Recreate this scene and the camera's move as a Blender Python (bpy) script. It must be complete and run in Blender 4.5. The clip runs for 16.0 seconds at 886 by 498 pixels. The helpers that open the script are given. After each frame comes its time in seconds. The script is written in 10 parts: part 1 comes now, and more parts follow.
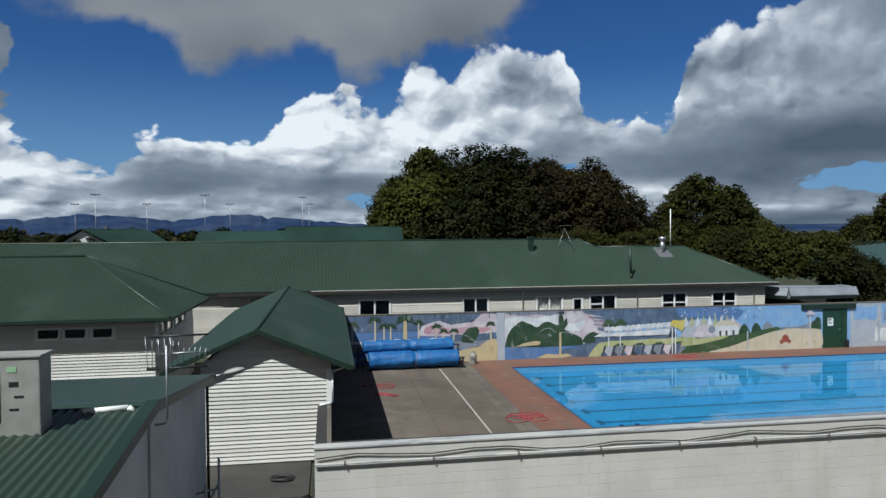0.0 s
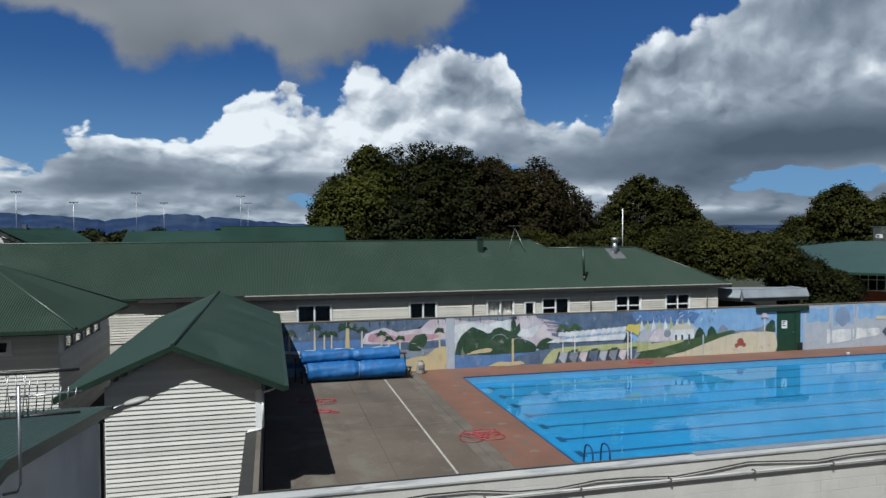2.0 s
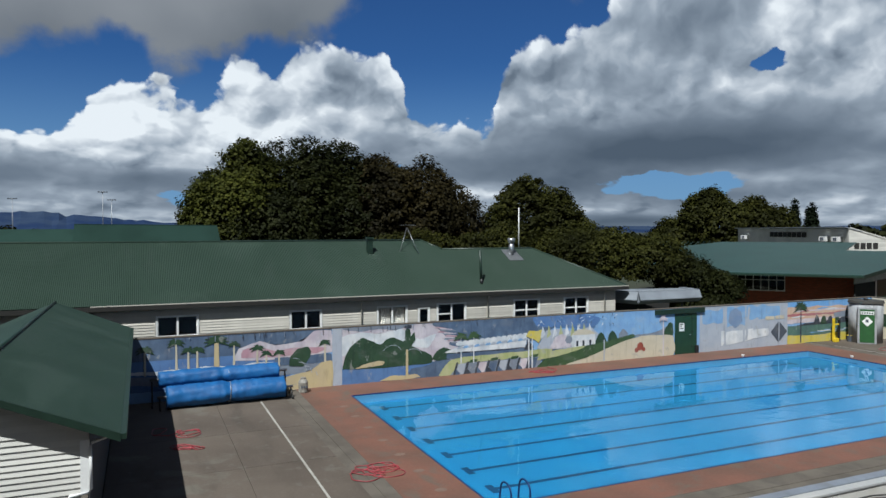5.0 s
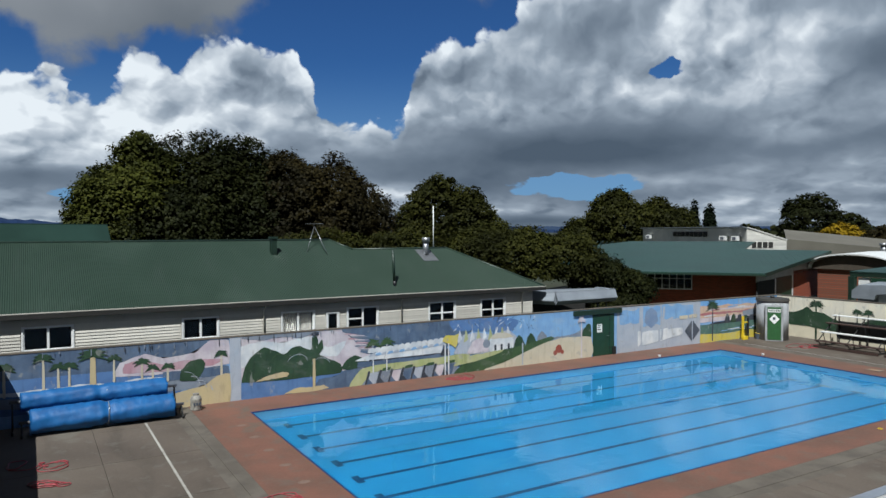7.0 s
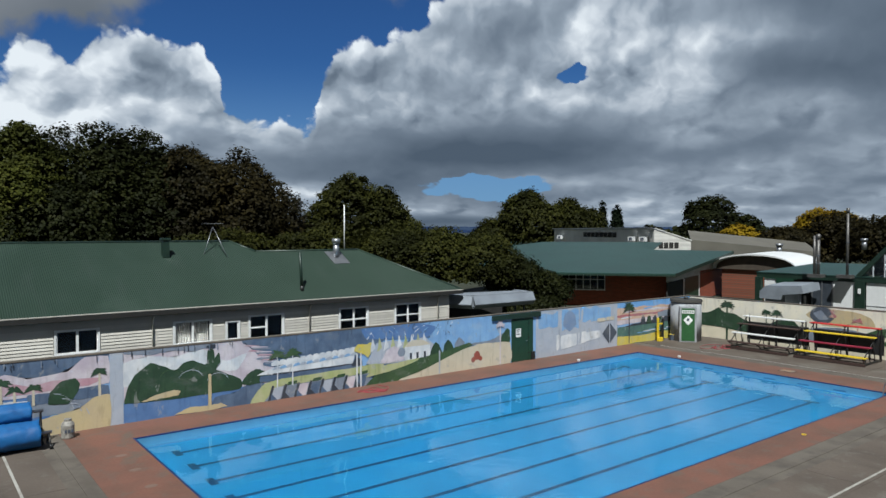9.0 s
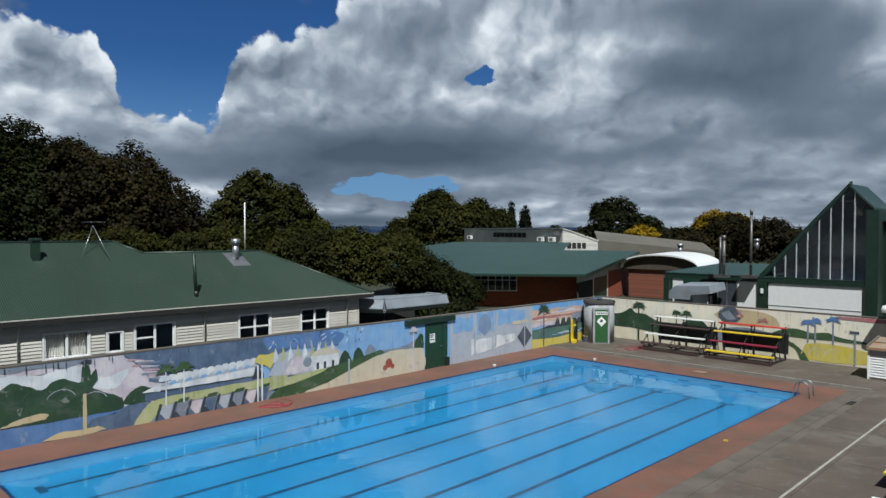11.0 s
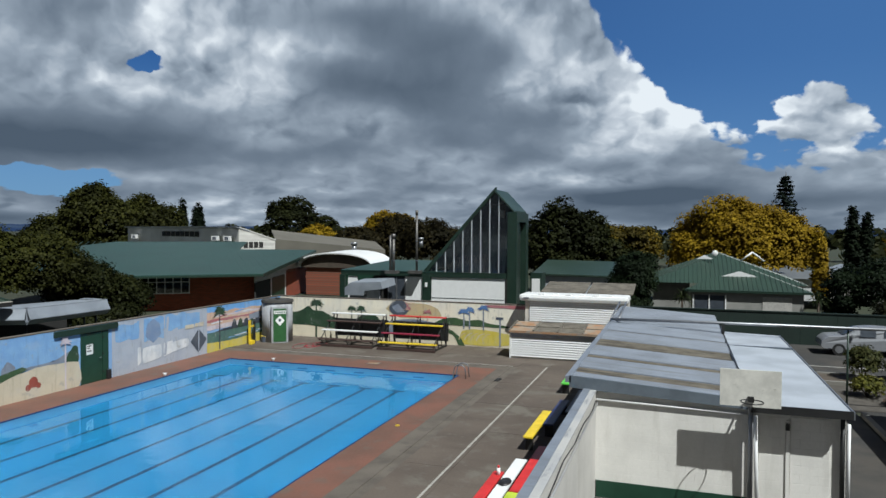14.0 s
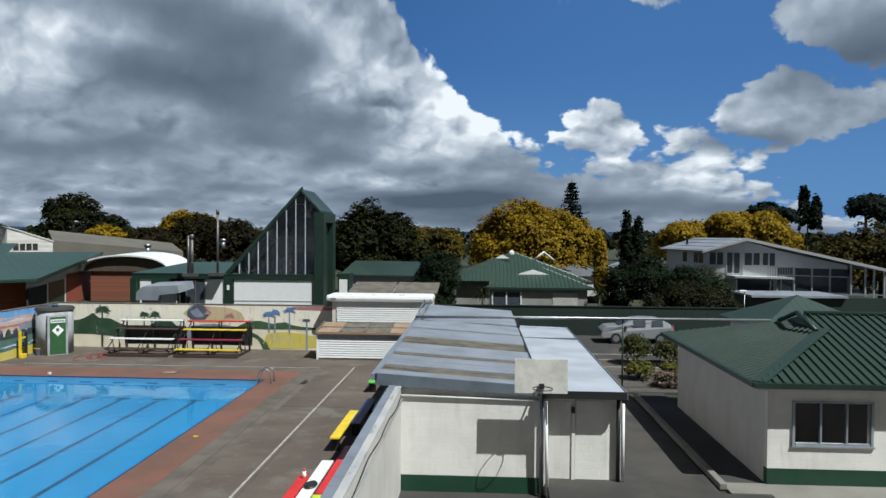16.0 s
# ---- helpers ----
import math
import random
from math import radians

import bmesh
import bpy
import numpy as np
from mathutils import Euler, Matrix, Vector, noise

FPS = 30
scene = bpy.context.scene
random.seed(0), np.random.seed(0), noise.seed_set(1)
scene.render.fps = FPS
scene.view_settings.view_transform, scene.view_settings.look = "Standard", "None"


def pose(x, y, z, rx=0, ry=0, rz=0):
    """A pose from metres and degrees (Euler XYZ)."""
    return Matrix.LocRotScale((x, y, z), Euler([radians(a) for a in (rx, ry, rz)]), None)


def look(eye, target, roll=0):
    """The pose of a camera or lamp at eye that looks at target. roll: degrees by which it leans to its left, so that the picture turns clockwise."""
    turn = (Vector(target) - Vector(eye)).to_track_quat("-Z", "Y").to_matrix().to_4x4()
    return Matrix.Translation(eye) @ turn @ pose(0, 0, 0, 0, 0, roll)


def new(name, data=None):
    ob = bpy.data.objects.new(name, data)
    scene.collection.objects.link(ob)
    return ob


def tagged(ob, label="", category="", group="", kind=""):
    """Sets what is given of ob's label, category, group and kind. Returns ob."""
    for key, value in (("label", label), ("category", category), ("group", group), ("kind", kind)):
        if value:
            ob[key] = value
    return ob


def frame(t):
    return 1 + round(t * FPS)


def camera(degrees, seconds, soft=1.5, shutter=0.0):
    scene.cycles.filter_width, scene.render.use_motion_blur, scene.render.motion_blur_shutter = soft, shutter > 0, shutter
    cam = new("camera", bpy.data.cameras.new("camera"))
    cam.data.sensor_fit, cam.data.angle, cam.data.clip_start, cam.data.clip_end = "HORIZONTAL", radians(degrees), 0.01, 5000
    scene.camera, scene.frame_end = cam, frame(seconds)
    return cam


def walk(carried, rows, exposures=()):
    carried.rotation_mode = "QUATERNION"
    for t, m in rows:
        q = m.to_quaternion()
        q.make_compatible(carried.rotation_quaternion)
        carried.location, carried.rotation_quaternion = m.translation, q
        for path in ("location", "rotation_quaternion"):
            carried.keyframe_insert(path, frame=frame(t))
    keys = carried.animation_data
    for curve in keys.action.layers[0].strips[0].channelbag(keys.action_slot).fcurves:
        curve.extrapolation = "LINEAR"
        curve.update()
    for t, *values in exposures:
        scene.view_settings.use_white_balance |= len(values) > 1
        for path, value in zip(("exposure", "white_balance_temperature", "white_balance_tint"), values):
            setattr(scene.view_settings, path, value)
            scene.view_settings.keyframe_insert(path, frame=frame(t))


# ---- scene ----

# ------------------------------------------------------------ camera and walk
cam = camera(64.7, 16.0)
PATH = [
    (0.0, (-8.425, -31.8, 6.423), (-8.105, -29.826, 6.373), -0.4),
    (0.5, (-8.354, -31.177, 6.427), (-7.988, -29.211, 6.378), -0.4),
    (1.0, (-8.297, -30.589, 6.407), (-7.899, -28.63, 6.358), -0.4),
    (1.5, (-8.241, -30.071, 6.404), (-7.812, -28.118, 6.355), -0.4),
    (2.0, (-8.163, -29.515, 6.42), (-7.684, -27.574, 6.37), -0.3),
    (2.5, (-8.112, -28.921, 6.409), (-7.573, -26.996, 6.359), -0.3),
    (3.0, (-8.028, -28.363, 6.413), (-7.431, -26.454, 6.362), -0.2),
    (3.5, (-7.939, -27.812, 6.436), (-7.294, -25.92, 6.383), -0.1),
    (4.0, (-7.833, -27.248, 6.434), (-7.134, -25.375, 6.381), -0.1),
    (6.5, (-6.868, -24.865, 6.342), (-5.916, -23.107, 6.292), -0.1),
    (7.0, (-6.662, -24.377, 6.341), (-5.642, -22.657, 6.29), -0.1),
    (7.5, (-6.434, -23.935, 6.353), (-5.356, -22.251, 6.303), 0.0),
    (8.0, (-6.154, -23.514, 6.37), (-5.026, -21.864, 6.32), -0.1),
    (8.5, (-5.903, -23.094, 6.376), (-4.728, -21.476, 6.326), 0.0),
    (9.0, (-5.618, -22.67, 6.38), (-4.392, -21.091, 6.329), 0.0),
    (11.5, (-4.404, -21.07, 6.397), (-2.921, -19.729, 6.346), 0.1),
    (12.0, (-4.352, -21.043, 6.371), (-2.802, -19.78, 6.32), 0.0),
    (12.5, (-4.339, -21.06, 6.365), (-2.721, -19.885, 6.315), 0.1),
    (13.0, (-4.338, -21.085, 6.371), (-2.608, -20.083, 6.321), 0.2),
    (13.5, (-4.353, -21.074, 6.38), (-2.537, -20.238, 6.328), 0.2),
    (14.0, (-4.436, -21.120, 6.371), (-2.543, -20.478, 6.321), 0.3),
    (14.5, (-4.490, -21.095, 6.370), (-2.542, -20.644, 6.321), 0.4),
    (15.0, (-4.487, -21.125, 6.346), (-2.51, -20.827, 6.302), 0.5),
    (15.5, (-4.457, -21.156, 6.314), (-2.468, -20.947, 6.271), 0.4),
    (16.0, (-4.364, -21.177, 6.3), (-2.367, -21.068, 6.258), 0.4),
]
EXPOSURES = [(0.0, 0.42), (4.0, 0.42), (7.0, 0.41), (9.0, 0.40), (11.5, 0.34), (12.5, 0.30), (13.5, 0.36), (14.5, 0.46), (16.0, 0.53)]
walk(cam, [(t, look(eye, target, roll)) for t, eye, target, roll in PATH], EXPOSURES)

# ------------------------------------------------------------ sun and sky
sun = new("sun", bpy.data.lights.new("sun", "SUN"))
sun.data.energy, sun.data.angle, sun.data.color = 4.5, radians(0.5), (0.915, 0.965, 0.965)
sun.matrix_world = look((-45, -52, 100), (0, 0, 0))

world = bpy.data.worlds.new("sky")
scene.world = world
world.use_nodes = True
WT = world.node_tree
WT.nodes.clear()


def nd(tree, kind):
    return tree.nodes.new(kind)


def put(tree, socket, value):
    if isinstance(value, bpy.types.NodeSocket):
        tree.links.new(value, socket)
    else:
        socket.default_value = value


def calc(tree, op, a, b=0.0, c=None, clamp=False):
    n = nd(tree, "ShaderNodeMath")
    n.operation, n.use_clamp = op, clamp
    put(tree, n.inputs[0], a)
    put(tree, n.inputs[1], b)
    if c is not None:
        put(tree, n.inputs[2], c)
    return n.outputs[0]


def vcalc(tree, op, a, b=(0, 0, 0)):
    n = nd(tree, "ShaderNodeVectorMath")
    n.operation = op
    put(tree, n.inputs[0], a)
    put(tree, n.inputs[1], b)
    return n.outputs["Value"] if op == "DOT_PRODUCT" else n.outputs["Vector"]


def soft_step(tree, value, low, high):
    n = nd(tree, "ShaderNodeMapRange")
    n.interpolation_type = "SMOOTHSTEP"
    put(tree, n.inputs["Value"], value)
    n.inputs["From Min"].default_value, n.inputs["From Max"].default_value = low, high
    return n.outputs["Result"]


def blend(tree, factor, a, b, mode="MIX"):
    n = nd(tree, "ShaderNodeMix")
    n.data_type, n.blend_type = "RGBA", mode
    put(tree, n.inputs[0], factor)
    put(tree, n.inputs[6], a)
    put(tree, n.inputs[7], b)
    return n.outputs[2]


def fractal(tree, vector, scale, detail, rough=0.55, warp=0.0):
    n = nd(tree, "ShaderNodeTexNoise")
    put(tree, n.inputs["Vector"], vector)
    n.inputs["Scale"].default_value, n.inputs["Detail"].default_value = scale, detail
    n.inputs["Roughness"].default_value, n.inputs["Distortion"].default_value = rough, warp
    return n.outputs["Fac"]


def mounds(tree, place, rows):
    """Sum of soft hills over bearing and height, both in degrees: bearing, height, half widths, weight."""
    total = 0.0
    for a, e, wa, we, weight in rows:
        off = vcalc(tree, "MULTIPLY", vcalc(tree, "SUBTRACT", place, (a, e, 0)), (1 / wa, 1 / we, 0))
        hill = calc(tree, "EXPONENT", calc(tree, "MULTIPLY", vcalc(tree, "DOT_PRODUCT", off, off), -1.0))
        total = calc(tree, "MULTIPLY_ADD", hill, weight, total)
    return total


def build_sky(t):
    """A blue sky with cumulus heaps, their tops following the bearing, grey sheets before them and thin streaks low down."""
    way = nd(t, "ShaderNodeTexCoord").outputs["Generated"]
    parts = nd(t, "ShaderNodeSeparateXYZ")
    t.links.new(way, parts.inputs[0])
    bearing = calc(t, "MULTIPLY", calc(t, "ARCTAN2", parts.outputs[0], parts.outputs[1]), 180 / math.pi)
    height = calc(t, "MULTIPLY", calc(t, "ARCSINE", parts.outputs[2]), 180 / math.pi)

    def join(x, y):
        n = nd(t, "ShaderNodeCombineXYZ")
        put(t, n.inputs[0], x)
        put(t, n.inputs[1], y)
        return n.outputs[0]
    spot = join(bearing, height)
    # distance draws the clouds together towards the horizon
    deep = calc(t, "MULTIPLY", calc(t, "LOGARITHM", calc(t, "ADD", calc(t, "MAXIMUM", height, 0.0), 4.0), math.e), 18.0)
    flat = join(bearing, deep)
    wisp = nd(t, "ShaderNodeTexNoise")
    put(t, wisp.inputs["Vector"], flat)
    wisp.inputs["Scale"].default_value, wisp.inputs["Detail"].default_value = 0.40, 4
    shift = vcalc(t, "SUBTRACT", wisp.outputs["Color"], (0.5, 0.5, 0.5))
    bent = vcalc(t, "ADD", flat, vcalc(t, "MULTIPLY", shift, (2.2, 1.8, 0)))

    def billows(at, scale, detail):
        cells = nd(t, "ShaderNodeTexVoronoi")
        cells.feature = "SMOOTH_F1"
        put(t, cells.inputs["Vector"], at)
        cells.inputs["Scale"].default_value, cells.inputs["Smoothness"].default_value = scale, 0.35
        cells.inputs["Detail"].default_value, cells.inputs["Roughness"].default_value, cells.inputs["Lacunarity"].default_value = detail, 0.5, 2.2
        return calc(t, "SUBTRACT", 0.5, cells.outputs["Distance"])

    # height of the cloud tops along the bearing
    tops = nd(t, "ShaderNodeValToRGB")
    swing = vcalc(t, "ADD", spot, vcalc(t, "MULTIPLY", shift, (1.6, 0.9, 0)))
    moved = nd(t, "ShaderNodeSeparateXYZ")
    t.links.new(swing, moved.inputs[0])
    t.links.new(calc(t, "MULTIPLY_ADD", moved.outputs[0], 1 / 180, 40 / 180), tops.inputs[0])
    heaps = ((-19, 6.4), (-16.4, 5.8), (-13.6, 8.6), (-9, 9.4), (-5.6, 8.4), (-2.6, 11.9), (4.5, 11.6), (7, 14.0), (14.5, 16.4), (19.4, 15.2), (20.6, 10.2), (24, 9.6), (27.3, 9.6), (28.6, 15.0),
             (33, 16.5), (45, 24), (78, 30), (82, 19), (84.6, 16.4), (87.7, 13.0), (89.5, 10.6), (93, 9.0), (96, 7.2), (100, 6.6), (105, 6.6), (110, 5.0), (114, 3.4), (118, 2.4))
    tops.color_ramp.elements[0].position, tops.color_ramp.elements[0].color = 16 / 180, (0.24, 0.24, 0.24, 1)
    tops.color_ramp.elements[1].position, tops.color_ramp.elements[1].color = 1.0, (0.05, 0.05, 0.05, 1)
    for b, h in heaps:
        tops.color_ramp.elements.new((b + 40) / 180).color = (h / 32, h / 32, h / 32, 1)
    gap = calc(t, "SUBTRACT", calc(t, "MULTIPLY", tops.outputs[0], 32.0), moved.outputs[1])
    loose = [
        (-24.5, 12.5, 3.6, 4.6, 1.9), (99.4, 9.0, 3.0, 2.1, 2.0), (112, 8.8, 8.0, 2.7, 2.1), (118, 15.5, 8, 4.2, 2.0), (94.5, 19.0, 4, 3.0, 1.2), (104, 18.6, 5, 3.0, 1.25),
        (42.0, 3.5, 5.2, 1.0, -1.9), (3.0, 2.6, 1.8, 0.9, -1.1), (17.5, 5.0, 3.4, 0.45, -1.3), (48.5, 12.3, 1.7, 0.8, -1.42), (-110, 20, 50, 14, 0.9), (165, 25, 40, 14, 0.9),
    ]
    puff = billows(bent, 0.30, 2.8)
    drift = calc(t, "SUBTRACT", fractal(t, flat, 0.16, 7, 0.52, 0.2), 0.5)
    body = nd(t, "ShaderNodeClamp")
    put(t, body.inputs[0], calc(t, "MULTIPLY", gap, 0.30))
    body.inputs[1].default_value, body.inputs[2].default_value = -0.9, 1.2
    ragged = vcalc(t, "ADD", spot, vcalc(t, "MULTIPLY", shift, (3.2, 1.8, 0)))
    mass = calc(t, "ADD", calc(t, "ADD", body.outputs[0], mounds(t, ragged, loose)), calc(t, "ADD", calc(t, "MULTIPLY", drift, 1.3), calc(t, "MULTIPLY", puff, 0.75)))
    veil = soft_step(t, mass, 0.02, 0.22)
    # tops catch the sun; bases and what lies under other cloud stay grey
    shade_rows = [
        (-13, 4.4, 6.5, 1.4, 0.36), (-8, 6.8, 2.5, 0.8, 0.16), (2, 4.6, 7, 1.0, 0.24), (15.5, 12.9, 1.8, 1.1, 0.36), (8.5, 13.0, 2.2, 0.9, 0.22), (10, 6.0, 9, 1.3, 0.14), (2.5, 9.5, 2.2, 0.8, 0.18),
        (33.5, 4.0, 4.5, 0.8, 0.34), (45, 14.6, 6, 3.0, 0.22), (52, 7.0, 15, 1.8, 0.10), (38, 6.6, 6, 1.2, 0.22), (66, 13.8, 10, 4.4, 0.34), (73, 8.0, 12, 2.2, 0.28), (-3, 3.2, 15, 1.6, 0.24), (24, 5.4, 5, 1.2, 0.2), (10, 9.5, 9, 2.6, -0.16), (33, 11.5, 7, 4.0, -0.20), (-9, 6.6, 5, 1.4, -0.12), (80, 13.5, 5, 4.0, -0.16), (86, 11, 2.5, 3.5, -0.14), (74, 4.2, 22, 3.0, 0.20), (50, 1.0, 110, 1.8, 0.10), (57, 5.8, 10, 1.2, 0.08), (83, 5.2, 9, 0.9, 0.22), (80, 3.0, 16, 0.8, 0.14),
        (99.5, 7.2, 3, 0.7, 0.26), (112, 7.0, 7, 0.9, 0.24), (92, 2.8, 9, 1.5, 0.34), (108, 2.4, 9, 1.4, 0.36), (102, 4.4, 9, 1.6, 0.40), (118, 12.5, 6, 1.4, 0.16), (-24, 11, 3, 2.2, 0.2),
    ]
    # wide bellies, then heaps within them, each lit from above
    wide = vcalc(t, "MULTIPLY", flat, (0.42, 1.0, 0))
    belly = fractal(t, vcalc(t, "ADD", wide, (5, 60, 0)), 0.075, 2.6, 0.45, 0.3)
    lumpy = vcalc(t, "ADD", vcalc(t, "MULTIPLY", flat, (0.62, 1.0, 0)), vcalc(t, "MULTIPLY", shift, (1.1, 1.1, 0)))
    soft = fractal(t, vcalc(t, "ADD", lumpy, (31, 7, 0)), 0.12, 2.0, 0.40)
    soft_up = fractal(t, vcalc(t, "ADD", lumpy, (30.3, 9.4, 0)), 0.12, 2.0, 0.40)
    lit = calc(t, "MULTIPLY_ADD", calc(t, "SUBTRACT", belly, 0.5), 1.7, 0.60)
    rim = soft_step(t, calc(t, "ABSOLUTE", calc(t, "SUBTRACT", gap, 0.8)), 3.0, 0.0)
    lit = calc(t, "MULTIPLY_ADD", rim, 0.24, lit)
    lit = calc(t, "SUBTRACT", lit, mounds(t, spot, shade_rows))
    lit = calc(t, "MULTIPLY_ADD", calc(t, "SUBTRACT", soft, soft_up), 1.0, lit)
    # round heads show where the light falls; the dark bellies stay smooth
    sunny = soft_step(t, lit, 0.30, 0.72)
    curl = calc(t, "SUBTRACT", puff, billows(vcalc(t, "ADD", bent, (-0.5, 0.9, 0)), 0.30, 2.0))
    heads = calc(t, "SUBTRACT", billows(bent, 0.15, 2.6), billows(vcalc(t, "ADD", bent, (-1.0, 1.9, 0)), 0.15, 2.6))
    lit = calc(t, "MULTIPLY_ADD", curl, calc(t, "MULTIPLY_ADD", sunny, 0.34, 0.06), lit)
    lit = calc(t, "MULTIPLY_ADD", heads, calc(t, "MULTIPLY_ADD", sunny, 0.55, 0.10), lit, clamp=True)
    ramp = nd(t, "ShaderNodeValToRGB")
    t.links.new(lit, ramp.inputs[0])
    ramp.color_ramp.elements[0].position, ramp.color_ramp.elements[0].color = 0.0, (0.057, 0.082, 0.116, 1)
    ramp.color_ramp.elements[1].position, ramp.color_ramp.elements[1].color = 1.0, (0.60, 0.655, 0.70, 1)
    for at, c in ((0.3, (0.115, 0.151, 0.198, 1)), (0.55, (0.228, 0.279, 0.340, 1)), (0.8, (0.402, 0.456, 0.515, 1))):
        ramp.color_ramp.elements.new(at).color = c
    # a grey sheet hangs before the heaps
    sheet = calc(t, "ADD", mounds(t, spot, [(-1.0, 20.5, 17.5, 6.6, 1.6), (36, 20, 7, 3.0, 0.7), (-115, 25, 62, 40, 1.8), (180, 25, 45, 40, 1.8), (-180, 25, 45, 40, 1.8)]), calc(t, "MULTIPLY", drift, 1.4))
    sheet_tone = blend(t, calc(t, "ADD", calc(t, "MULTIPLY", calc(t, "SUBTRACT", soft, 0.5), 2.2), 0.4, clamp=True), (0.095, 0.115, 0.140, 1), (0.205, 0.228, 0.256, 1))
    # behind the camera an added, unseen overcast, toned dark to keep shadows neutral
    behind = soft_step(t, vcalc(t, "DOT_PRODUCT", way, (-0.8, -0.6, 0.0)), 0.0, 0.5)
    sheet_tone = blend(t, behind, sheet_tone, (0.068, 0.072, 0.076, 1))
    sky = nd(t, "ShaderNodeTexSky")
    sky.sky_type, sky.sun_disc = "NISHITA", False
    sky.sun_elevation, sky.sun_rotation = radians(55.5), radians(221)
    sky.air_density, sky.dust_density, sky.ozone_density = 1.0, 0.3, 3.0
    blue = blend(t, 1.0, sky.outputs[0], (0.0115, 0.0250, 0.0440, 1), "MULTIPLY")
    blue = blend(t, calc(t, "MULTIPLY", soft_step(t, height, 14.0, 0.0), 0.75), blue, (0.13, 0.26, 0.44, 1))
    blue = blend(t, calc(t, "MULTIPLY", soft_step(t, bearing, 55.0, 105.0), 0.6), blue, (0.056, 0.152, 0.348, 1))
    # above the view the blue is dimmed to grey to deepen the shadows
    blue = blend(t, calc(t, "MULTIPLY", soft_step(t, height, 22.0, 45.0), 0.85), blue, (0.040, 0.044, 0.050, 1))
    out = nd(t, "ShaderNodeOutputWorld")
    glow = nd(t, "ShaderNodeBackground")
    heap = blend(t, veil, blue, ramp.outputs[0])
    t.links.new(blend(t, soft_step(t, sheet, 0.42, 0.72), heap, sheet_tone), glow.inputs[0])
    glow.inputs[1].default_value = 1.0
    t.links.new(glow.outputs[0], out.inputs[0])


build_sky(WT)

# ------------------------------------------------------------ materials


def surface(name, colour, rough=0.6, metal=0.0, second=None, grain=(3.0, 6), fine=(40.0, 4), bump=0.0, vary=0.25, spots=None, pieces=None):
    """A painted or mineral surface: two scales of variation in object space, relief, and a shade of its own for each piece."""
    m = bpy.data.materials.new(name)
    m.use_nodes = True
    t = m.node_tree
    p = t.nodes["Principled BSDF"]
    co = nd(t, "ShaderNodeTexCoord").outputs["Object"]
    a, b = fractal(t, co, grain[0], grain[1]), fractal(t, co, fine[0], fine[1])
    dim = tuple(c * (1 - vary) for c in colour[:3]) if second is None else second
    tint = blend(t, soft_step(t, a, 0.35, 0.68), (*colour, 1), (*dim, 1))
    tint = blend(t, calc(t, "MULTIPLY", b, 0.35), tint, (*[c * 0.6 for c in colour], 1))
    if spots:
        shade, scale, low = spots
        s = fractal(t, co, scale, 5, 0.6, 0.6)
        tint = blend(t, soft_step(t, s, low, low + 0.12), tint, (*shade, 1))
    if pieces:
        info = nd(t, "ShaderNodeObjectInfo").outputs["Random"] if pieces == "object" else nd(t, "ShaderNodeNewGeometry").outputs["Random Per Island"]
        tint = blend(t, 1.0, tint, nd_grey(t, info, 0.78, 1.0), "MULTIPLY")
    t.links.new(tint, p.inputs["Base Color"])
    t.links.new(calc(t, "ADD", calc(t, "MULTIPLY", b, 0.2), rough - 0.1, clamp=True), p.inputs["Roughness"])
    p.inputs["Metallic"].default_value = metal
    if bump:
        n = nd(t, "ShaderNodeBump")
        n.inputs["Strength"].default_value, n.inputs["Distance"].default_value = bump, 0.02
        t.links.new(b, n.inputs["Height"])
        t.links.new(n.outputs[0], p.inputs["Normal"])
    return m


def weather(m, stretch, low, high, tone, amount, seed=0.0):
    """Stains over a finished surface: noise drawn out along the streaks, towards one tone."""
    t = m.node_tree
    p = t.nodes["Principled BSDF"]
    link = p.inputs["Base Color"].links[0]
    was = link.from_socket
    co = vcalc(t, "ADD", vcalc(t, "MULTIPLY", nd(t, "ShaderNodeTexCoord").outputs["Object"], stretch), (seed, seed * 0.7, 0))
    mask = calc(t, "MULTIPLY", soft_step(t, fractal(t, co, 1.0, 8, 0.6, 0.3), low, high), amount)
    t.links.new(blend(t, mask, was, (*tone, 1)), p.inputs["Base Color"])
    return m


def nd_grey(t, value, low, high):
    n = nd(t, "ShaderNodeMapRange")
    t.links.new(value, n.inputs[0])
    n.inputs["To Min"].default_value, n.inputs["To Max"].default_value = low, high
    c = nd(t, "ShaderNodeCombineColor")
    for i in range(3):
        t.links.new(n.outputs[0], c.inputs[i])
    return c.outputs[0]


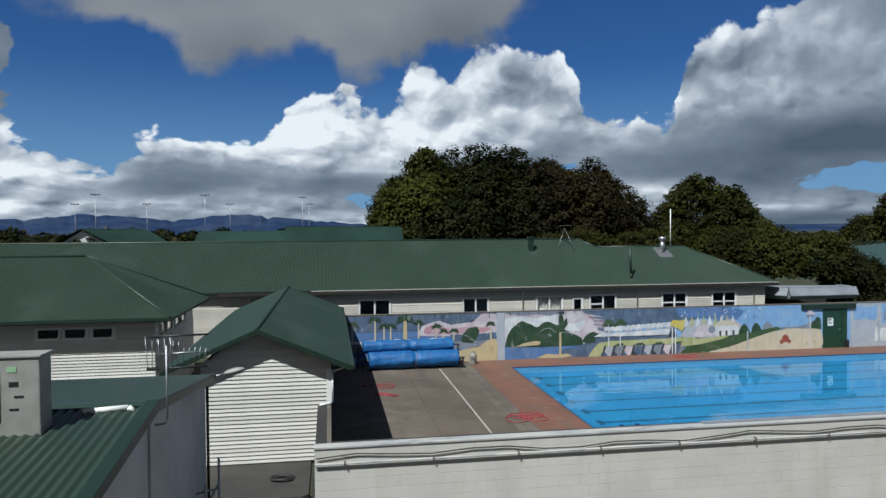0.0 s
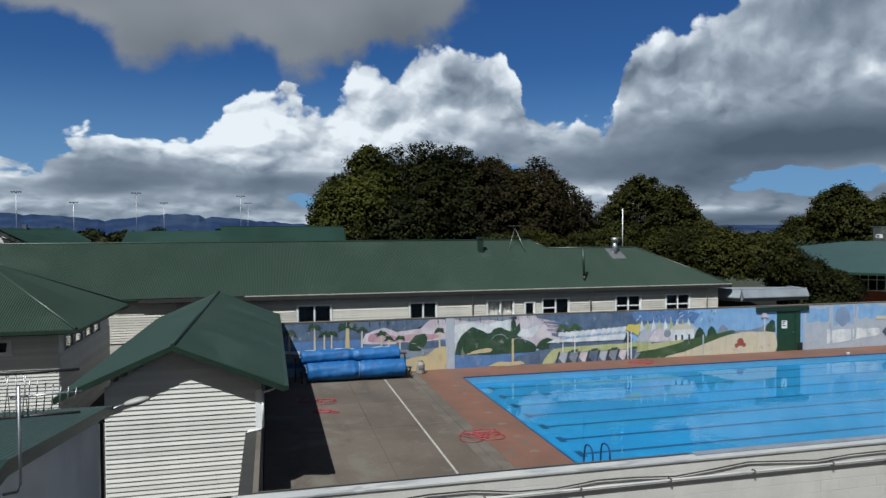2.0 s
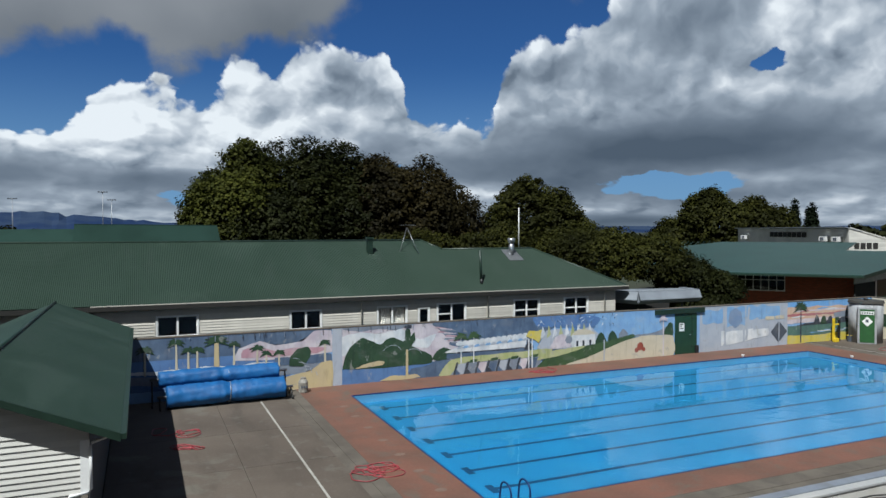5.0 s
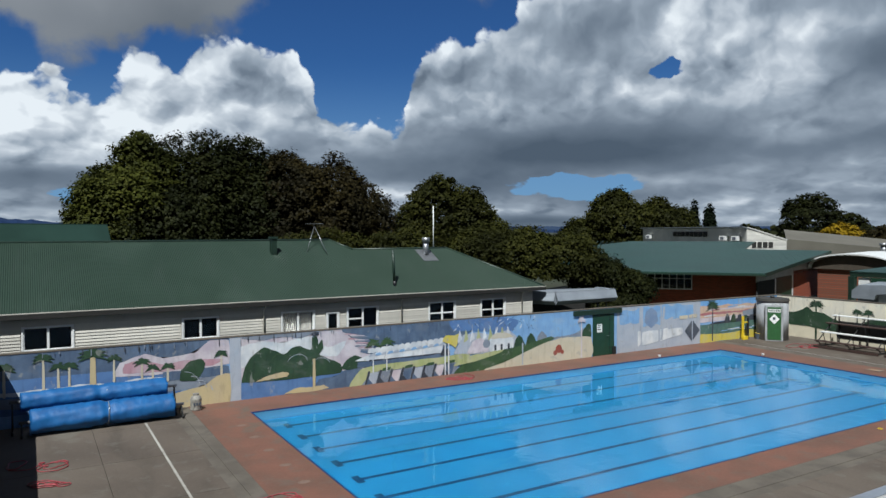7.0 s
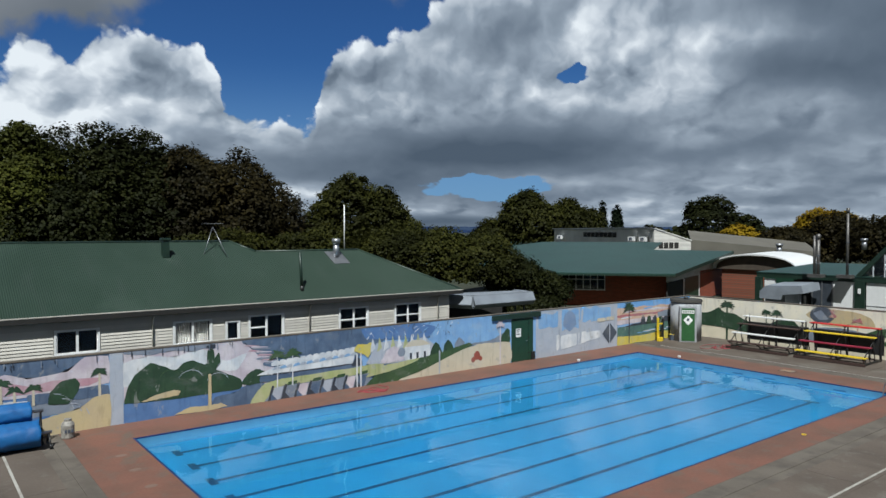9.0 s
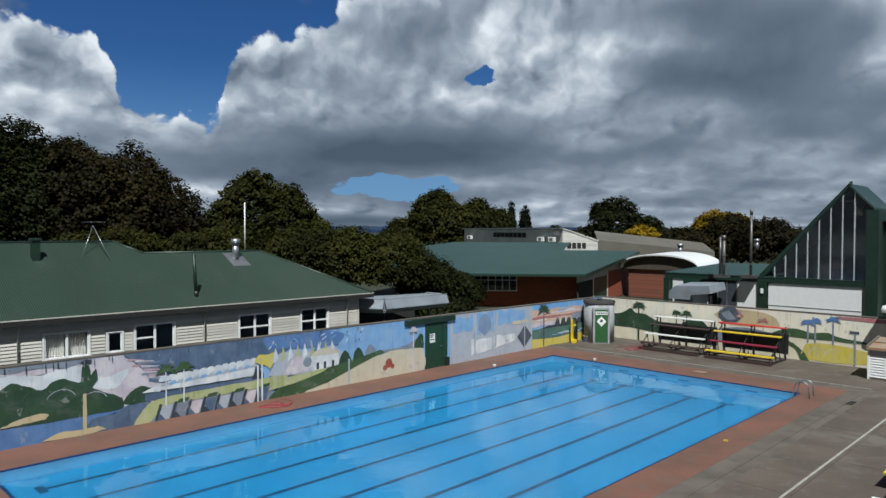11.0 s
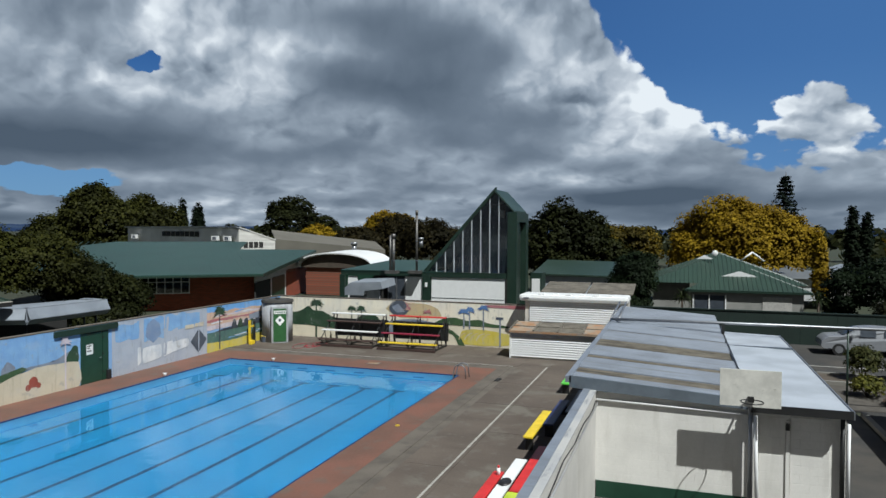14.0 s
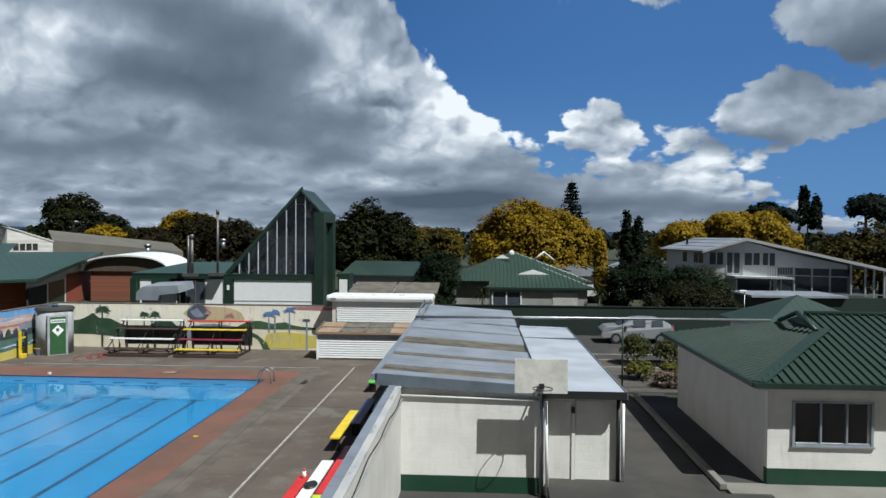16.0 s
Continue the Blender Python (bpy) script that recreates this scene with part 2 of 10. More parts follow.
def blockwork(name, colour, rough=0.7, axis="X"):
    """Painted concrete blocks, 400 by 200 mm, the joints showing as faint grooves under the paint."""
    m = surface(name, colour, rough, grain=(1.2, 5), fine=(25, 4), vary=0.12)
    t = m.node_tree
    co = nd(t, "ShaderNodeTexCoord").outputs["Object"]
    s = nd(t, "ShaderNodeSeparateXYZ")
    t.links.new(co, s.inputs[0])
    c = nd(t, "ShaderNodeCombineXYZ")
    t.links.new(s.outputs[0] if axis == "X" else s.outputs[1], c.inputs[0])
    t.links.new(s.outputs[2], c.inputs[1])
    b = nd(t, "ShaderNodeTexBrick")
    t.links.new(c.outputs[0], b.inputs["Vector"])
    b.inputs["Scale"].default_value = 1.0
    b.inputs["Brick Width"].default_value, b.inputs["Row Height"].default_value = 0.4, 0.2
    b.inputs["Mortar Size"].default_value, b.inputs["Mortar Smooth"].default_value = 0.006, 0.5
    n = nd(t, "ShaderNodeBump")
    n.invert = True
    n.inputs["Strength"].default_value, n.inputs["Distance"].default_value = 0.55, 0.01
    t.links.new(b.outputs["Fac"], n.inputs["Height"])
    t.links.new(n.outputs[0], t.nodes["Principled BSDF"].inputs["Normal"])
    return m


def brickwork(name, colour, mortar, axis="X"):
    m = surface(name, colour, 0.8, grain=(1.0, 4), vary=0.25)
    t = m.node_tree
    p = t.nodes["Principled BSDF"]
    co = nd(t, "ShaderNodeTexCoord").outputs["Object"]
    s = nd(t, "ShaderNodeSeparateXYZ")
    t.links.new(co, s.inputs[0])
    c = nd(t, "ShaderNodeCombineXYZ")
    t.links.new(s.outputs[0] if axis == "X" else s.outputs[1], c.inputs[0])
    t.links.new(s.outputs[2], c.inputs[1])
    b = nd(t, "ShaderNodeTexBrick")
    t.links.new(c.outputs[0], b.inputs["Vector"])
    b.inputs["Scale"].default_value = 1.0
    b.inputs["Brick Width"].default_value, b.inputs["Row Height"].default_value = 0.24, 0.086
    b.inputs["Mortar Size"].default_value = 0.008
    b.inputs["Color1"].default_value, b.inputs["Color2"].default_value = (*colour, 1), (*[x * 0.6 for x in colour], 1)
    b.inputs["Mortar"].default_value = (*mortar, 1)
    t.links.new(b.outputs["Color"], p.inputs["Base Color"])
    return m


def glassy(name, tint=(1, 1, 1), rough=0.0, ior=1.45):
    m = bpy.data.materials.new(name)
    m.use_nodes = True
    p = m.node_tree.nodes["Principled BSDF"]
    p.inputs["Base Color"].default_value = (*tint, 1)
    p.inputs["Roughness"].default_value, p.inputs["IOR"].default_value = rough, ior
    p.inputs["Transmission Weight"].default_value = 1.0
    return m


def leafy(name, colours, rough=0.65, deep=0.62):
    """Leaves: a shade of its own for each leaf, some light passing through."""
    m = bpy.data.materials.new(name)
    m.use_nodes = True
    t = m.node_tree
    p = t.nodes["Principled BSDF"]
    ramp = nd(t, "ShaderNodeValToRGB")
    t.links.new(nd(t, "ShaderNodeNewGeometry").outputs["Random Per Island"], ramp.inputs[0])
    ramp.color_ramp.elements[0].color, ramp.color_ramp.elements[1].color = (*colours[0], 1), (*colours[-1], 1)
    for i, c in enumerate(colours[1:-1]):
        ramp.color_ramp.elements.new((i + 1) / (len(colours) - 1)).color = (*c, 1)
    co = nd(t, "ShaderNodeTexCoord").outputs["Object"]
    patch = fractal(t, co, 0.22, 3)
    tint = blend(t, soft_step(t, patch, 0.3, 0.7), ramp.outputs[0], (*[c * deep for c in colours[0]], 1))
    t.links.new(tint, p.inputs["Base Color"])
    p.inputs["Roughness"].default_value = rough
    p.inputs["Specular IOR Level"].default_value = 0.10
    back = nd(t, "ShaderNodeBsdfTranslucent")
    t.links.new(tint, back.inputs[0])
    mix = nd(t, "ShaderNodeMixShader")
    mix.inputs[0].default_value = 0.18
    t.links.new(p.outputs[0], mix.inputs[1])
    t.links.new(back.outputs[0], mix.inputs[2])
    t.links.new(mix.outputs[0], t.nodes["Material Output"].inputs[0])
    return m


def rippled_water(name):
    m = glassy(name, (0.80, 0.95, 1.0), 0.015, 1.20)
    t = m.node_tree
    co = nd(t, "ShaderNodeTexCoord").outputs["Object"]
    n = nd(t, "ShaderNodeBump")
    n.inputs["Strength"].default_value, n.inputs["Distance"].default_value = 0.12, 0.05
    t.links.new(fractal(t, co, 1.6, 3, 0.5, 0.4), n.inputs["Height"])
    t.links.new(n.outputs[0], t.nodes["Principled BSDF"].inputs["Normal"])
    return m


GREEN_IRON = surface("green_iron_roofing", (0.024, 0.045, 0.032), 0.45, second=(0.019, 0.038, 0.026), grain=(0.4, 6), fine=(9, 5), vary=0.2, spots=((0.029, 0.050, 0.037), 0.25, 0.55))
GREEN_TRIM = surface("green_trim_paint", (0.012, 0.032, 0.021), 0.45)
TEAL_IRON = surface("teal_iron_roofing", (0.017, 0.055, 0.044), 0.45, grain=(0.3, 5))
WHITE_BOARD = surface("white_weatherboard_paint", (0.68, 0.66, 0.615), 0.5, grain=(1.5, 5), vary=0.08, pieces="object")
CREAM_BOARD = surface("cream_weatherboard_paint", (0.67, 0.63, 0.56), 0.5, grain=(1.5, 5), vary=0.10, pieces="object")
WHITE_PAINT = surface("white_gloss_paint", (0.80, 0.80, 0.79), 0.35, vary=0.06)
# one white paint, but the copy for walls along y is lightened for light
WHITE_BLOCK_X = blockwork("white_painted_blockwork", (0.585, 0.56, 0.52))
WHITE_BLOCK_Y = blockwork("white_blockwork_end_lightened", (0.74, 0.715, 0.665), axis="Y")
GREY_RENDER = surface("grey_render", (0.62, 0.595, 0.55), 0.85, grain=(0.8, 6), bump=0.2)
DECK = surface("worn_concrete_deck", (0.116, 0.091, 0.072), 0.85, second=(0.078, 0.060, 0.047), grain=(0.30, 9), fine=(14, 6), bump=0.15, spots=((0.123, 0.108, 0.088), 0.5, 0.55))
KERB = surface("grey_channel_concrete", (0.128, 0.108, 0.088), 0.85, second=(0.084, 0.069, 0.055), grain=(0.9, 7))
BROWN = surface("terracotta_deck_paint", (0.180, 0.078, 0.053), 0.75, second=(0.120, 0.064, 0.045), grain=(0.6, 8), fine=(12, 5), spots=((0.115, 0.081, 0.061), 0.7, 0.58))
ASPHALT = surface("court_asphalt", (0.042, 0.040, 0.037), 0.9, second=(0.027, 0.025, 0.023), grain=(0.4, 8), fine=(30, 5), bump=0.3)
PATH_CONCRETE = surface("path_concrete", (0.208, 0.196, 0.172), 0.85, grain=(0.7, 7))
GRASS = surface("lawn_and_yards", (0.024, 0.033, 0.013), 0.9, second=(0.033, 0.033, 0.019), grain=(0.05, 8), fine=(2, 6))
POOL_BLUE = surface("pool_paint", (0.006, 0.146, 0.290), 0.5, second=(0.005, 0.130, 0.262), grain=(0.5, 4), vary=0.1)
POOL_LIP = surface("pale_blue_lip_paint", (0.085, 0.27, 0.44), 0.5, vary=0.1)
LANE_BLUE = surface("lane_line_paint", (0.001, 0.035, 0.090), 0.5)
TARGET_BLUE = surface("wall_target_paint", (0.003, 0.085, 0.21), 0.5)
NAVY = surface("navy_lane_paint", (0.001, 0.022, 0.12), 0.5)
WATER = rippled_water("pool_water")
WORN_PATCH = surface("worn_patch_paint", (0.20, 0.13, 0.10), 0.8, grain=(3, 6))
WORN_WHITE = surface("worn_white_coping_paint", (0.44, 0.43, 0.41), 0.6, second=(0.34, 0.345, 0.355), grain=(0.9, 7), fine=(12, 5))
LINE_WHITE = surface("worn_white_line_paint", (0.40, 0.385, 0.345), 0.7, grain=(3, 8), second=(0.27, 0.25, 0.22))
GLASS = glassy("window_glass", (0.95, 0.97, 0.97))
TOWER_GLASS = glassy("tower_glass", (0.80, 0.86, 0.90), 0.03)
# near-black colour stands for the shade inside rooms and openings
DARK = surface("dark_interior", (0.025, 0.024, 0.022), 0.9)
CURTAIN = surface("pale_curtain", (0.45, 0.43, 0.40), 0.9, grain=(6, 4))
COVER_BLUE = surface("blue_pool_cover", (0.001, 0.105, 0.310), 0.62, second=(0.001, 0.068, 0.220), grain=(2.5, 6), fine=(9, 5), bump=0.3)
STEEL = surface("galvanised_steel", (0.36, 0.37, 0.39), 0.45, 0.8, grain=(3, 5))
ALLOY = surface("grey_aluminium", (0.42, 0.45, 0.49), 0.45, 0.5)
ZINC = surface("weathered_zinc_roof", (0.245, 0.275, 0.325), 0.5, 0.2, second=(0.185, 0.205, 0.24), grain=(0.7, 7), fine=(10, 5))
LICHEN = surface("lichened_iron", (0.165, 0.145, 0.115), 0.85, 0.0, second=(0.085, 0.073, 0.057), grain=(2.0, 8), fine=(14, 6), bump=0.3)
RUST = surface("rusty_iron", (0.30, 0.155, 0.075), 0.85, second=(0.30, 0.235, 0.17), grain=(1.3, 7), fine=(12, 6))
BLACK = surface("black_paint", (0.018, 0.018, 0.018), 0.5)
BRICK = brickwork("red_brick", (0.36, 0.072, 0.032), (0.14, 0.075, 0.05))
BARK = surface("bark", (0.085, 0.065, 0.048), 0.9, grain=(2, 6), bump=0.5)
RED = surface("red_paint", (0.62, 0.030, 0.028), 0.45)
YELLOW = surface("yellow_paint", (0.78, 0.55, 0.03), 0.45)
BENCH_BLUE = surface("navy_bench_paint", (0.020, 0.032, 0.10), 0.5)
BENCH_GREEN = surface("bright_green_bench_paint", (0.10, 0.55, 0.06), 0.5)
LIME = surface("lime_bench_paint", (0.50, 0.62, 0.05), 0.5)
MAROON = surface("maroon_bench_paint", (0.17, 0.020, 0.035), 0.5)
DOOR_GREEN = surface("dark_green_door_paint", (0.012, 0.052, 0.030), 0.45)
HOSE = surface("red_hose_rubber", (0.34, 0.050, 0.060), 0.5)
weather(DECK, (0.9, 0.25, 1), 0.50, 0.72, (0.045, 0.036, 0.027), 0.55)
weather(DECK, (2.2, 2.2, 1), 0.56, 0.66, (0.125, 0.112, 0.095), 0.45, 13.0)
weather(BROWN, (1.6, 1.6, 1), 0.52, 0.70, (0.105, 0.085, 0.068), 0.6, 5.0)
weather(KERB, (1.3, 1.3, 1), 0.48, 0.70, (0.055, 0.048, 0.040), 0.6, 9.0)
weather(ASPHALT, (0.5, 0.5, 1), 0.46, 0.66, (0.066, 0.056, 0.045), 0.6, 3.0)
weather(WHITE_BLOCK_X, (2.5, 2.5, 0.35), 0.50, 0.75, (0.42, 0.39, 0.34), 0.45, 2.0)
weather(WHITE_BLOCK_Y, (2.5, 2.5, 0.35), 0.50, 0.75, (0.42, 0.39, 0.34), 0.45, 4.0)
weather(WORN_WHITE, (1.2, 6.0, 6.0), 0.54, 0.62, (0.20, 0.21, 0.22), 0.7, 6.0)
weather(ZINC, (3.5, 0.4, 3.0), 0.50, 0.70, (0.15, 0.155, 0.16), 0.6, 7.0)
weather(LICHEN, (6.0, 0.6, 2.0), 0.48, 0.62, (0.045, 0.040, 0.034), 0.75, 15.0)
weather(RUST, (2.0, 2.0, 2.0), 0.48, 0.60, (0.22, 0.20, 0.17), 0.8, 8.0)
weather(GREEN_IRON, (1.6, 0.35, 0.35), 0.50, 0.75, (0.030, 0.046, 0.037), 0.5, 11.0)

# ------------------------------------------------------------ building helpers
ORIGIN = {}


def thing(name, at, label, category, group="", kind=""):
    ob = new(name)
    ob.empty_display_size = 0.1
    ob.location = at
    ORIGIN[ob] = Vector(at)
    return tagged(ob, label, category, group, kind)


def solid(name, bm, material, label="", category="", group="", kind=""):
    """A top-level thing that is one mesh, given in world coordinates."""
    me = bpy.data.meshes.new(name)
    bm.to_mesh(me)
    bm.free()
    me.materials.append(material)
    ob = new(name, me)
    ORIGIN[ob] = Vector((0, 0, 0))
    return tagged(ob, label, category, group, kind)


def part(name, bm, material, parent, label=""):
    """One mesh under a thing or under one of its parts, given in world coordinates."""
    at = ORIGIN[parent]
    bmesh.ops.translate(bm, verts=bm.verts, vec=-at)
    me = bpy.data.meshes.new(name)
    bm.to_mesh(me)
    bm.free()
    me.materials.append(material)
    ob = new(name, me)
    ob.parent = parent
    ORIGIN[ob] = at
    return tagged(ob, label)


def from_arrays(name, verts, faces, material, parent=None, label=""):
    me = bpy.data.meshes.new(name)
    at = ORIGIN[parent] if parent else Vector((0, 0, 0))
    me.from_pydata((np.asarray(verts) - np.array(at)).tolist(), [], faces)
    me.materials.append(material)
    ob = new(name, me)
    ob.parent = parent
    ORIGIN[ob] = at
    return tagged(ob, label)


def box(bm, x0, y0, z0, x1, y1, z1, bevel=0.0):
    x0, x1, y0, y1, z0, z1 = min(x0, x1), max(x0, x1), min(y0, y1), max(y0, y1), min(z0, z1), max(z0, z1)
    v = [bm.verts.new(p) for p in ((x0, y0, z0), (x1, y0, z0), (x1, y1, z0), (x0, y1, z0), (x0, y0, z1), (x1, y0, z1), (x1, y1, z1), (x0, y1, z1))]
    fs = [bm.faces.new([v[i] for i in q]) for q in ((3, 2, 1, 0), (4, 5, 6, 7), (0, 1, 5, 4), (1, 2, 6, 5), (2, 3, 7, 6), (3, 0, 4, 7))]
    if bevel:
        edges = list({e for f in fs for e in f.edges})
        bmesh.ops.bevel(bm, geom=edges, offset=bevel, segments=2, affect="EDGES", profile=0.6)
    return bm


def cube(*bounds, bevel=0.0):
    return box(bmesh.new(), *bounds, bevel=bevel)


def prism(bm, outline, push):
    """A flat outline (3D points) pushed out along a vector."""
    a = [bm.verts.new(p) for p in outline]
    b = [bm.verts.new(Vector(p) + Vector(push)) for p in outline]
    n = len(a)
    bm.faces.new(a[::-1])
    bm.faces.new(b)
    for i in range(n):
        bm.faces.new((a[i], a[(i + 1) % n], b[(i + 1) % n], b[i]))
    bmesh.ops.recalc_face_normals(bm, faces=bm.faces)
    return bm


def tube(bm, points, radius, sides=10, taper=None, caps=True):
    """A round bar through the points."""
    pts = [Vector(p) for p in points]
    rings = []
    for i, p in enumerate(pts):
        way = (pts[min(i + 1, len(pts) - 1)] - pts[max(i - 1, 0)]).normalized()
        side = way.cross(Vector((0, 0, 1)) if abs(way.z) < 0.95 else Vector((1, 0, 0))).normalized()
        up = side.cross(way)
        r = radius if taper is None else radius + (taper - radius) * i / (len(pts) - 1)
        rings.append([bm.verts.new(p + (side * math.cos(a) + up * math.sin(a)) * r) for a in [2 * math.pi * k / sides for k in range(sides)]])
    for a, b in zip(rings, rings[1:]):
        for k in range(sides):
            f = bm.faces.new((a[k], a[(k + 1) % sides], b[(k + 1) % sides], b[k]))
            f.smooth = True
    if caps:
        bm.faces.new(rings[0][::-1])
        bm.faces.new(rings[-1])
    return bm


def bar(points, radius, sides=10, taper=None):
    return tube(bmesh.new(), points, radius, sides, taper)


def roof_face(name, corner, along, up, top, parent, material, pitch=0.076, depth=0.026, steps=6, label="", kind="wave"):
    """A sheet of ribbed roofing. corner: one end of the eave; along, up: unit vectors; top: rows of (distance along, length up the slope), the sheet's upper outline."""
    corner, along, up = Vector(corner), Vector(along).normalized(), Vector(up).normalized()
    normal = along.cross(up)
    if normal.z < 0:
        normal = -normal
    u0, u1 = top[0][0], top[-1][0]
    us, hs = [], []
    if kind == "wave":
        n = int((u1 - u0) / pitch * steps)
        for i in range(n + 1):
            u = u0 + (u1 - u0) * i / n
            us.append(u)
            hs.append(depth * 0.5 * (1 + math.cos(2 * math.pi * u / pitch)))
    else:
        u = u0
        while u < u1 - pitch:
            us += [u, u + pitch * 0.70, u + pitch * 0.78, u + pitch * 0.92]
            hs += [0, 0, depth, depth]
            u += pitch
        us.append(u1)
        hs.append(0)
    tu, tv = [a for a, _ in top], [b for _, b in top]
    vs = np.interp(us, tu, tv)
    verts, faces = [], []
    for u, h, v in zip(us, hs, vs):
        base = corner + along * u + normal * h
        verts += [tuple(base), tuple(base + up * max(v, 0.001))]
    for i in range(len(us) - 1):
        faces.append((2 * i, 2 * i + 2, 2 * i + 3, 2 * i + 1))
    ob = from_arrays(name, verts, faces, material, parent, label)
    if kind == "wave":
        for f in ob.data.polygons:
            f.use_smooth = True
    return ob


BOARD_MESH = {}


def weatherboards(parent, x0, x1, face_y, z0, z1, material, gaps=(), pitch=0.18, trim=None, facing=-1):
    """Lapped boards on a wall that runs along x, left out at the gaps (x0, x1, z0, z1). trim: a function from z to the x range under a gable."""
    z = z0
    while z < z1 - 0.03:
        h = min(pitch, z1 - z)
        a0, a1 = (x0, x1) if trim is None else trim(z + h * 0.5)
        cuts = sorted((max(g[0], a0), min(g[1], a1)) for g in gaps if g[2] < z + h * 0.5 < g[3] and g[0] < a1 and g[1] > a0)
        at = a0
        for c0, c1 in cuts + [(a1, a1)]:
            if c0 - at > 0.04:
                length = round(c0 - at, 2)
                key = (length, round(h, 2), material.name, facing)
                if key not in BOARD_MESH:
                    bm = bmesh.new()
                    prism(bm, [(0, 0, 0), (0, facing * 0.042, 0), (0, facing * 0.010, h + 0.006), (0, 0, h + 0.006)], (length, 0, 0))
                    me = bpy.data.meshes.new("weatherboard")
                    bm.to_mesh(me)
                    bm.free()
                    me.materials.append(material)
                    BOARD_MESH[key] = me
                ob = new("weatherboard", BOARD_MESH[key])
                ob.parent = parent
                ob.location = Vector((at, face_y, z)) - ORIGIN[parent]
            at = max(at, c1)
        z += pitch


def wall_with_holes(parent, x0, x1, y0, y1, z0, z1, holes, material, name="wall"):
    """A wall along x in one mesh, with real openings (x0, x1, z0, z1)."""
    bm = bmesh.new()
    xs = sorted({x0, x1, *[v for h in holes for v in h[:2]]})
    for a, b in zip(xs, xs[1:]):
        at = z0
        for h in sorted((h for h in holes if h[0] <= a + 1e-6 and h[1] >= b - 1e-6), key=lambda h: h[2]):
            if h[2] > at:
                box(bm, a, y0, at, b, y1, h[2])
            at = h[3]
        if z1 > at:
            box(bm, a, y0, at, b, y1, z1)
    bmesh.ops.remove_doubles(bm, verts=bm.verts, dist=0.0005)
    return part(name, bm, material, parent)


def casement(parent, x0, x1, z0, z1, y, sashes=2, curtain=False, frame_mat=None, bar_w=0.055, facing=-1, rail=()):
    """A window in a wall along x: frame, sill and panes. y: the wall's outer face. rail: sashes with a transom."""
    mat = frame_mat or WHITE_PAINT
    out, back = y + facing * 0.045, y - facing * 0.06
    win = part("window", cube(x0 - 0.08, out, z0 - 0.07, x1 + 0.08, back, z0 - 0.005), mat, parent)
    b = bmesh.new()
    box(b, x0 - 0.06, out, z0, x0 - 0.002, back, z1 + 0.04)
    box(b, x1 + 0.002, out, z0, x1 + 0.06, back, z1 + 0.04)
    box(b, x0, out, z1, x1, back, z1 + 0.04)
    w = (x1 - x0) / sashes
    for i in range(sashes):
        a, c = x0 + i * w, x0 + (i + 1) * w
        lo, hi = y + facing * 0.02, y - facing * 0.03
        box(b, a, lo, z0, a + bar_w, hi, z1)
        box(b, c - bar_w, lo, z0, c, hi, z1)
        box(b, a + bar_w, lo, z0, c - bar_w, hi, z0 + bar_w)
        box(b, a + bar_w, lo, z1 - bar_w, c - bar_w, hi, z1)
        if i in rail:
            box(b, a + bar_w, lo, (z0 + z1) / 2 - 0.03, c - bar_w, hi, (z0 + z1) / 2 + 0.03)
        pane = part("pane", cube(a + bar_w, y - facing * 0.004, z0 + bar_w, c - bar_w, y - facing * 0.010, z1 - bar_w), GLASS, win, "dark window glass")
        pane.visible_shadow = False
        if curtain:
            cb = bmesh.new()
            n = 14
            lowr, topr = [], []
            for k in range(n + 1):
                xx = a + bar_w + (w - 2 * bar_w) * k / n
                yy = y - facing * (0.16 + 0.03 * (k % 2))
                lowr.append(cb.verts.new((xx, yy, z0)))
                topr.append(cb.verts.new((xx, yy, z1)))
            for k in range(n):
                cb.faces.new((lowr[k], lowr[k + 1], topr[k + 1], topr[k]))
            part("curtain", cb, CURTAIN, win, "pale grey curtain")
    part("window_frame", b, mat, win)
    return win


# ------------------------------------------------------------ ground, deck and pool
PX, PY = 25.0, -11.88
WATER_Z = -0.17


def ring(bm, x0, y0, x1, y1, hx0, hy0, hx1, hy1, z0, z1):
    box(bm, x0, y0, z0, hx0, y1, z1)
    box(bm, hx1, y0, z0, x1, y1, z1)
    box(bm, hx0, y0, z0, hx1, hy0, z1)
    box(bm, hx0, hy1, z0, hx1, y1, z1)
    return bm


def ground_sheet():
    """One sheet to the horizon, open under the pool; it falls away beyond the car park."""
    def fall(x, y):
        d = max(0.0, min(1.0, (x - 44) / 40)) * max(0.0, min(1.0, (-y - 5) / 25))
        return -0.06 - 2.4 * d * d * (3 - 2 * d)
    xs = [-4200, -1500, -500, -150, -60, -20, -1, 26, 40, 46, 52, 58, 64, 70, 76, 84, 120, 200, 600, 1500, 4200]
    ys = [-4200, -1500, -500, -150, -80, -55, -40, -30, -24, -18, -12.9, 1, 20, 60, 150, 500, 1500, 4200]
    verts = [(x, y, fall(x, y)) for x in xs for y in ys]
    faces = []
    for i in range(len(xs) - 1):
        for j in range(len(ys) - 1):
            if xs[i] == -1 and ys[j] == -12.9:
                continue
            a = i * len(ys) + j
            faces.append((a, a + len(ys), a + len(ys) + 1, a + 1))
    ob = from_arrays("ground", verts, faces, GRASS)
    for f in ob.data.polygons:
        f.use_smooth = True
    return tagged(ob, "flat green and brown ground of lawns and yards", "ground", kind="structure")


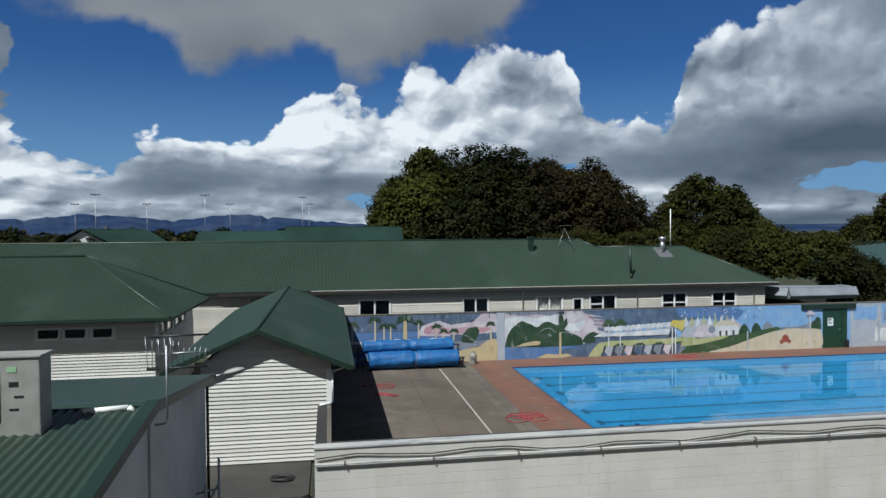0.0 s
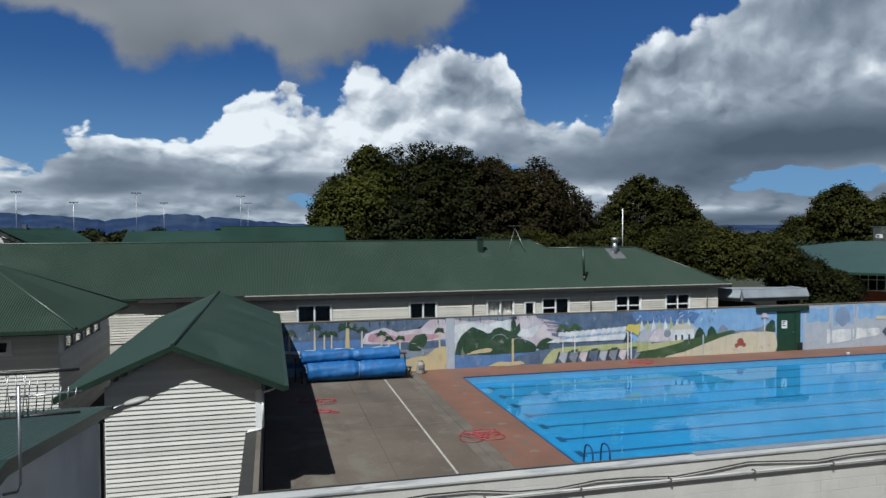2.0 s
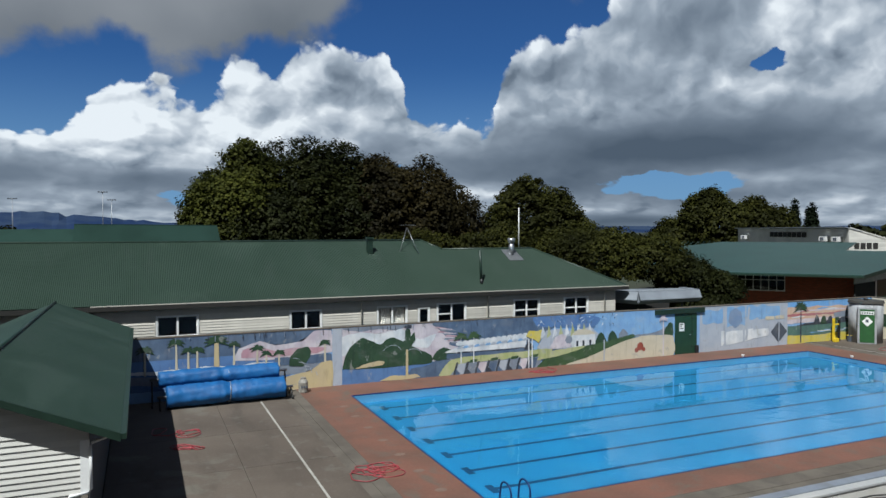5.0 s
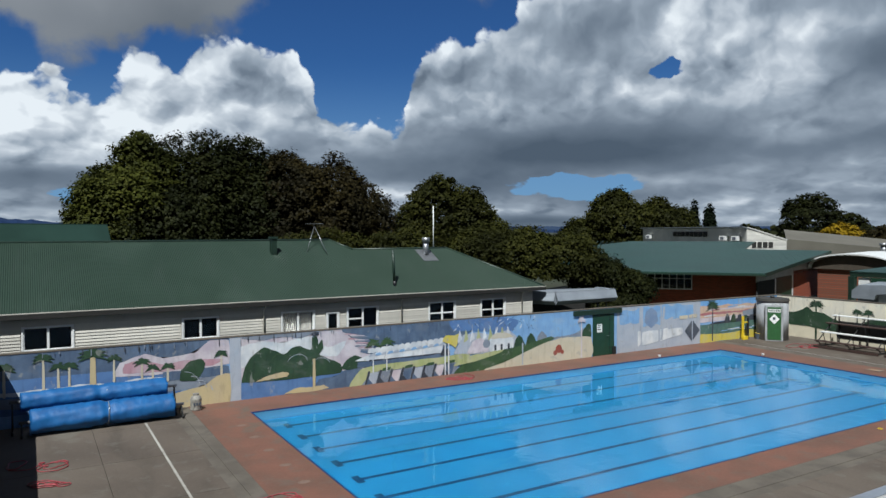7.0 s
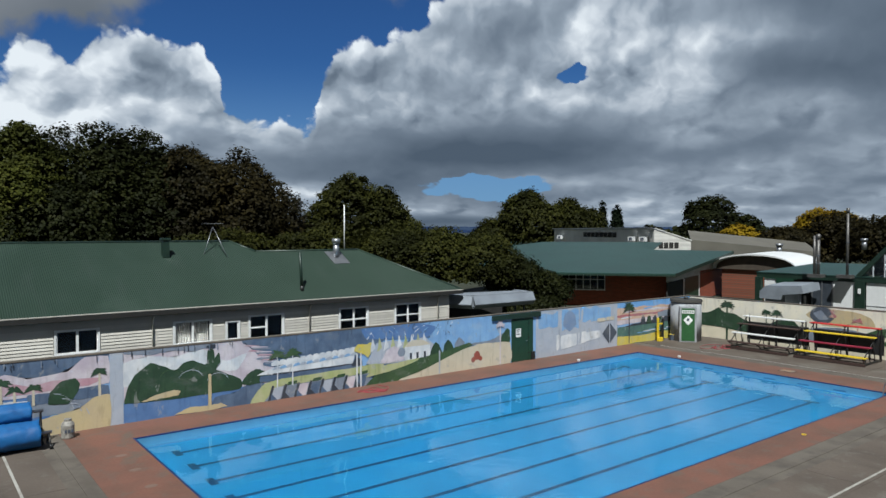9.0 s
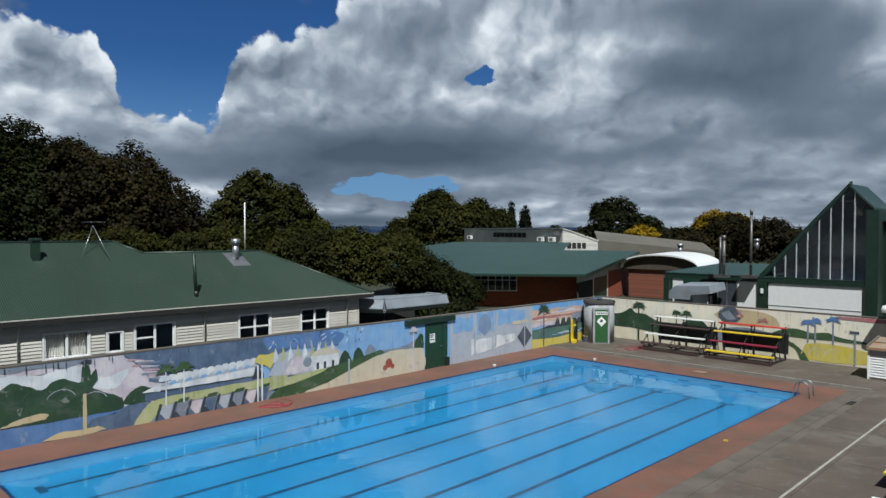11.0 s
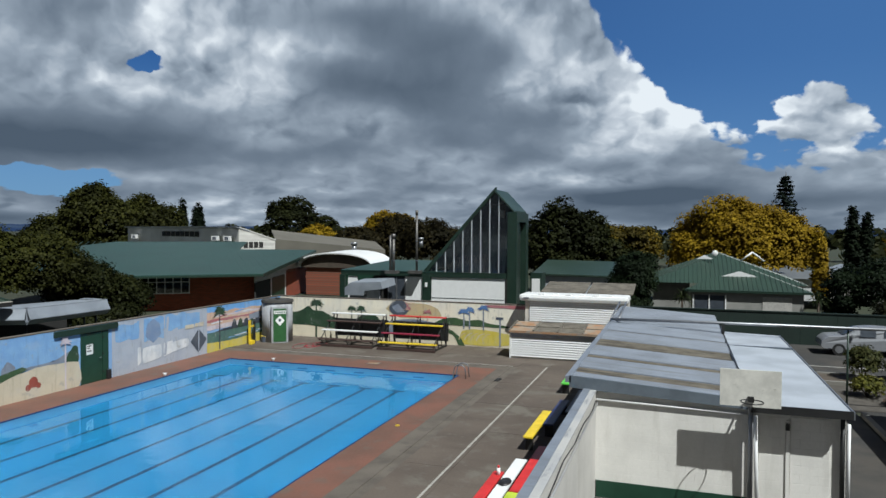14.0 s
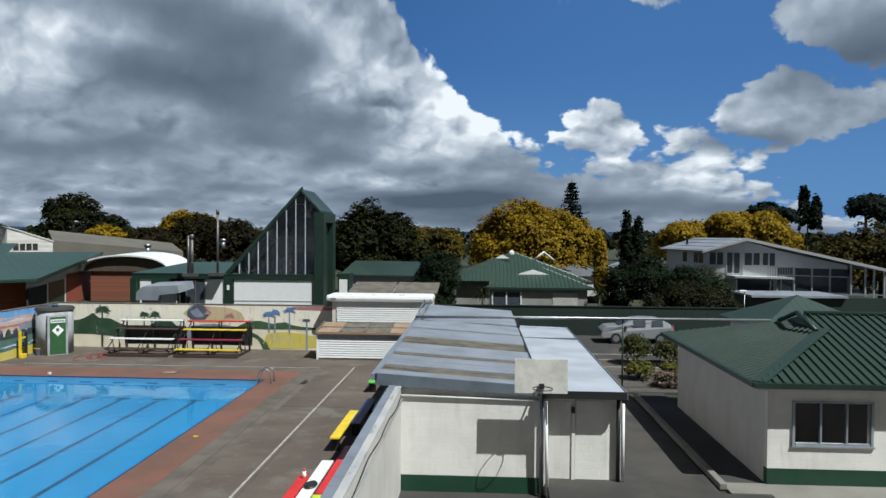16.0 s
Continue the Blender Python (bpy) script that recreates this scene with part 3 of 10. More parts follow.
def paved_surfaces():
    deck = thing("pool_deck", (12, -8, 0), "worn grey-brown concrete pool deck with joints and stains", "deck", kind="structure")
    bm = bmesh.new()
    # concrete bays with open joints between them
    ys = [-18.9, -15.4, -13.95]
    xs = [-8.4, -4.6, -1.0, 2.6, 6.2, 9.8, 13.4, 17.0, 20.6, 24.2, 28.4, 32.8]
    bays = [(xs[i], ys[j], xs[i + 1], ys[j + 1]) for i in range(len(xs) - 1) for j in range(2)]
    left = [-13.95, -10.4, -6.9, -3.4, 0.0, 2.0]
    for j in range(5):
        bays += [(-8.4, left[j], -5.0, left[j + 1]), (-5.0, left[j], -2.45, left[j + 1])]
    right = [-13.95, -9.5, -5.0, -0.5, 2.0]
    for j in range(4):
        bays += [(27.85, right[j], 32.8, right[j + 1])]
    for x0, y0, x1, y1 in bays:
        part("concrete_bay", cube(x0 + 0.006, y0 + 0.006, -0.12, x1 - 0.006, y1 - 0.006, 0.0 + random.uniform(-0.003, 0.003)), DECK, deck)
    # channel strip round the terracotta surround
    for b in ((-2.45, -13.95, -0.12, -2.15, 2.0, -0.012), (-2.15, -13.95, -0.12, 27.85, -13.65, -0.012), (27.55, -13.65, -0.12, 27.85, 2.0, -0.012),
              (-2.15, -13.65, -0.12, -1.78, 2.0, 0.002), (-1.78, -13.65, -0.12, 27.55, -13.1, 0.002), (27.0, -13.1, -0.12, 27.55, 2.0, 0.002)):
        part("drain_channel", cube(*b), KERB, deck, "pale worn concrete drain channel")
    for x0, y0, x1, y1 in ((-1.78, -13.1, 27.0, PY - 0.05), (-1.78, 0.05, 27.0, 2.0), (-1.78, PY - 0.05, -0.05, 0.05), (PX + 0.05, PY - 0.05, 27.0, 0.05)):
        part("terracotta_strip", cube(x0, y0, -0.12, x1, y1, 0.006), BROWN, deck, "faded terracotta painted strip")
    for b in ((-8.4, -18.9, -0.13, 32.8, -13.1, -0.125), (-8.4, -13.1, -0.13, -1.78, 2.0, -0.125), (27.0, -13.1, -0.13, 32.8, 2.0, -0.125)):
        part("joint_bed", cube(*b), BLACK, deck)
    for name, b in (("line_marking", (-3.44, -17.2, 0.004, -3.375, 0.45, 0.008)), ("line_marking", (-1.2, -15.295, 0.004, 28.15, -15.23, 0.008)),
                    ("line_marking", (27.80, -13.70, 0.004, 27.88, 0.6, 0.008))):
        part(name, cube(*b), LINE_WHITE, deck, "worn white painted line")
    # pale worn patches where the starting blocks stood
    for k in range(7):
        bm = bmesh.new()
        bmesh.ops.create_circle(bm, cap_ends=True, radius=0.15, segments=14, matrix=Matrix.Translation((-0.75, -1.5 - 1.5 * k, 0.0105)) @ Matrix.Diagonal((1.1, 0.8, 1, 1)))
        part("worn_patch", bm, WORN_PATCH, deck, "pale worn patch in the paint")
    return deck


def pool():
    p = thing("swimming_pool", (12.5, -5.9, 0), "rectangular school pool painted bright blue, full of still water", "swimming pool", kind="structure")
    floor_z = -0.66
    shell = bmesh.new()
    box(shell, -0.3, PY - 0.3, floor_z - 0.2, PX + 0.3, 0.3, floor_z)
    part("pool_floor", shell, POOL_BLUE, p)
    part("pool_wall", ring(bmesh.new(), -0.3, PY - 0.3, PX + 0.3, 0.3, 0, PY, PX, 0, floor_z, -0.03), POOL_LIP, p)
    part("pool_coping", ring(bmesh.new(), -0.05, PY - 0.05, PX + 0.05, 0.05, 0.0, PY, PX, 0.0, -0.03, 0.008), NAVY, p, "navy painted nosing round the pool")
    for k in range(7):
        y = -1.08 - 1.487 * k
        line = cube(1.05, y - 0.08, floor_z, 22.45, y + 0.08, floor_z + 0.004)
        box(line, 0.83, y - 0.28, floor_z, 1.05, y + 0.30, floor_z + 0.004)
        box(line, 22.45, y - 0.28, floor_z, 22.67, y + 0.30, floor_z + 0.004)
        part("lane_line", line, LANE_BLUE, p, "navy painted lane line on the pool floor")
        part("wall_target", cube(PX - 0.004, y - 0.25, -0.46, PX, y + 0.25, -0.24), TARGET_BLUE, p)
    nx, ny = 50, 24
    verts = [(0.0 + PX * i / nx, PY * j / ny, WATER_Z) for i in range(nx + 1) for j in range(ny + 1)]
    faces = [(i * (ny + 1) + j, i * (ny + 1) + j + 1, (i + 1) * (ny + 1) + j + 1, (i + 1) * (ny + 1) + j) for i in range(nx) for j in range(ny)]
    w = from_arrays("pool_water", verts, faces, WATER)
    w.visible_shadow = False
    tagged(w, "clear still blue pool water reflecting the clouds", "water", kind="structure")
    return p


ground_sheet()
paved_surfaces()
pool()


def yard_paving():
    court = thing("court_paving", (3, -25, 0), "dark stained asphalt court outside the pool wall", "paving", kind="structure")
    part("asphalt", cube(-9.0, -27.1, -0.05, 24.0, -19.1, 0.0), ASPHALT, court)
    part("asphalt", cube(-40, -60, -0.05, 13.0, -27.1, -0.004), ASPHALT, court)
    part("asphalt", cube(-40, -27.1, -0.05, -9.0, 5.6, -0.003), ASPHALT, court)
    part("asphalt", cube(24.0, -33.0, -0.05, 44.0, -14.0, -0.006), ASPHALT, court)
    part("path_slab", cube(13.0, -34, -0.05, 13.75, -27.35, 0.012), PATH_CONCRETE, court)
    part("path_slab", cube(11.9, -34, -0.05, 13.0, -28.3, 0.012), PATH_CONCRETE, court)
    part("asphalt", cube(13.75, -28.5, -0.05, 24.0, -27.35, -0.001), ASPHALT, court)
    lane = thing("garden_edging_kerb", (18, -27.2, 0), "low pale concrete kerb beside the court", "kerb", kind="structure")
    for i in range(8):
        part("kerb_stone", cube(13.3 + i * 1.25, -27.35, -0.02, 13.3 + i * 1.25 + 1.24, -27.17, 0.13, bevel=0.015), PATH_CONCRETE, lane)
    back = thing("back_lawn", (0, 30, 0), "worn grass behind the pool wall", "lawn", kind="structure")
    part("grass_strip", cube(-40, 2.3, -0.05, 33, 5.6, 0.0), GRASS, back)


yard_paving()

# ------------------------------------------------------------ walls round the pool
MURAL_Y = 2.0
END_X = 32.8


def coping_run(bm, *b):
    return box(bm, *b, bevel=0.012)


def pool_walls():
    n = thing("wall_north", (12, MURAL_Y, 0), "long concrete block wall painted with a seaside mural", "wall", kind="structure")
    wall_with_holes(n, -8.35, END_X, MURAL_Y, MURAL_Y + 0.19, -0.1, 2.38, [(17.74, 19.20, -0.1, 2.12)], MURAL_BASE, "blockwork")
    part("coping", cube(-8.35, MURAL_Y - 0.02, 2.38, END_X, MURAL_Y + 0.21, 2.43, bevel=0.01), KERB, n, "weathered grey coping")
    e = thing("wall_east", (END_X, -6, 0), "concrete block end wall painted with hills and palms", "wall", kind="structure")
    part("blockwork", cube(END_X, -13.3, -0.1, END_X + 0.19, MURAL_Y + 0.19, 2.38), MURAL_SAND, e)
    part("coping", cube(END_X - 0.02, -13.3, 2.38, END_X + 0.21, MURAL_Y + 0.21, 2.43, bevel=0.01), KERB, e)
    s = thing("wall_south", (2, -19, 0), "white painted concrete block wall with a pipe along it", "wall", kind="structure")
    part("blockwork", cube(-8.73, -19.25, -0.05, 12.61, -19.06, 2.56), WHITE_BLOCK_X, s)
    part("coping", cube(-8.75, -19.27, 2.56, 12.61, -19.03, 2.60, bevel=0.008), WORN_WHITE, s, "worn white painted coping")
    part("pipe", bar([(-8.73, -19.30, 2.30), (12.5, -19.30, 2.30)], 0.020), WORN_WHITE, s, "white painted pipe along the wall")
    cable = [(-8.7 + 0.7 * i, -19.285, 2.40 + 0.045 * math.sin(i * 1.7) + 0.03 * math.sin(i * 0.6)) for i in range(31)]
    part("cable", bar(cable, 0.012, 6), DARK_WALL, s, "dark slack cable")
    for i in range(8):
        x = -8.2 + 1.6 * i
        part("pipe_clip", cube(x - 0.012, -19.332, 2.27, x + 0.012, -19.25, 2.335), KERB, s)
    part("ledge", cube(-8.45, -19.028, 2.40, -1.2, -18.90, 2.575), BLACK, s, "dark bitumen strip along the wall")
    part("ledge_edge", cube(-8.45, -18.90, 2.40, -1.2, -18.85, 2.57, bevel=0.008), KERB, s, "thin pale concrete edge")
    part("ledge", cube(-1.2, -19.13, 2.602, 12.5, -18.96, 2.62, bevel=0.004), ZINC, s, "grey worn flashing along the wall")
    part("ledge_face", cube(-1.2, -19.028, 2.40, 12.5, -18.965, 2.60), ZINC, s)
    w = thing("wall_west", (-8.4, -15, 0), "low dark wall beside the changing shed", "wall", kind="structure")
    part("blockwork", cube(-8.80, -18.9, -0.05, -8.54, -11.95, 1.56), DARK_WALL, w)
    part("coping", cube(-8.54, -18.9, -0.05, -8.43, -11.95, 1.575, bevel=0.01), KERB, w, "pale concrete edge strip")


# even near-black tone of the low west wall, also on the cable
DARK_WALL = surface("near_black_wall", (0.03, 0.029, 0.028), 0.8)
MURAL_BASE = blockwork("mural_sky_blue", (0.23, 0.41, 0.68))
MURAL_SAND = blockwork("mural_sand", (0.72, 0.65, 0.50), axis="Y")
pool_walls()

# ------------------------------------------------------------ long weatherboard house
EAVE_Y, EAVE_Z, S = 5.52, 3.336, 0.52


def slope_len(run):
    return run * math.sqrt(1 + S * S)


def long_house():
    h = thing("long_house", (0, 10, 0), "long single-storey cream weatherboard school building with a green iron roof", "building")
    up = Vector((0, 1, S))
    k1, k2 = 4.88, 3.93
    x_end, x_r2, x_r1, x_left = 17.5, 13.57, 6.95, -46.0
    # front: one plane, hip at the end, step down from the high ridge to the low one
    roof_face("roof_front", (x_left, EAVE_Y, EAVE_Z), (1, 0, 0), up,
              [(0, slope_len(k1)), (x_r1 - x_left, slope_len(k1)), (x_r1 - x_left + k1 - k2, slope_len(k2)), (x_r2 - x_left, slope_len(k2)), (x_end - x_left, 0.0)], h, GREEN_IRON)
    back = EAVE_Y + 2 * k1
    roof_face("roof_back", (x_left, back, EAVE_Z), (1, 0, 0), (0, -1, S), [(0, slope_len(k1)), (x_r1 - x_left, slope_len(k1)), (x_r1 + k1 - x_left, 0)], h, GREEN_IRON, pitch=0.152, steps=4)
    # the low end block
    roof_face("roof_end", (x_end, EAVE_Y, EAVE_Z), (0, 1, 0), (-1, 0, S), [(0, 0), (k2, slope_len(k2)), (2 * k2, 0)], h, GREEN_IRON)
    roof_face("roof_end_back", (x_r1, EAVE_Y + 2 * k2, EAVE_Z), (1, 0, 0), (0, -1, S), [(0, slope_len(k2)), (x_r2 - x_r1, slope_len(k2)), (x_end - x_r1, 0)], h, GREEN_IRON)
    roof_face("roof_step", (x_r1 + k1, EAVE_Y, EAVE_Z), (0, 1, 0), (-1, 0, S), [(0, 0), (k1, slope_len(k1)), (2 * k1, 0)], h, GREEN_IRON)
    rz1, rz2 = EAVE_Z + S * k1 + 0.02, EAVE_Z + S * k2 + 0.02
    for a, b in (((x_left, EAVE_Y + k1, rz1), (x_r1, EAVE_Y + k1, rz1)), ((x_r1 + k1 - k2, EAVE_Y + k2, rz2), (x_r2, EAVE_Y + k2, rz2)),
                 ((x_r2, EAVE_Y + k2, rz2), (x_end, EAVE_Y, EAVE_Z + 0.02)), ((x_r1, EAVE_Y + k1, rz1), (x_r1 + k1 - k2, EAVE_Y + k2, rz2))):
        part("ridge_cap", bar([a, b], 0.055, 8), GREEN_IRON, h)
    part("gutter", cube(-14.2, EAVE_Y - 0.07, EAVE_Z - 0.21, x_end + 0.05, EAVE_Y + 0.03, EAVE_Z - 0.022), DARK_EAVE, h, "dark gutter")
    part("gutter_lip", cube(-9.4, EAVE_Y - 0.075, EAVE_Z - 0.022, x_end + 0.05, EAVE_Y + 0.03, EAVE_Z + 0.012), CREAM_BOARD, h, "cream painted gutter lip")
    part("gutter", cube(x_left, EAVE_Y - 0.10, EAVE_Z - 0.09, -14.2, EAVE_Y + 0.03, EAVE_Z + 0.015), GREEN_TRIM, h)
    # this soffit is coloured dark to put in the shade under the eave
    part("soffit", cube(x_left, EAVE_Y + 0.03, EAVE_Z - 0.12, x_end - 0.05, 5.78, EAVE_Z - 0.10), DARK_EAVE, h)
    part("soffit", cube(16.9, 5.78, EAVE_Z - 0.12, x_end - 0.05, 13.4, EAVE_Z - 0.10), WHITE_PAINT, h)
    yw = 5.78
    # window openings: left, right, sill, head, sashes, curtain, transoms
    rows = HOUSE_WINDOWS
    holes = [(a, b, c, d) for a, b, c, d, *_ in rows]
    wall_with_holes(h, x_left, 16.85, yw, yw + 0.12, 0.0, EAVE_Z - 0.12, holes, CREAM_BOARD)
    part("wall", cube(16.73, yw + 0.12, 0.0, 16.85, 13.0, EAVE_Z - 0.12), CREAM_BOARD, h)
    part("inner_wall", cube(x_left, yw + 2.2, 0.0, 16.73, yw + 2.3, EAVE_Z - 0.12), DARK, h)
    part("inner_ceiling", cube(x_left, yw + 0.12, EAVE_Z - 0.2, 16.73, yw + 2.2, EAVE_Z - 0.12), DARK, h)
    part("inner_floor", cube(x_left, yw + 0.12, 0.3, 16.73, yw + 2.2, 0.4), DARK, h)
    margin = [(a - 0.09, b + 0.09, c - 0.08, d + 0.08) for a, b, c, d in holes]
    weatherboards(h, -16.0, 16.85, yw, 1.26, EAVE_Z - 0.12, CREAM_BOARD, margin, 0.12)
    for a, b, c, d, sashes, curtain, rail in rows:
        casement(h, a, b, c, d, yw - 0.02, sashes, curtain, rail=rail, bar_w=0.042)
    for x in (-12.6, 2.12, 8.85, 16.1):
        pipe = bar([(x, EAVE_Y - 0.03, EAVE_Z - 0.08), (x, EAVE_Y - 0.03, EAVE_Z - 0.2), (x, yw - 0.08, EAVE_Z - 0.42), (x, yw - 0.08, 0.1)], 0.038, 8)
        part("downpipe", pipe, CREAM_BOARD, h)
    return h


DARK_EAVE = surface("dark_gutter_and_eave_shade", (0.022, 0.021, 0.019), 0.6)
HOUSE_WINDOWS = [
    (-6.88, -5.26, 1.91, 2.77, 2, False, ()), (-1.23, 0.16, 1.91, 2.75, 2, False, ()),
    (2.94, 4.39, 1.86, 2.75, 2, True, ()), (5.06, 5.57, 1.86, 2.59, 1, False, ()), (6.06, 7.57, 1.76, 2.77, 2, False, (0,)),
    (10.41, 11.89, 1.71, 2.79, 2, False, (0, 1)), (13.51, 14.98, 1.71, 2.79, 2, False, (0, 1)),
]
long_house()


def roof_fittings():
    """Things that stand on the long roof."""
    def on(x, y):
        return EAVE_Z + S * (y - EAVE_Y)
    v = thing("roof_vent", (3.62, 9.2, on(0, 9.2)), "green box vent standing on the iron roof", "roof vent")
    part("vent_body", cube(3.48, 9.05, on(0, 9.0) - 0.1, 3.76, 9.35, 5.98, bevel=0.01), GREEN_TRIM, v)
    part("vent_cap", cube(3.43, 9.0, 5.98, 3.81, 9.4, 6.08, bevel=0.015), GREEN_TRIM, v)
    f = thing("roof_flue", (11.9, 8.8, on(0, 8.8)), "galvanised round flue with a cowl on a sheet flashing", "flue")
    part("flashing", prism(bmesh.new(), [(11.5, 8.2, on(0, 8.2) + 0.03), (12.4, 8.2, on(0, 8.2) + 0.03), (12.4, 9.3, on(0, 9.3) + 0.03), (11.5, 9.3, on(0, 9.3) + 0.03)], (0, 0, 0.01)), STEEL, f)
    part("flue_pipe", bar([(11.95, 8.85, on(0, 8.8)), (11.95, 8.85, 5.75)], 0.15, 18), STEEL, f)
    part("cowl", bar([(11.95, 8.85, 5.75), (11.95, 8.85, 6.0)], 0.21, 18), STEEL, f)
    m = thing("roof_mast", (13.03, 9.9, 5.2), "thin white aerial mast beside the flue", "mast")
    part("pole", bar([(13.03, 9.9, 5.1), (13.03, 9.9, 7.77)], 0.03, 8), WHITE_PAINT, m)
    s = thing("vent_pipe", (8.6, 6.2, on(0, 6.2)), "tall dark green pipe standing up from the roof", "vent pipe")
    part("pipe", bar([(8.72, 6.2, on(0, 6.2)), (8.62, 6.2, 5.42)], 0.07, 10), GREEN_TRIM, s)
    part("pipe_boot", bar([(8.72, 6.2, on(0, 6.2) - 0.05), (8.71, 6.2, on(0, 6.2) + 0.22)], 0.085, 10), BLACK, s)
    a = thing("tv_aerial", (6.1, 9.9, 5.6), "old television aerial on a splayed tripod", "aerial")
    top = Vector((5.95, 9.8, 6.75))
    for foot in ((5.35, 9.3, 5.3), (6.35, 9.0, 5.15), (5.9, 10.4, 5.85)):
        part("tripod_leg", bar([foot, tuple(top - Vector((0, 0, 0.15)))], 0.016, 6), STEEL, a)
    part("boom", bar([(5.6, 9.8, 6.72), (6.3, 9.75, 6.74)], 0.012, 6), STEEL, a)
    for k in range(6):
        x = 5.62 + 0.13 * k
        part("element", bar([(x, 9.3, 6.73), (x, 10.3, 6.73)], 0.008, 5), STEEL, a)


roof_fittings()

# ------------------------------------------------------------ changing shed with a gable


def gable_shed():
    s = thing("changing_shed", (-10.4, -5, 0), "white weatherboard shed with a green iron gable roof", "shed")
    x0, x1, xr = -12.93, -7.87, -10.40
    yf, yb = -12.31, 3.0
    ze, zr = 2.72, 3.80
    yw, wx0, wx1 = -11.9, -11.95, -8.42
    run = xr - x0
    up_l, up_r = Vector((xr - x0, 0, zr - ze)), Vector((xr - x1, 0, zr - ze))
    # plain steel sheets laid along the slope
    roof_face("roof_slope", (x0, yf, ze), (0, 1, 0), up_l, [(0, up_l.length), (yb - yf, up_l.length)], s, GREEN_IRON, pitch=0.076, depth=0.010)
    roof_face("roof_slope", (x1, yf, ze), (0, 1, 0), up_r, [(0, up_r.length), (yb - yf, up_r.length)], s, GREEN_IRON, pitch=0.076, depth=0.010)
    part("ridge_cap", bar([(xr, yf, zr + 0.015), (xr, yb, zr + 0.015)], 0.045, 8), GREEN_TRIM, s)
    for xa, name in ((x0, "bargeboard"), (x1, "bargeboard")):
        part(name, prism(bmesh.new(), [(xa, yf - 0.02, ze - 0.14), (xr, yf - 0.02, zr - 0.12), (xr, yf - 0.02, zr + 0.012), (xa, yf - 0.02, ze + 0.005)], (0, 0.025, 0)), GREEN_TRIM, s)
        part("soffit", prism(bmesh.new(), [(xa, yf, ze - 0.05), (xr, yf, zr - 0.05), (xr, yf, zr - 0.03), (xa, yf, ze - 0.03)], (0, yb - yf, 0)), GREEN_TRIM, s)
    part("gutter", cube(x1 - 0.01, yf, ze - 0.10, x1 + 0.10, yb, ze + 0.0), GREEN_TRIM, s)

    def under(z):
        if z < 2.82:
            return (wx0, wx1)
        k = max(0.0, (3.70 - z) / (3.70 - 2.82))
        return (xr - (xr - wx0) * k, xr + (wx1 - xr) * k)
    # the boards stop short where the pool wall and its pipe come in
    gap = [(-8.77, -8.3, 0.0, 1.56)]
    weatherboards(s, wx0, wx1, yw, 0.03, 3.66, WHITE_BOARD, gap, 0.112, under)
    front = prism(bmesh.new(), [(wx0, yw, 0.0), (wx1, yw, 0.0), (wx1, yw, 2.80), (xr, yw, 3.70), (wx0, yw, 2.80)], (0, 0.1, 0))
    part("gable_wall", front, WHITE_BOARD, s)
    # the east side's shade is put into its board colour
    part("side_wall", cube(wx1 - 0.1, yw + 0.1, 0.0, wx1, yb - 0.4, 2.78), SHADE_BOARD, s, "side wall coloured dark for its shade")
    part("side_wall", cube(wx0, yw + 0.1, 0.0, wx0 + 0.1, yb - 0.4, 2.78), WHITE_BOARD, s)
    part("corner_board", cube(wx1 - 0.14, yw - 0.050, 1.60, wx1 + 0.02, yw - 0.035, 2.58), WHITE_PAINT, s)
    dp = bar([(x1 + 0.04, yf + 0.5, ze - 0.06), (wx1 + 0.05, yw + 0.02, 2.50), (wx1 + 0.03, yw - 0.06, 2.42), (wx1 + 0.03, yw - 0.06, 1.66), (wx1 - 0.01, yw - 0.07, 1.60), (wx1 - 0.31, yw - 0.07, 1.58), (wx1 - 0.34, yw - 0.07, 1.52)], 0.030, 8)
    part("downpipe", dp, WHITE_PAINT, s, "white painted downpipe with a kink")
    for k in range(4):
        part("foundation_pile", cube(-11.8 + 0.95 * k, yw + 0.05, -0.05, -11.6 + 0.95 * k, yw + 0.2, 0.05), BLACK, s)
    return s


SHADE_BOARD = surface("shade_coloured_board", (0.045, 0.042, 0.040), 0.8)
gable_shed()


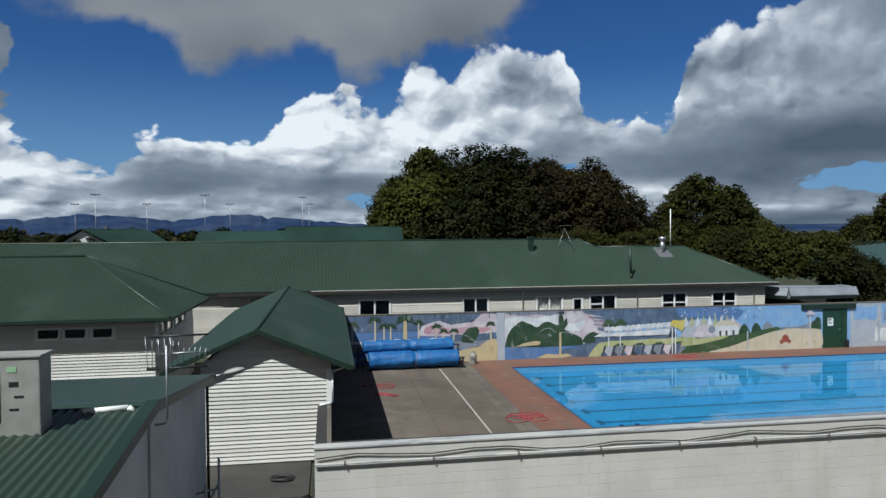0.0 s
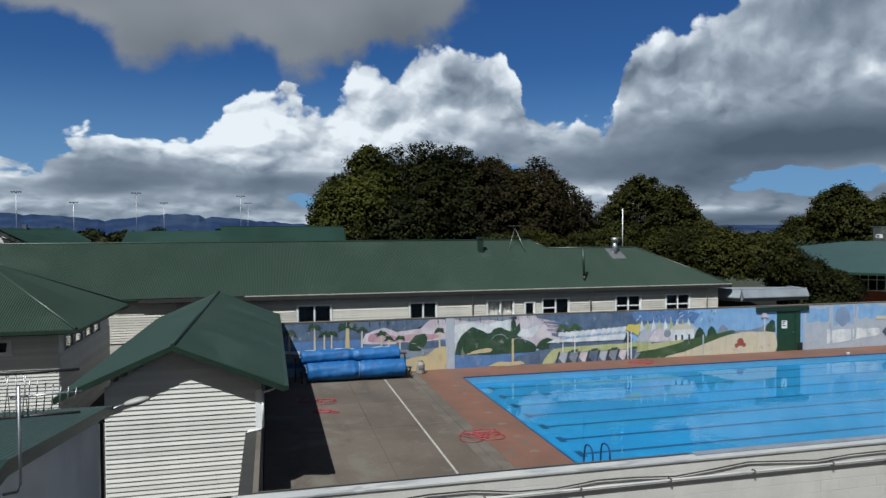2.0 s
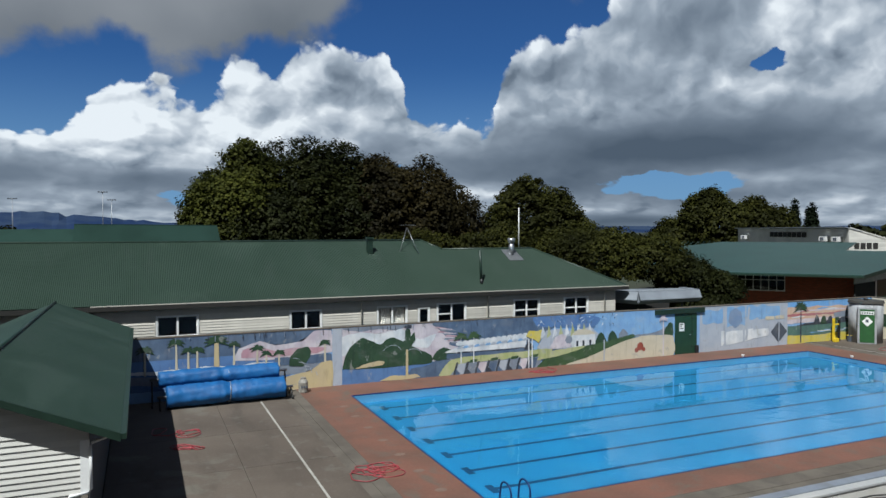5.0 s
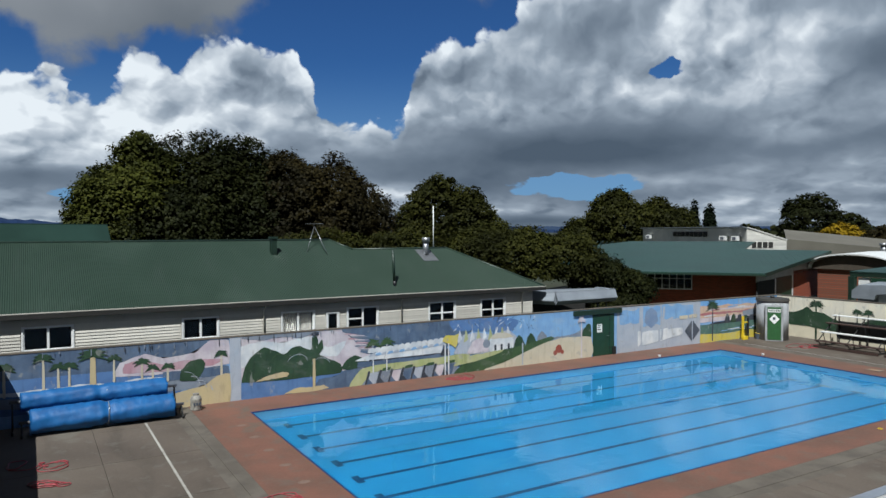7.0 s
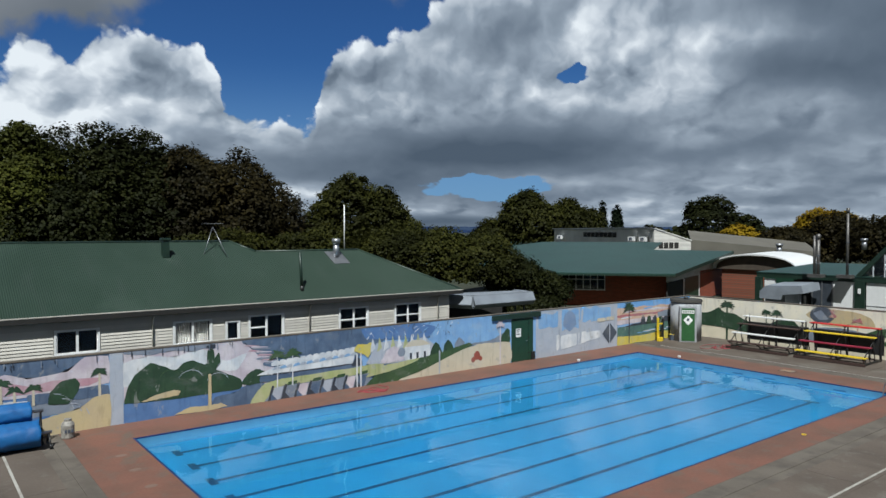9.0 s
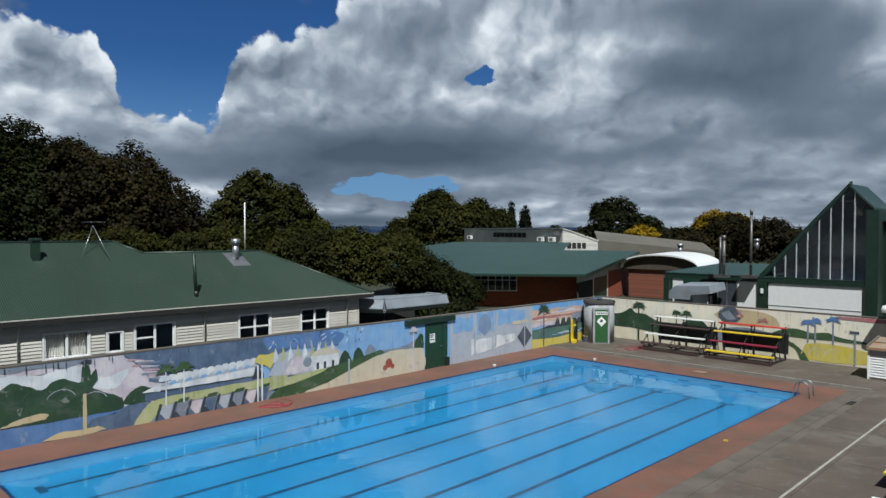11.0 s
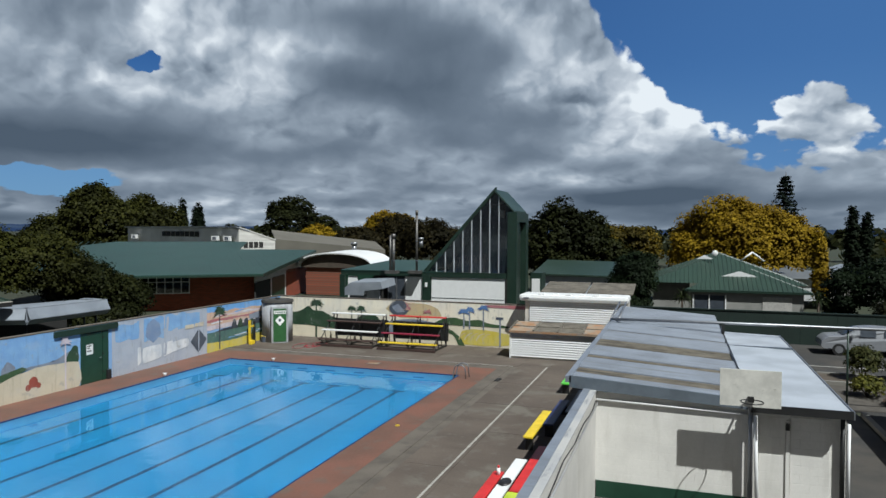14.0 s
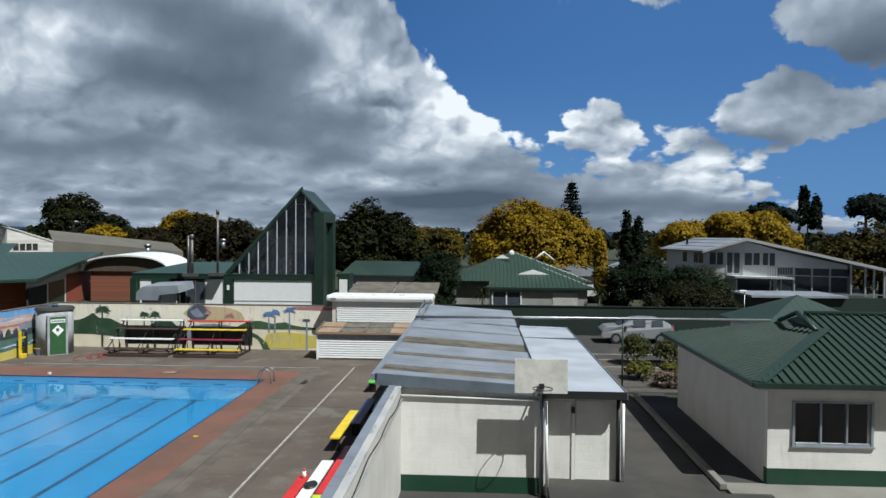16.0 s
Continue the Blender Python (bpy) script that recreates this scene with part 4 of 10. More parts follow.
def hip_wing():
    """The hip-roofed wing west of the shed."""
    w = thing("west_wing", (-20, 0, 0), "white weatherboard wing with a green hipped iron roof and awning windows", "building")
    xe, ys, yn, z = -14.1, -5.55, 2.6, 3.40
    k = (yn - ys) / 2
    s = (5.50 - z) / k
    L = k * math.sqrt(1 + s * s)
    xl = -40.0
    roof_face("roof_south", (xl, ys, z), (1, 0, 0), (0, 1, s), [(0, L), (xe - k - xl, L), (xe - xl, 0)], w, GREEN_IRON)
    roof_face("roof_north", (xl, yn, z), (1, 0, 0), (0, -1, s), [(0, L), (xe - k - xl, L), (xe - xl, 0)], w, GREEN_IRON, pitch=0.152, steps=4)
    roof_face("roof_hip", (xe, ys, z), (0, 1, 0), (-1, 0, s), [(0, 0), (k, L), (2 * k, 0)], w, GREEN_IRON)
    top = (xe - k, ys + k, 5.52)
    for a, b in ((top, (xl, ys + k, 5.52)), (top, (xe, ys, z + 0.02)), (top, (xe, yn, z + 0.02))):
        part("ridge_cap", bar([a, b], 0.055, 8), GREEN_IRON, w)
    part("gutter", cube(xl, ys - 0.10, z - 0.1, xe + 0.08, ys + 0.02, z + 0.01), GREEN_TRIM, w)
    part("gutter", cube(xe - 0.02, ys, z - 0.1, xe + 0.09, yn, z + 0.01), GREEN_TRIM, w)
    part("soffit", cube(xl, ys + 0.02, z - 0.14, xe - 0.02, yn, z - 0.11), GREEN_TRIM, w)
    yw, xw = -5.0, -14.75
    rows = [(-18.75, -17.95), (-17.85, -17.05), (-16.9, -16.15), (-21.0, -20.2)]
    holes = [(a, b, 2.66, 3.05) for a, b in rows]
    wall_with_holes(w, xl, xw, yw, yw + 0.12, 0, z - 0.14, holes, WHITE_BOARD)
    weatherboards(w, -24.0, xw, yw, 0.1, z - 0.14, WHITE_BOARD, [(a - 0.06, b + 0.06, 2.56, 3.12) for a, b in rows], 0.112)
    side_rows = [(-4.35, -3.35), (-3.15, -2.15), (-1.7, -0.7), (-0.5, 0.5)]
    at = yw + 0.12
    for a, b in side_rows:
        part("east_wall", cube(xw - 0.12, at, 0, xw, a, z - 0.14), WHITE_BOARD, w)
        part("east_wall", cube(xw - 0.12, a, 0, xw, b, 2.62), WHITE_BOARD, w)
        part("east_wall", cube(xw - 0.12, a, 3.08, xw, b, z - 0.14), WHITE_BOARD, w)
        side = part("window", cube(xw - 0.06, a - 0.05, 2.58, xw + 0.04, b + 0.05, 2.62), ALLOY, w)
        jamb = bmesh.new()
        for y in (a, b - 0.05):
            box(jamb, xw - 0.05, y, 2.62, xw + 0.03, y + 0.05, 3.08)
        box(jamb, xw - 0.05, a + 0.05, 3.04, xw + 0.03, b - 0.05, 3.08)
        part("window_frame", jamb, ALLOY, side)
        part("pane", cube(xw - 0.02, a + 0.05, 2.62, xw - 0.012, b - 0.05, 3.04), GLASS, side).visible_shadow = False
        at = b
    part("east_wall", cube(xw - 0.12, at, 0, xw, yn - 0.5, z - 0.14), WHITE_BOARD, w)
    for k in range(22):
        part("weatherboard", prism(bmesh.new(), [(xw, yw, 0.12 + 0.112 * k), (xw + 0.04, yw, 0.12 + 0.112 * k), (xw + 0.01, yw, 0.238 + 0.112 * k), (xw, yw, 0.238 + 0.112 * k)], (0, yn - 0.5 - yw, 0)), WHITE_BOARD, w)
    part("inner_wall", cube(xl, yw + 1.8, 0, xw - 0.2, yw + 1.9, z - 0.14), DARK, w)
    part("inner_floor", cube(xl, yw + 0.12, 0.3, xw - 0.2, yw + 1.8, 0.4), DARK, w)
    for a, b in rows:
        win = casement(w, a, b, 2.66, 3.05, yw - 0.02, 1, bar_w=0.04)
        # awning sash pushed open at the foot
        sash = bmesh.new()
        for q in ((a, b, 0.0, 0.04), (a, b, 0.36, 0.40), (a, a + 0.04, 0.04, 0.36), (b - 0.04, b, 0.04, 0.36)):
            box(sash, q[0], -0.015, -q[3], q[1], 0.015, -q[2])
        bmesh.ops.rotate(sash, verts=sash.verts, cent=(0, 0, 0), matrix=Matrix.Rotation(radians(-24), 3, "X"))
        bmesh.ops.translate(sash, verts=sash.verts, vec=(0, yw - 0.06, 3.05))
        part("open_sash", sash, WHITE_PAINT, win, "white sash pushed open")
    return w


hip_wing()


def near_annex():
    """The low building under the camera's start, with the outdoor unit on its roof."""
    a = thing("grey_annex", (-13, -21, 0), "low grey rendered annex with a shallow green corrugated roof", "building")
    xv, yr, zr = -10.89, -21.35, 4.0
    yf, zf = -16.4, 3.42
    yn, zn = -28.5, 3.18
    xl = -26.0
    upn = Vector((0, yf - yr, zf - zr))
    roof_face("roof_far", (xl, yf, zf), (1, 0, 0), -upn, [(0, upn.length), (xv - xl, upn.length)], a, GREEN_IRON, pitch=0.076, depth=0.012)
    upm = Vector((0, yr - yn, zr - zn))
    roof_face("roof_near", (xl, yn, zn), (1, 0, 0), upm, [(0, upm.length), (xv - xl, upm.length)], a, GREEN_IRON, pitch=0.13, depth=0.034, steps=10)
    part("ridge_flashing", prism(bmesh.new(), [(xl, yr - 0.16, zr + 0.012), (xl, yr, zr + 0.035), (xl, yr + 0.16, zr + 0.02), (xl, yr, zr + 0.02)], (xv - xl, 0, 0)), GREEN_IRON, a)
    part("bargeboard", prism(bmesh.new(), [(xv, yf, zf - 0.13), (xv, yf, zf + 0.02), (xv, yr, zr + 0.045), (xv, yn, zn + 0.045), (xv, yn, zn - 0.10), (xv, yr, zr - 0.12)], (0.03, 0, 0)), GREEN_TRIM, a)
    part("barge_cap", prism(bmesh.new(), [(xv - 0.13, yr, zr + 0.045), (xv + 0.04, yr, zr + 0.045), (xv + 0.04, yn, zn + 0.045), (xv - 0.13, yn, zn + 0.045)], (0, 0, 0.012)), GREEN_TRIM, a)
    part("east_wall", prism(bmesh.new(), [(xv - 0.12, yf - 0.35, 0), (xv - 0.12, yf - 0.35, zf - 0.06), (xv - 0.12, yr, zr - 0.1), (xv - 0.12, yn + 0.3, zn - 0.06), (xv - 0.12, yn + 0.3, 0)], (-0.15, 0, 0)), GREY_RENDER, a)
    part("north_wall", cube(xl, yf - 0.5, 0, xv - 0.27, yf - 0.35, zf - 0.06), GREY_RENDER, a)
    part("conduit", bar([(xv - 0.10, -21.35, 3.75), (xv - 0.10, -21.35, 0.2)], 0.018, 8), GREY_RENDER, a)
    part("conduit", bar([(xv - 0.10, -16.62, 3.2), (xv - 0.10, -16.62, 0.0)], 0.03, 8), BLACK, a)


near_annex()


def outdoor_unit():
    u = thing("heat_pump_unit", (-12.6, -21.9, 3.85), "pale grey outdoor heat pump unit standing on the iron roof", "heat pump")
    x1, y0 = -12.04, -22.35
    z0 = 3.90
    part("plinth", cube(-13.2, y0 - 0.08, z0 - 0.12, x1 + 0.06, y0 + 0.45, z0 - 0.02, bevel=0.01), STEEL, u, "grey metal support tray")
    part("casing", cube(-13.15, y0, z0 - 0.02, x1, y0 + 0.38, z0 + 0.98, bevel=0.02), SHELL, u)
    g = bmesh.new()
    for k in range(9):
        r = 0.06 + 0.03 * k
        pts = [(-12.82 + r * math.cos(q), y0 - 0.012, z0 + 0.50 + r * math.sin(q)) for q in [2 * math.pi * i / 24 for i in range(25)]]
        tube(g, pts, 0.005, 5, caps=False)
    for q in range(8):
        w = math.pi * q / 4
        tube(g, [(-12.82, y0 - 0.012, z0 + 0.50), (-12.82 + 0.3 * math.cos(w), y0 - 0.012, z0 + 0.5 + 0.3 * math.sin(w))], 0.005, 5)
    part("fan_grille", g, BLACK, u, "dark round fan grille")
    part("fan_recess", cube(-13.13, y0 - 0.006, z0 + 0.17, -12.50, y0 - 0.002, z0 + 0.83), BLACK, u)
    part("top_panel", cube(-13.17, y0 - 0.02, z0 + 0.98, x1 + 0.02, y0 + 0.40, z0 + 1.01, bevel=0.008), SHELL, u)
    for zz, hh, m, xx in ((0.80, 0.07, LIME_LABEL, -12.42), (0.62, 0.06, BLACK, -12.40), (0.48, 0.025, BLACK, -12.34), (0.32, 0.025, BLACK, -12.40)):
        part("label", cube(xx, y0 - 0.006, z0 + zz, xx + 0.11, y0 - 0.001, z0 + zz + hh), m, u)
    return u


SHELL = surface("heat_pump_shell_paint", (0.31, 0.305, 0.285), 0.5)
LIME_LABEL = surface("green_energy_label", (0.30, 0.50, 0.30), 0.5)
outdoor_unit()

# ------------------------------------------------------------ low changing rooms east of the court


def changing_rooms():
    c = thing("changing_rooms", (20, -21.5, 0), "low white block changing rooms under a flat weathered metal roof", "building")
    zl, zr_ = 2.86, 2.60
    x0, x1 = 12.52, 29.5
    yl, ym, yr = -18.66, -22.65, -24.65
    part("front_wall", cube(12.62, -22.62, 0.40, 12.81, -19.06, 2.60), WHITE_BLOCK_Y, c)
    part("base_course", cube(12.60, -22.64, -0.02, 12.81, -19.27, 0.40), DOOR_GREEN, c, "dark green painted base band")
    part("corner_pier", cube(12.56, -22.78, -0.02, 12.82, -22.62, 2.55), GREY_RENDER, c)
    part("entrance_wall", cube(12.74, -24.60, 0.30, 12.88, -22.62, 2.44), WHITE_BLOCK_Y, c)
    part("entrance_ramp", prism(bmesh.new(), [(8.6, -25.3, -0.02), (12.88, -25.3, -0.02), (12.88, -25.3, 0.35), (12.5, -25.3, 0.35)], (0, 2.5, 0)), ASPHALT, c, "sloping dark concrete ramp")
    part("side_wall", cube(12.88, -24.60, -0.02, 24.1, -24.46, 2.42), WHITE_BLOCK_X, c)
    part("side_wall", cube(24.1, -22.62, -0.02, 29.3, -22.48, 2.42), WHITE_BLOCK_X, c)
    part("inner_wall", cube(12.81, -19.1, -0.02, 29.3, -18.95, 2.6), WHITE_BLOCK_X, c)
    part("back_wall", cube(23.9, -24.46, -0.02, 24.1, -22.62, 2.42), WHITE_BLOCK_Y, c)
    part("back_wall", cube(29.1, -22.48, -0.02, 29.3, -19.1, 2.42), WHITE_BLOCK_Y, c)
    part("door", cube(12.71, -24.28, 0.36, 12.74, -23.50, 2.28), WHITE_BLOCK_Y, c, "flush off-white door")
    part("door", cube(12.725, -23.40, 0.36, 12.74, -22.86, 2.25), WHITE_BLOCK_Y, c, "flush off-white panel")
    part("door_post", cube(12.69, -23.49, 0.34, 12.745, -23.41, 2.2), WHITE_BLOCK_Y, c)
    part("lamp", cube(12.65, -23.48, 1.98, 12.74, -23.40, 2.14, bevel=0.01), BLACK, c)
    # metal roof: trays of zinc with lichened strips between
    def z_at(y):
        return zl + (zr_ - zl) * (y - yl) / (ym - yl)
    stripes = [(0, 0.75, 0), (0.75, 1.5, 1), (1.5, 3.0, 0), (3.0, 3.5, 1), (3.5, 5.2, 0), (5.2, 6.6, 1), (6.6, 8.6, 0), (8.6, 8.9, 1), (8.9, 11.4, 0), (11.4, 11.7, 1), (11.7, 17.05, 0)]
    for a, b, worn in stripes:
        bm = bmesh.new()
        drop = 0.03 if worn else 0.0
        prism(bm, [(x0 + a, yl, zl - drop), (x0 + b, yl, zl - drop), (x0 + b, ym, zr_ - drop), (x0 + a, ym, zr_ - drop)], (0, 0, -0.05))
        n = int((b - a) / 0.19)
        for i in range(n):
            u = x0 + a + 0.1 + 0.19 * i
            prism(bm, [(u, yl, zl - drop), (u + 0.05, yl, zl - drop), (u + 0.035, yl, zl - drop + 0.035), (u + 0.015, yl, zl - drop + 0.035)], (0, ym - yl, zr_ - zl))
        part("roof_sheet", bm, LICHEN if worn else ZINC, c, "lichened corrugated strip" if worn else "")
    part("front_fascia", prism(bmesh.new(), [(x0 - 0.03, yl + 0.04, zl - 0.24), (x0 - 0.03, yl + 0.04, zl + 0.05), (x0 - 0.03, ym, zr_ + 0.05), (x0 - 0.03, ym, zr_ - 0.18)], (0.06, 0, 0)), SLATE, c, "slate-grey painted fascia")
    part("pool_side_gutter", prism(bmesh.new(), [(x0 - 0.03, yl, zl - 0.12), (x0 - 0.03, yl + 0.14, zl - 0.12), (x0 - 0.03, yl + 0.14, zl + 0.03), (x0 - 0.03, yl, zl + 0.03)], (x1 - x0, 0, 0)), ZINC, c)
    part("valley_flashing", cube(x0, ym - 0.06, zr_ - 0.12, 26.0, ym + 0.02, zr_ + 0.02), BLACK, c)
    part("lower_roof", prism(bmesh.new(), [(12.3, ym - 0.06, 2.56), (24.2, ym - 0.06, 2.56), (24.2, yr, 2.50), (12.3, yr, 2.50)], (0, 0, 0.05)), PALE_ROOF, c, "pale painted flat roof sheet")
    part("lower_fascia", cube(12.27, yr, 2.42, 12.31, ym, 2.60), BLACK, c)
    part("lower_fascia", cube(12.3, yr - 0.03, 2.42, 24.2, yr, 2.58), STEEL, c)
    part("roof_joint", cube(20.8, yr, 2.555, 20.9, ym - 0.06, 2.615), SLATE, c)
    part("skirt_pipe", bar([(12.58, -19.15, 2.36), (12.58, -22.6, 2.30)], 0.03), WHITE_PAINT, c)
    part("downpipe", bar([(12.64, -24.52, 2.42), (12.64, -24.52, 0.34)], 0.05), BLACK, c)
    part("downpipe", bar([(12.60, -24.63, 2.25), (12.60, -24.63, 0.34)], 0.035), WHITE_PAINT, c)


SLATE = surface("slate_grey_paint", (0.12, 0.145, 0.17), 0.5)
PALE_ROOF = surface("pale_roof_paint", (0.42, 0.45, 0.49), 0.5, grain=(0.8, 6))
changing_rooms()


def basketball_hoop():
    h = thing("basketball_hoop", (12.35, -22.6, 0), "basketball hoop with a worn white board on a steel post", "basketball hoop")
    x = 11.86
    part("backboard", cube(x, -23.20, 2.63, x + 0.03, -21.98, 3.43, bevel=0.004), BOARD_WHITE, h, "worn white painted board")
    part("post", bar([(12.42, -22.66, 0.0), (12.42, -22.66, 2.55)], 0.055, 12), STEEL, h)
    part("brace", bar([(12.42, -22.66, 2.3), (x + 0.03, -22.5, 3.0)], 0.025, 8), STEEL, h)
    part("brace", bar([(12.8, -22.4, 2.5), (x + 0.03, -22.9, 3.1)], 0.025, 8), STEEL, h)
    part("drain_post", bar([(12.28, -22.80, 0.0), (12.28, -22.74, 2.35)], 0.04, 10), WHITE_PAINT, h)
    ring_pts = [(x - 0.27 + 0.225 * math.cos(q), -22.6 + 0.225 * math.sin(q), 2.80) for q in [2 * math.pi * i / 28 for i in range(29)]]
    part("rim", bar(ring_pts, 0.012, 6), BLACK, h, "dark steel rim")
    part("bracket", cube(x - 0.06, -22.66, 2.74, x, -22.54, 2.86), BLACK, h)


BOARD_WHITE = surface("worn_board_paint", (0.66, 0.64, 0.58), 0.6, grain=(3, 7), spots=((0.35, 0.33, 0.28), 5.0, 0.62))
basketball_hoop()


def east_block():
    """White block building with a green tray roof, south-east of the court."""
    e = thing("classroom_block", (18, -33, 0), "white block building with a green ribbed hip roof", "building")
    xw, yw = 13.71, -28.47
    ze, xo, yo = 2.65, 13.30, -28.03
    s, xr, xf, yg, yend = 0.316, 17.4, 22.3, -31.0, -48.0
    k, a = xr - xo, yo - yg
    L = k * math.sqrt(1 + s * s)
    zr, zg = ze + s * k, ze + s * a
    # west slope, east slope and the cut-off north end
    roof_face("roof_west", (xo, yo, ze), (0, -1, 0), (1, 0, s), [(0, 0), (a, a * math.sqrt(1 + s * s)), (a + 0.02, L), (yo - yend, L)], e, GREEN_IRON, pitch=0.24, depth=0.055, kind="tray")
    up_e = Vector((xr - xf, 0, zr - ze))
    roof_face("roof_east", (xf, yo, ze), (0, -1, 0), up_e, [(0, 0), (a, up_e.length * 0.55), (a + 0.02, up_e.length), (yo - yend, up_e.length)], e, GREEN_IRON, pitch=0.24, depth=0.055, kind="tray")
    LN = math.hypot(a, zg - ze)
    roof_face("roof_north", (xo, yo, ze), (1, 0, 0), (0, yg - yo, zg - ze), [(0, 0), (a, LN), (18.6 - xo, LN), (xf - xo, 0)], e, GREEN_IRON, pitch=0.24, depth=0.05, kind="tray")
    part("gablet", prism(bmesh.new(), [(xo + a, yg, zg), (18.6, yg, zg), (xr, yg, zr)], (0, 0.03, 0)), GABLET, e, "grey-green gablet under the ridge")
    for p in ((xo + a - 0.1, yg + 0.22, zg + 0.02), (18.7, yg + 0.22, zg + 0.02)):
        part("gablet_barge", bar([p, (xr, yg + 0.22, zr + 0.06)], 0.07, 6), GREEN_TRIM, e)
    part("ridge_cap", bar([(xr, yg, zr + 0.03), (xr, yend, zr + 0.03)], 0.08, 8), GREEN_IRON, e)
    hip = bmesh.new()
    prism(hip, [(xo - 0.05, yo - 0.2, ze + 0.02), (xo + 0.2, yo + 0.05, ze + 0.02), (xo + a + 0.2, yg + 0.05, zg + 0.05), (xo + a - 0.05, yg - 0.2, zg + 0.05)], (0, 0, 0.03))
    part("hip_flashing", hip, GREEN_IRON, e)
    part("gutter", cube(xo - 0.1, yend, ze - 0.10, xo + 0.02, yo + 0.08, ze + 0.03), GREEN_TRIM, e)
    part("gutter", cube(xo + 0.02, yo - 0.02, ze - 0.10, xf, yo + 0.10, ze + 0.03), GREEN_TRIM, e)
    part("soffit", cube(xo + 0.02, yend, ze - 0.16, xw, yo - 0.02, ze - 0.12), WHITE_PAINT, e)
    part("soffit", cube(xw, yw, ze - 0.16, xf, yo - 0.02, ze - 0.12), WHITE_PAINT, e)
    part("north_wall", cube(xw + 0.19, yw - 0.19, 0.0, xf - 0.5, yw, ze - 0.16), WHITE_BLOCK_X, e)
    part("west_wall", cube(xw, -29.12, 0.42, xw + 0.19, yw, ze - 0.16), WHITE_BLOCK_Y, e)
    part("west_wall", cube(xw, -31.02, 0.42, xw + 0.19, -29.12, 1.03), WHITE_BLOCK_Y, e)
    part("west_wall", cube(xw, -31.02, 2.13, xw + 0.19, -29.12, ze - 0.16), WHITE_BLOCK_Y, e)
    part("west_wall", cube(xw, yend, 0.42, xw + 0.19, -31.02, ze - 0.16), WHITE_BLOCK_Y, e)
    part("base_course", cube(xw - 0.015, yend, -0.02, xw + 0.19, yw + 0.01, 0.42), DOOR_GREEN, e, "dark green painted base band")
    part("inner_wall", cube(xw + 2.0, -33, 0, xw + 2.1, yw - 0.3, ze - 0.2), DARK, e)
    part("inner_wall", cube(xw + 0.19, -31.6, 0, xw + 2.0, -31.5, ze - 0.2), DARK, e)
    part("ceiling", cube(xw + 0.19, yend, ze - 0.2, xf, yw - 0.19, ze - 0.17), DARK, e)
    # three-light aluminium window
    w = part("window", cube(xw - 0.06, -31.10, 0.98, xw + 0.1, -29.05, 1.03), ALLOY, e)
    fr = bmesh.new()
    for y0, y1 in ((-29.13, -29.07), (-29.79, -29.75), (-30.43, -30.39), (-31.06, -31.0)):
        box(fr, xw - 0.05, y0, 1.03, xw + 0.05, y1, 2.13)
    box(fr, xw - 0.05, -31.07, 2.11, xw + 0.05, -29.06, 2.15)
    box(fr, xw - 0.045, -30.98, 1.03, xw + 0.045, -29.16, 1.09)
    part("window_frame", fr, ALLOY, w)
    for y0, y1 in ((-29.74, -29.16), (-30.38, -29.80), (-30.98, -30.44)):
        pane = part("pane", cube(xw + 0.0, y0, 1.08, xw + 0.006, y1, 2.12), GLASS, w)
        pane.visible_shadow = False
    back = thing("back_classroom", (28, -35.5, 0), "green hip roof of a further classroom", "building")
    roof_face("roof_west", (25.5, -32.9, 2.45), (0, -1, 0), (1, 0, 0.47), [(0, 0), (2.6, 2.873), (5.2, 0)], back, BACK_TEAL, pitch=0.3, depth=0.006, kind="tray")
    roof_face("roof_north", (25.5, -32.9, 2.45), (1, 0, 0), (0, -1, 0.47), [(0, 0), (2.6, 2.873), (5.2, 0)], back, BACK_TEAL, pitch=0.3, depth=0.006, kind="tray")
    roof_face("roof_east", (30.7, -32.9, 2.45), (0, -1, 0), (-1, 0, 0.47), [(0, 0), (2.6, 2.873), (5.2, 0)], back, BACK_TEAL, pitch=0.3, depth=0.006, kind="tray")
    roof_face("roof_south", (25.5, -38.1, 2.45), (1, 0, 0), (0, 1, 0.47), [(0, 0), (2.6, 2.873), (5.2, 0)], back, BACK_TEAL, pitch=0.3, depth=0.006, kind="tray")
    part("wall", cube(25.9, -37.7, -0.05, 30.3, -33.3, 2.46), WHITE_BLOCK_Y, back)


BACK_TEAL = surface("dull_green_roofing", (0.018, 0.044, 0.034), 0.7, grain=(0.3, 5))
GABLET = surface("grey_green_gablet_board", (0.10, 0.14, 0.125), 0.6)
east_block()


def overhead_pipe():
    p = thing("overhead_pipe", (23.6, -26, 2.9), "long grey pipe spanning between the two roofs", "pipe")
    part("pipe", bar([(23.4, -18.6, 3.0), (23.5, -22.6, 3.02), (23.6, -32.5, 3.02)], 0.055, 10), STEEL, p)
    part("bracket", cube(23.40, -22.72, 2.58, 23.52, -22.62, 3.0), BLACK, p)
    part("stay", bar([(23.4, -18.6, 3.0), (29.0, -18.5, 3.15)], 0.04, 8), STEEL, p)
    part("stay", bar([(23.4, -18.9, 3.0), (29.0, -18.8, 3.15)], 0.04, 8), STEEL, p)
    part("post", bar([(23.6, -26.8, 0.0), (23.6, -26.8, 3.0)], 0.035, 8), GREEN_TRIM, p)


overhead_pipe()


# ------------------------------------------------------------ trees


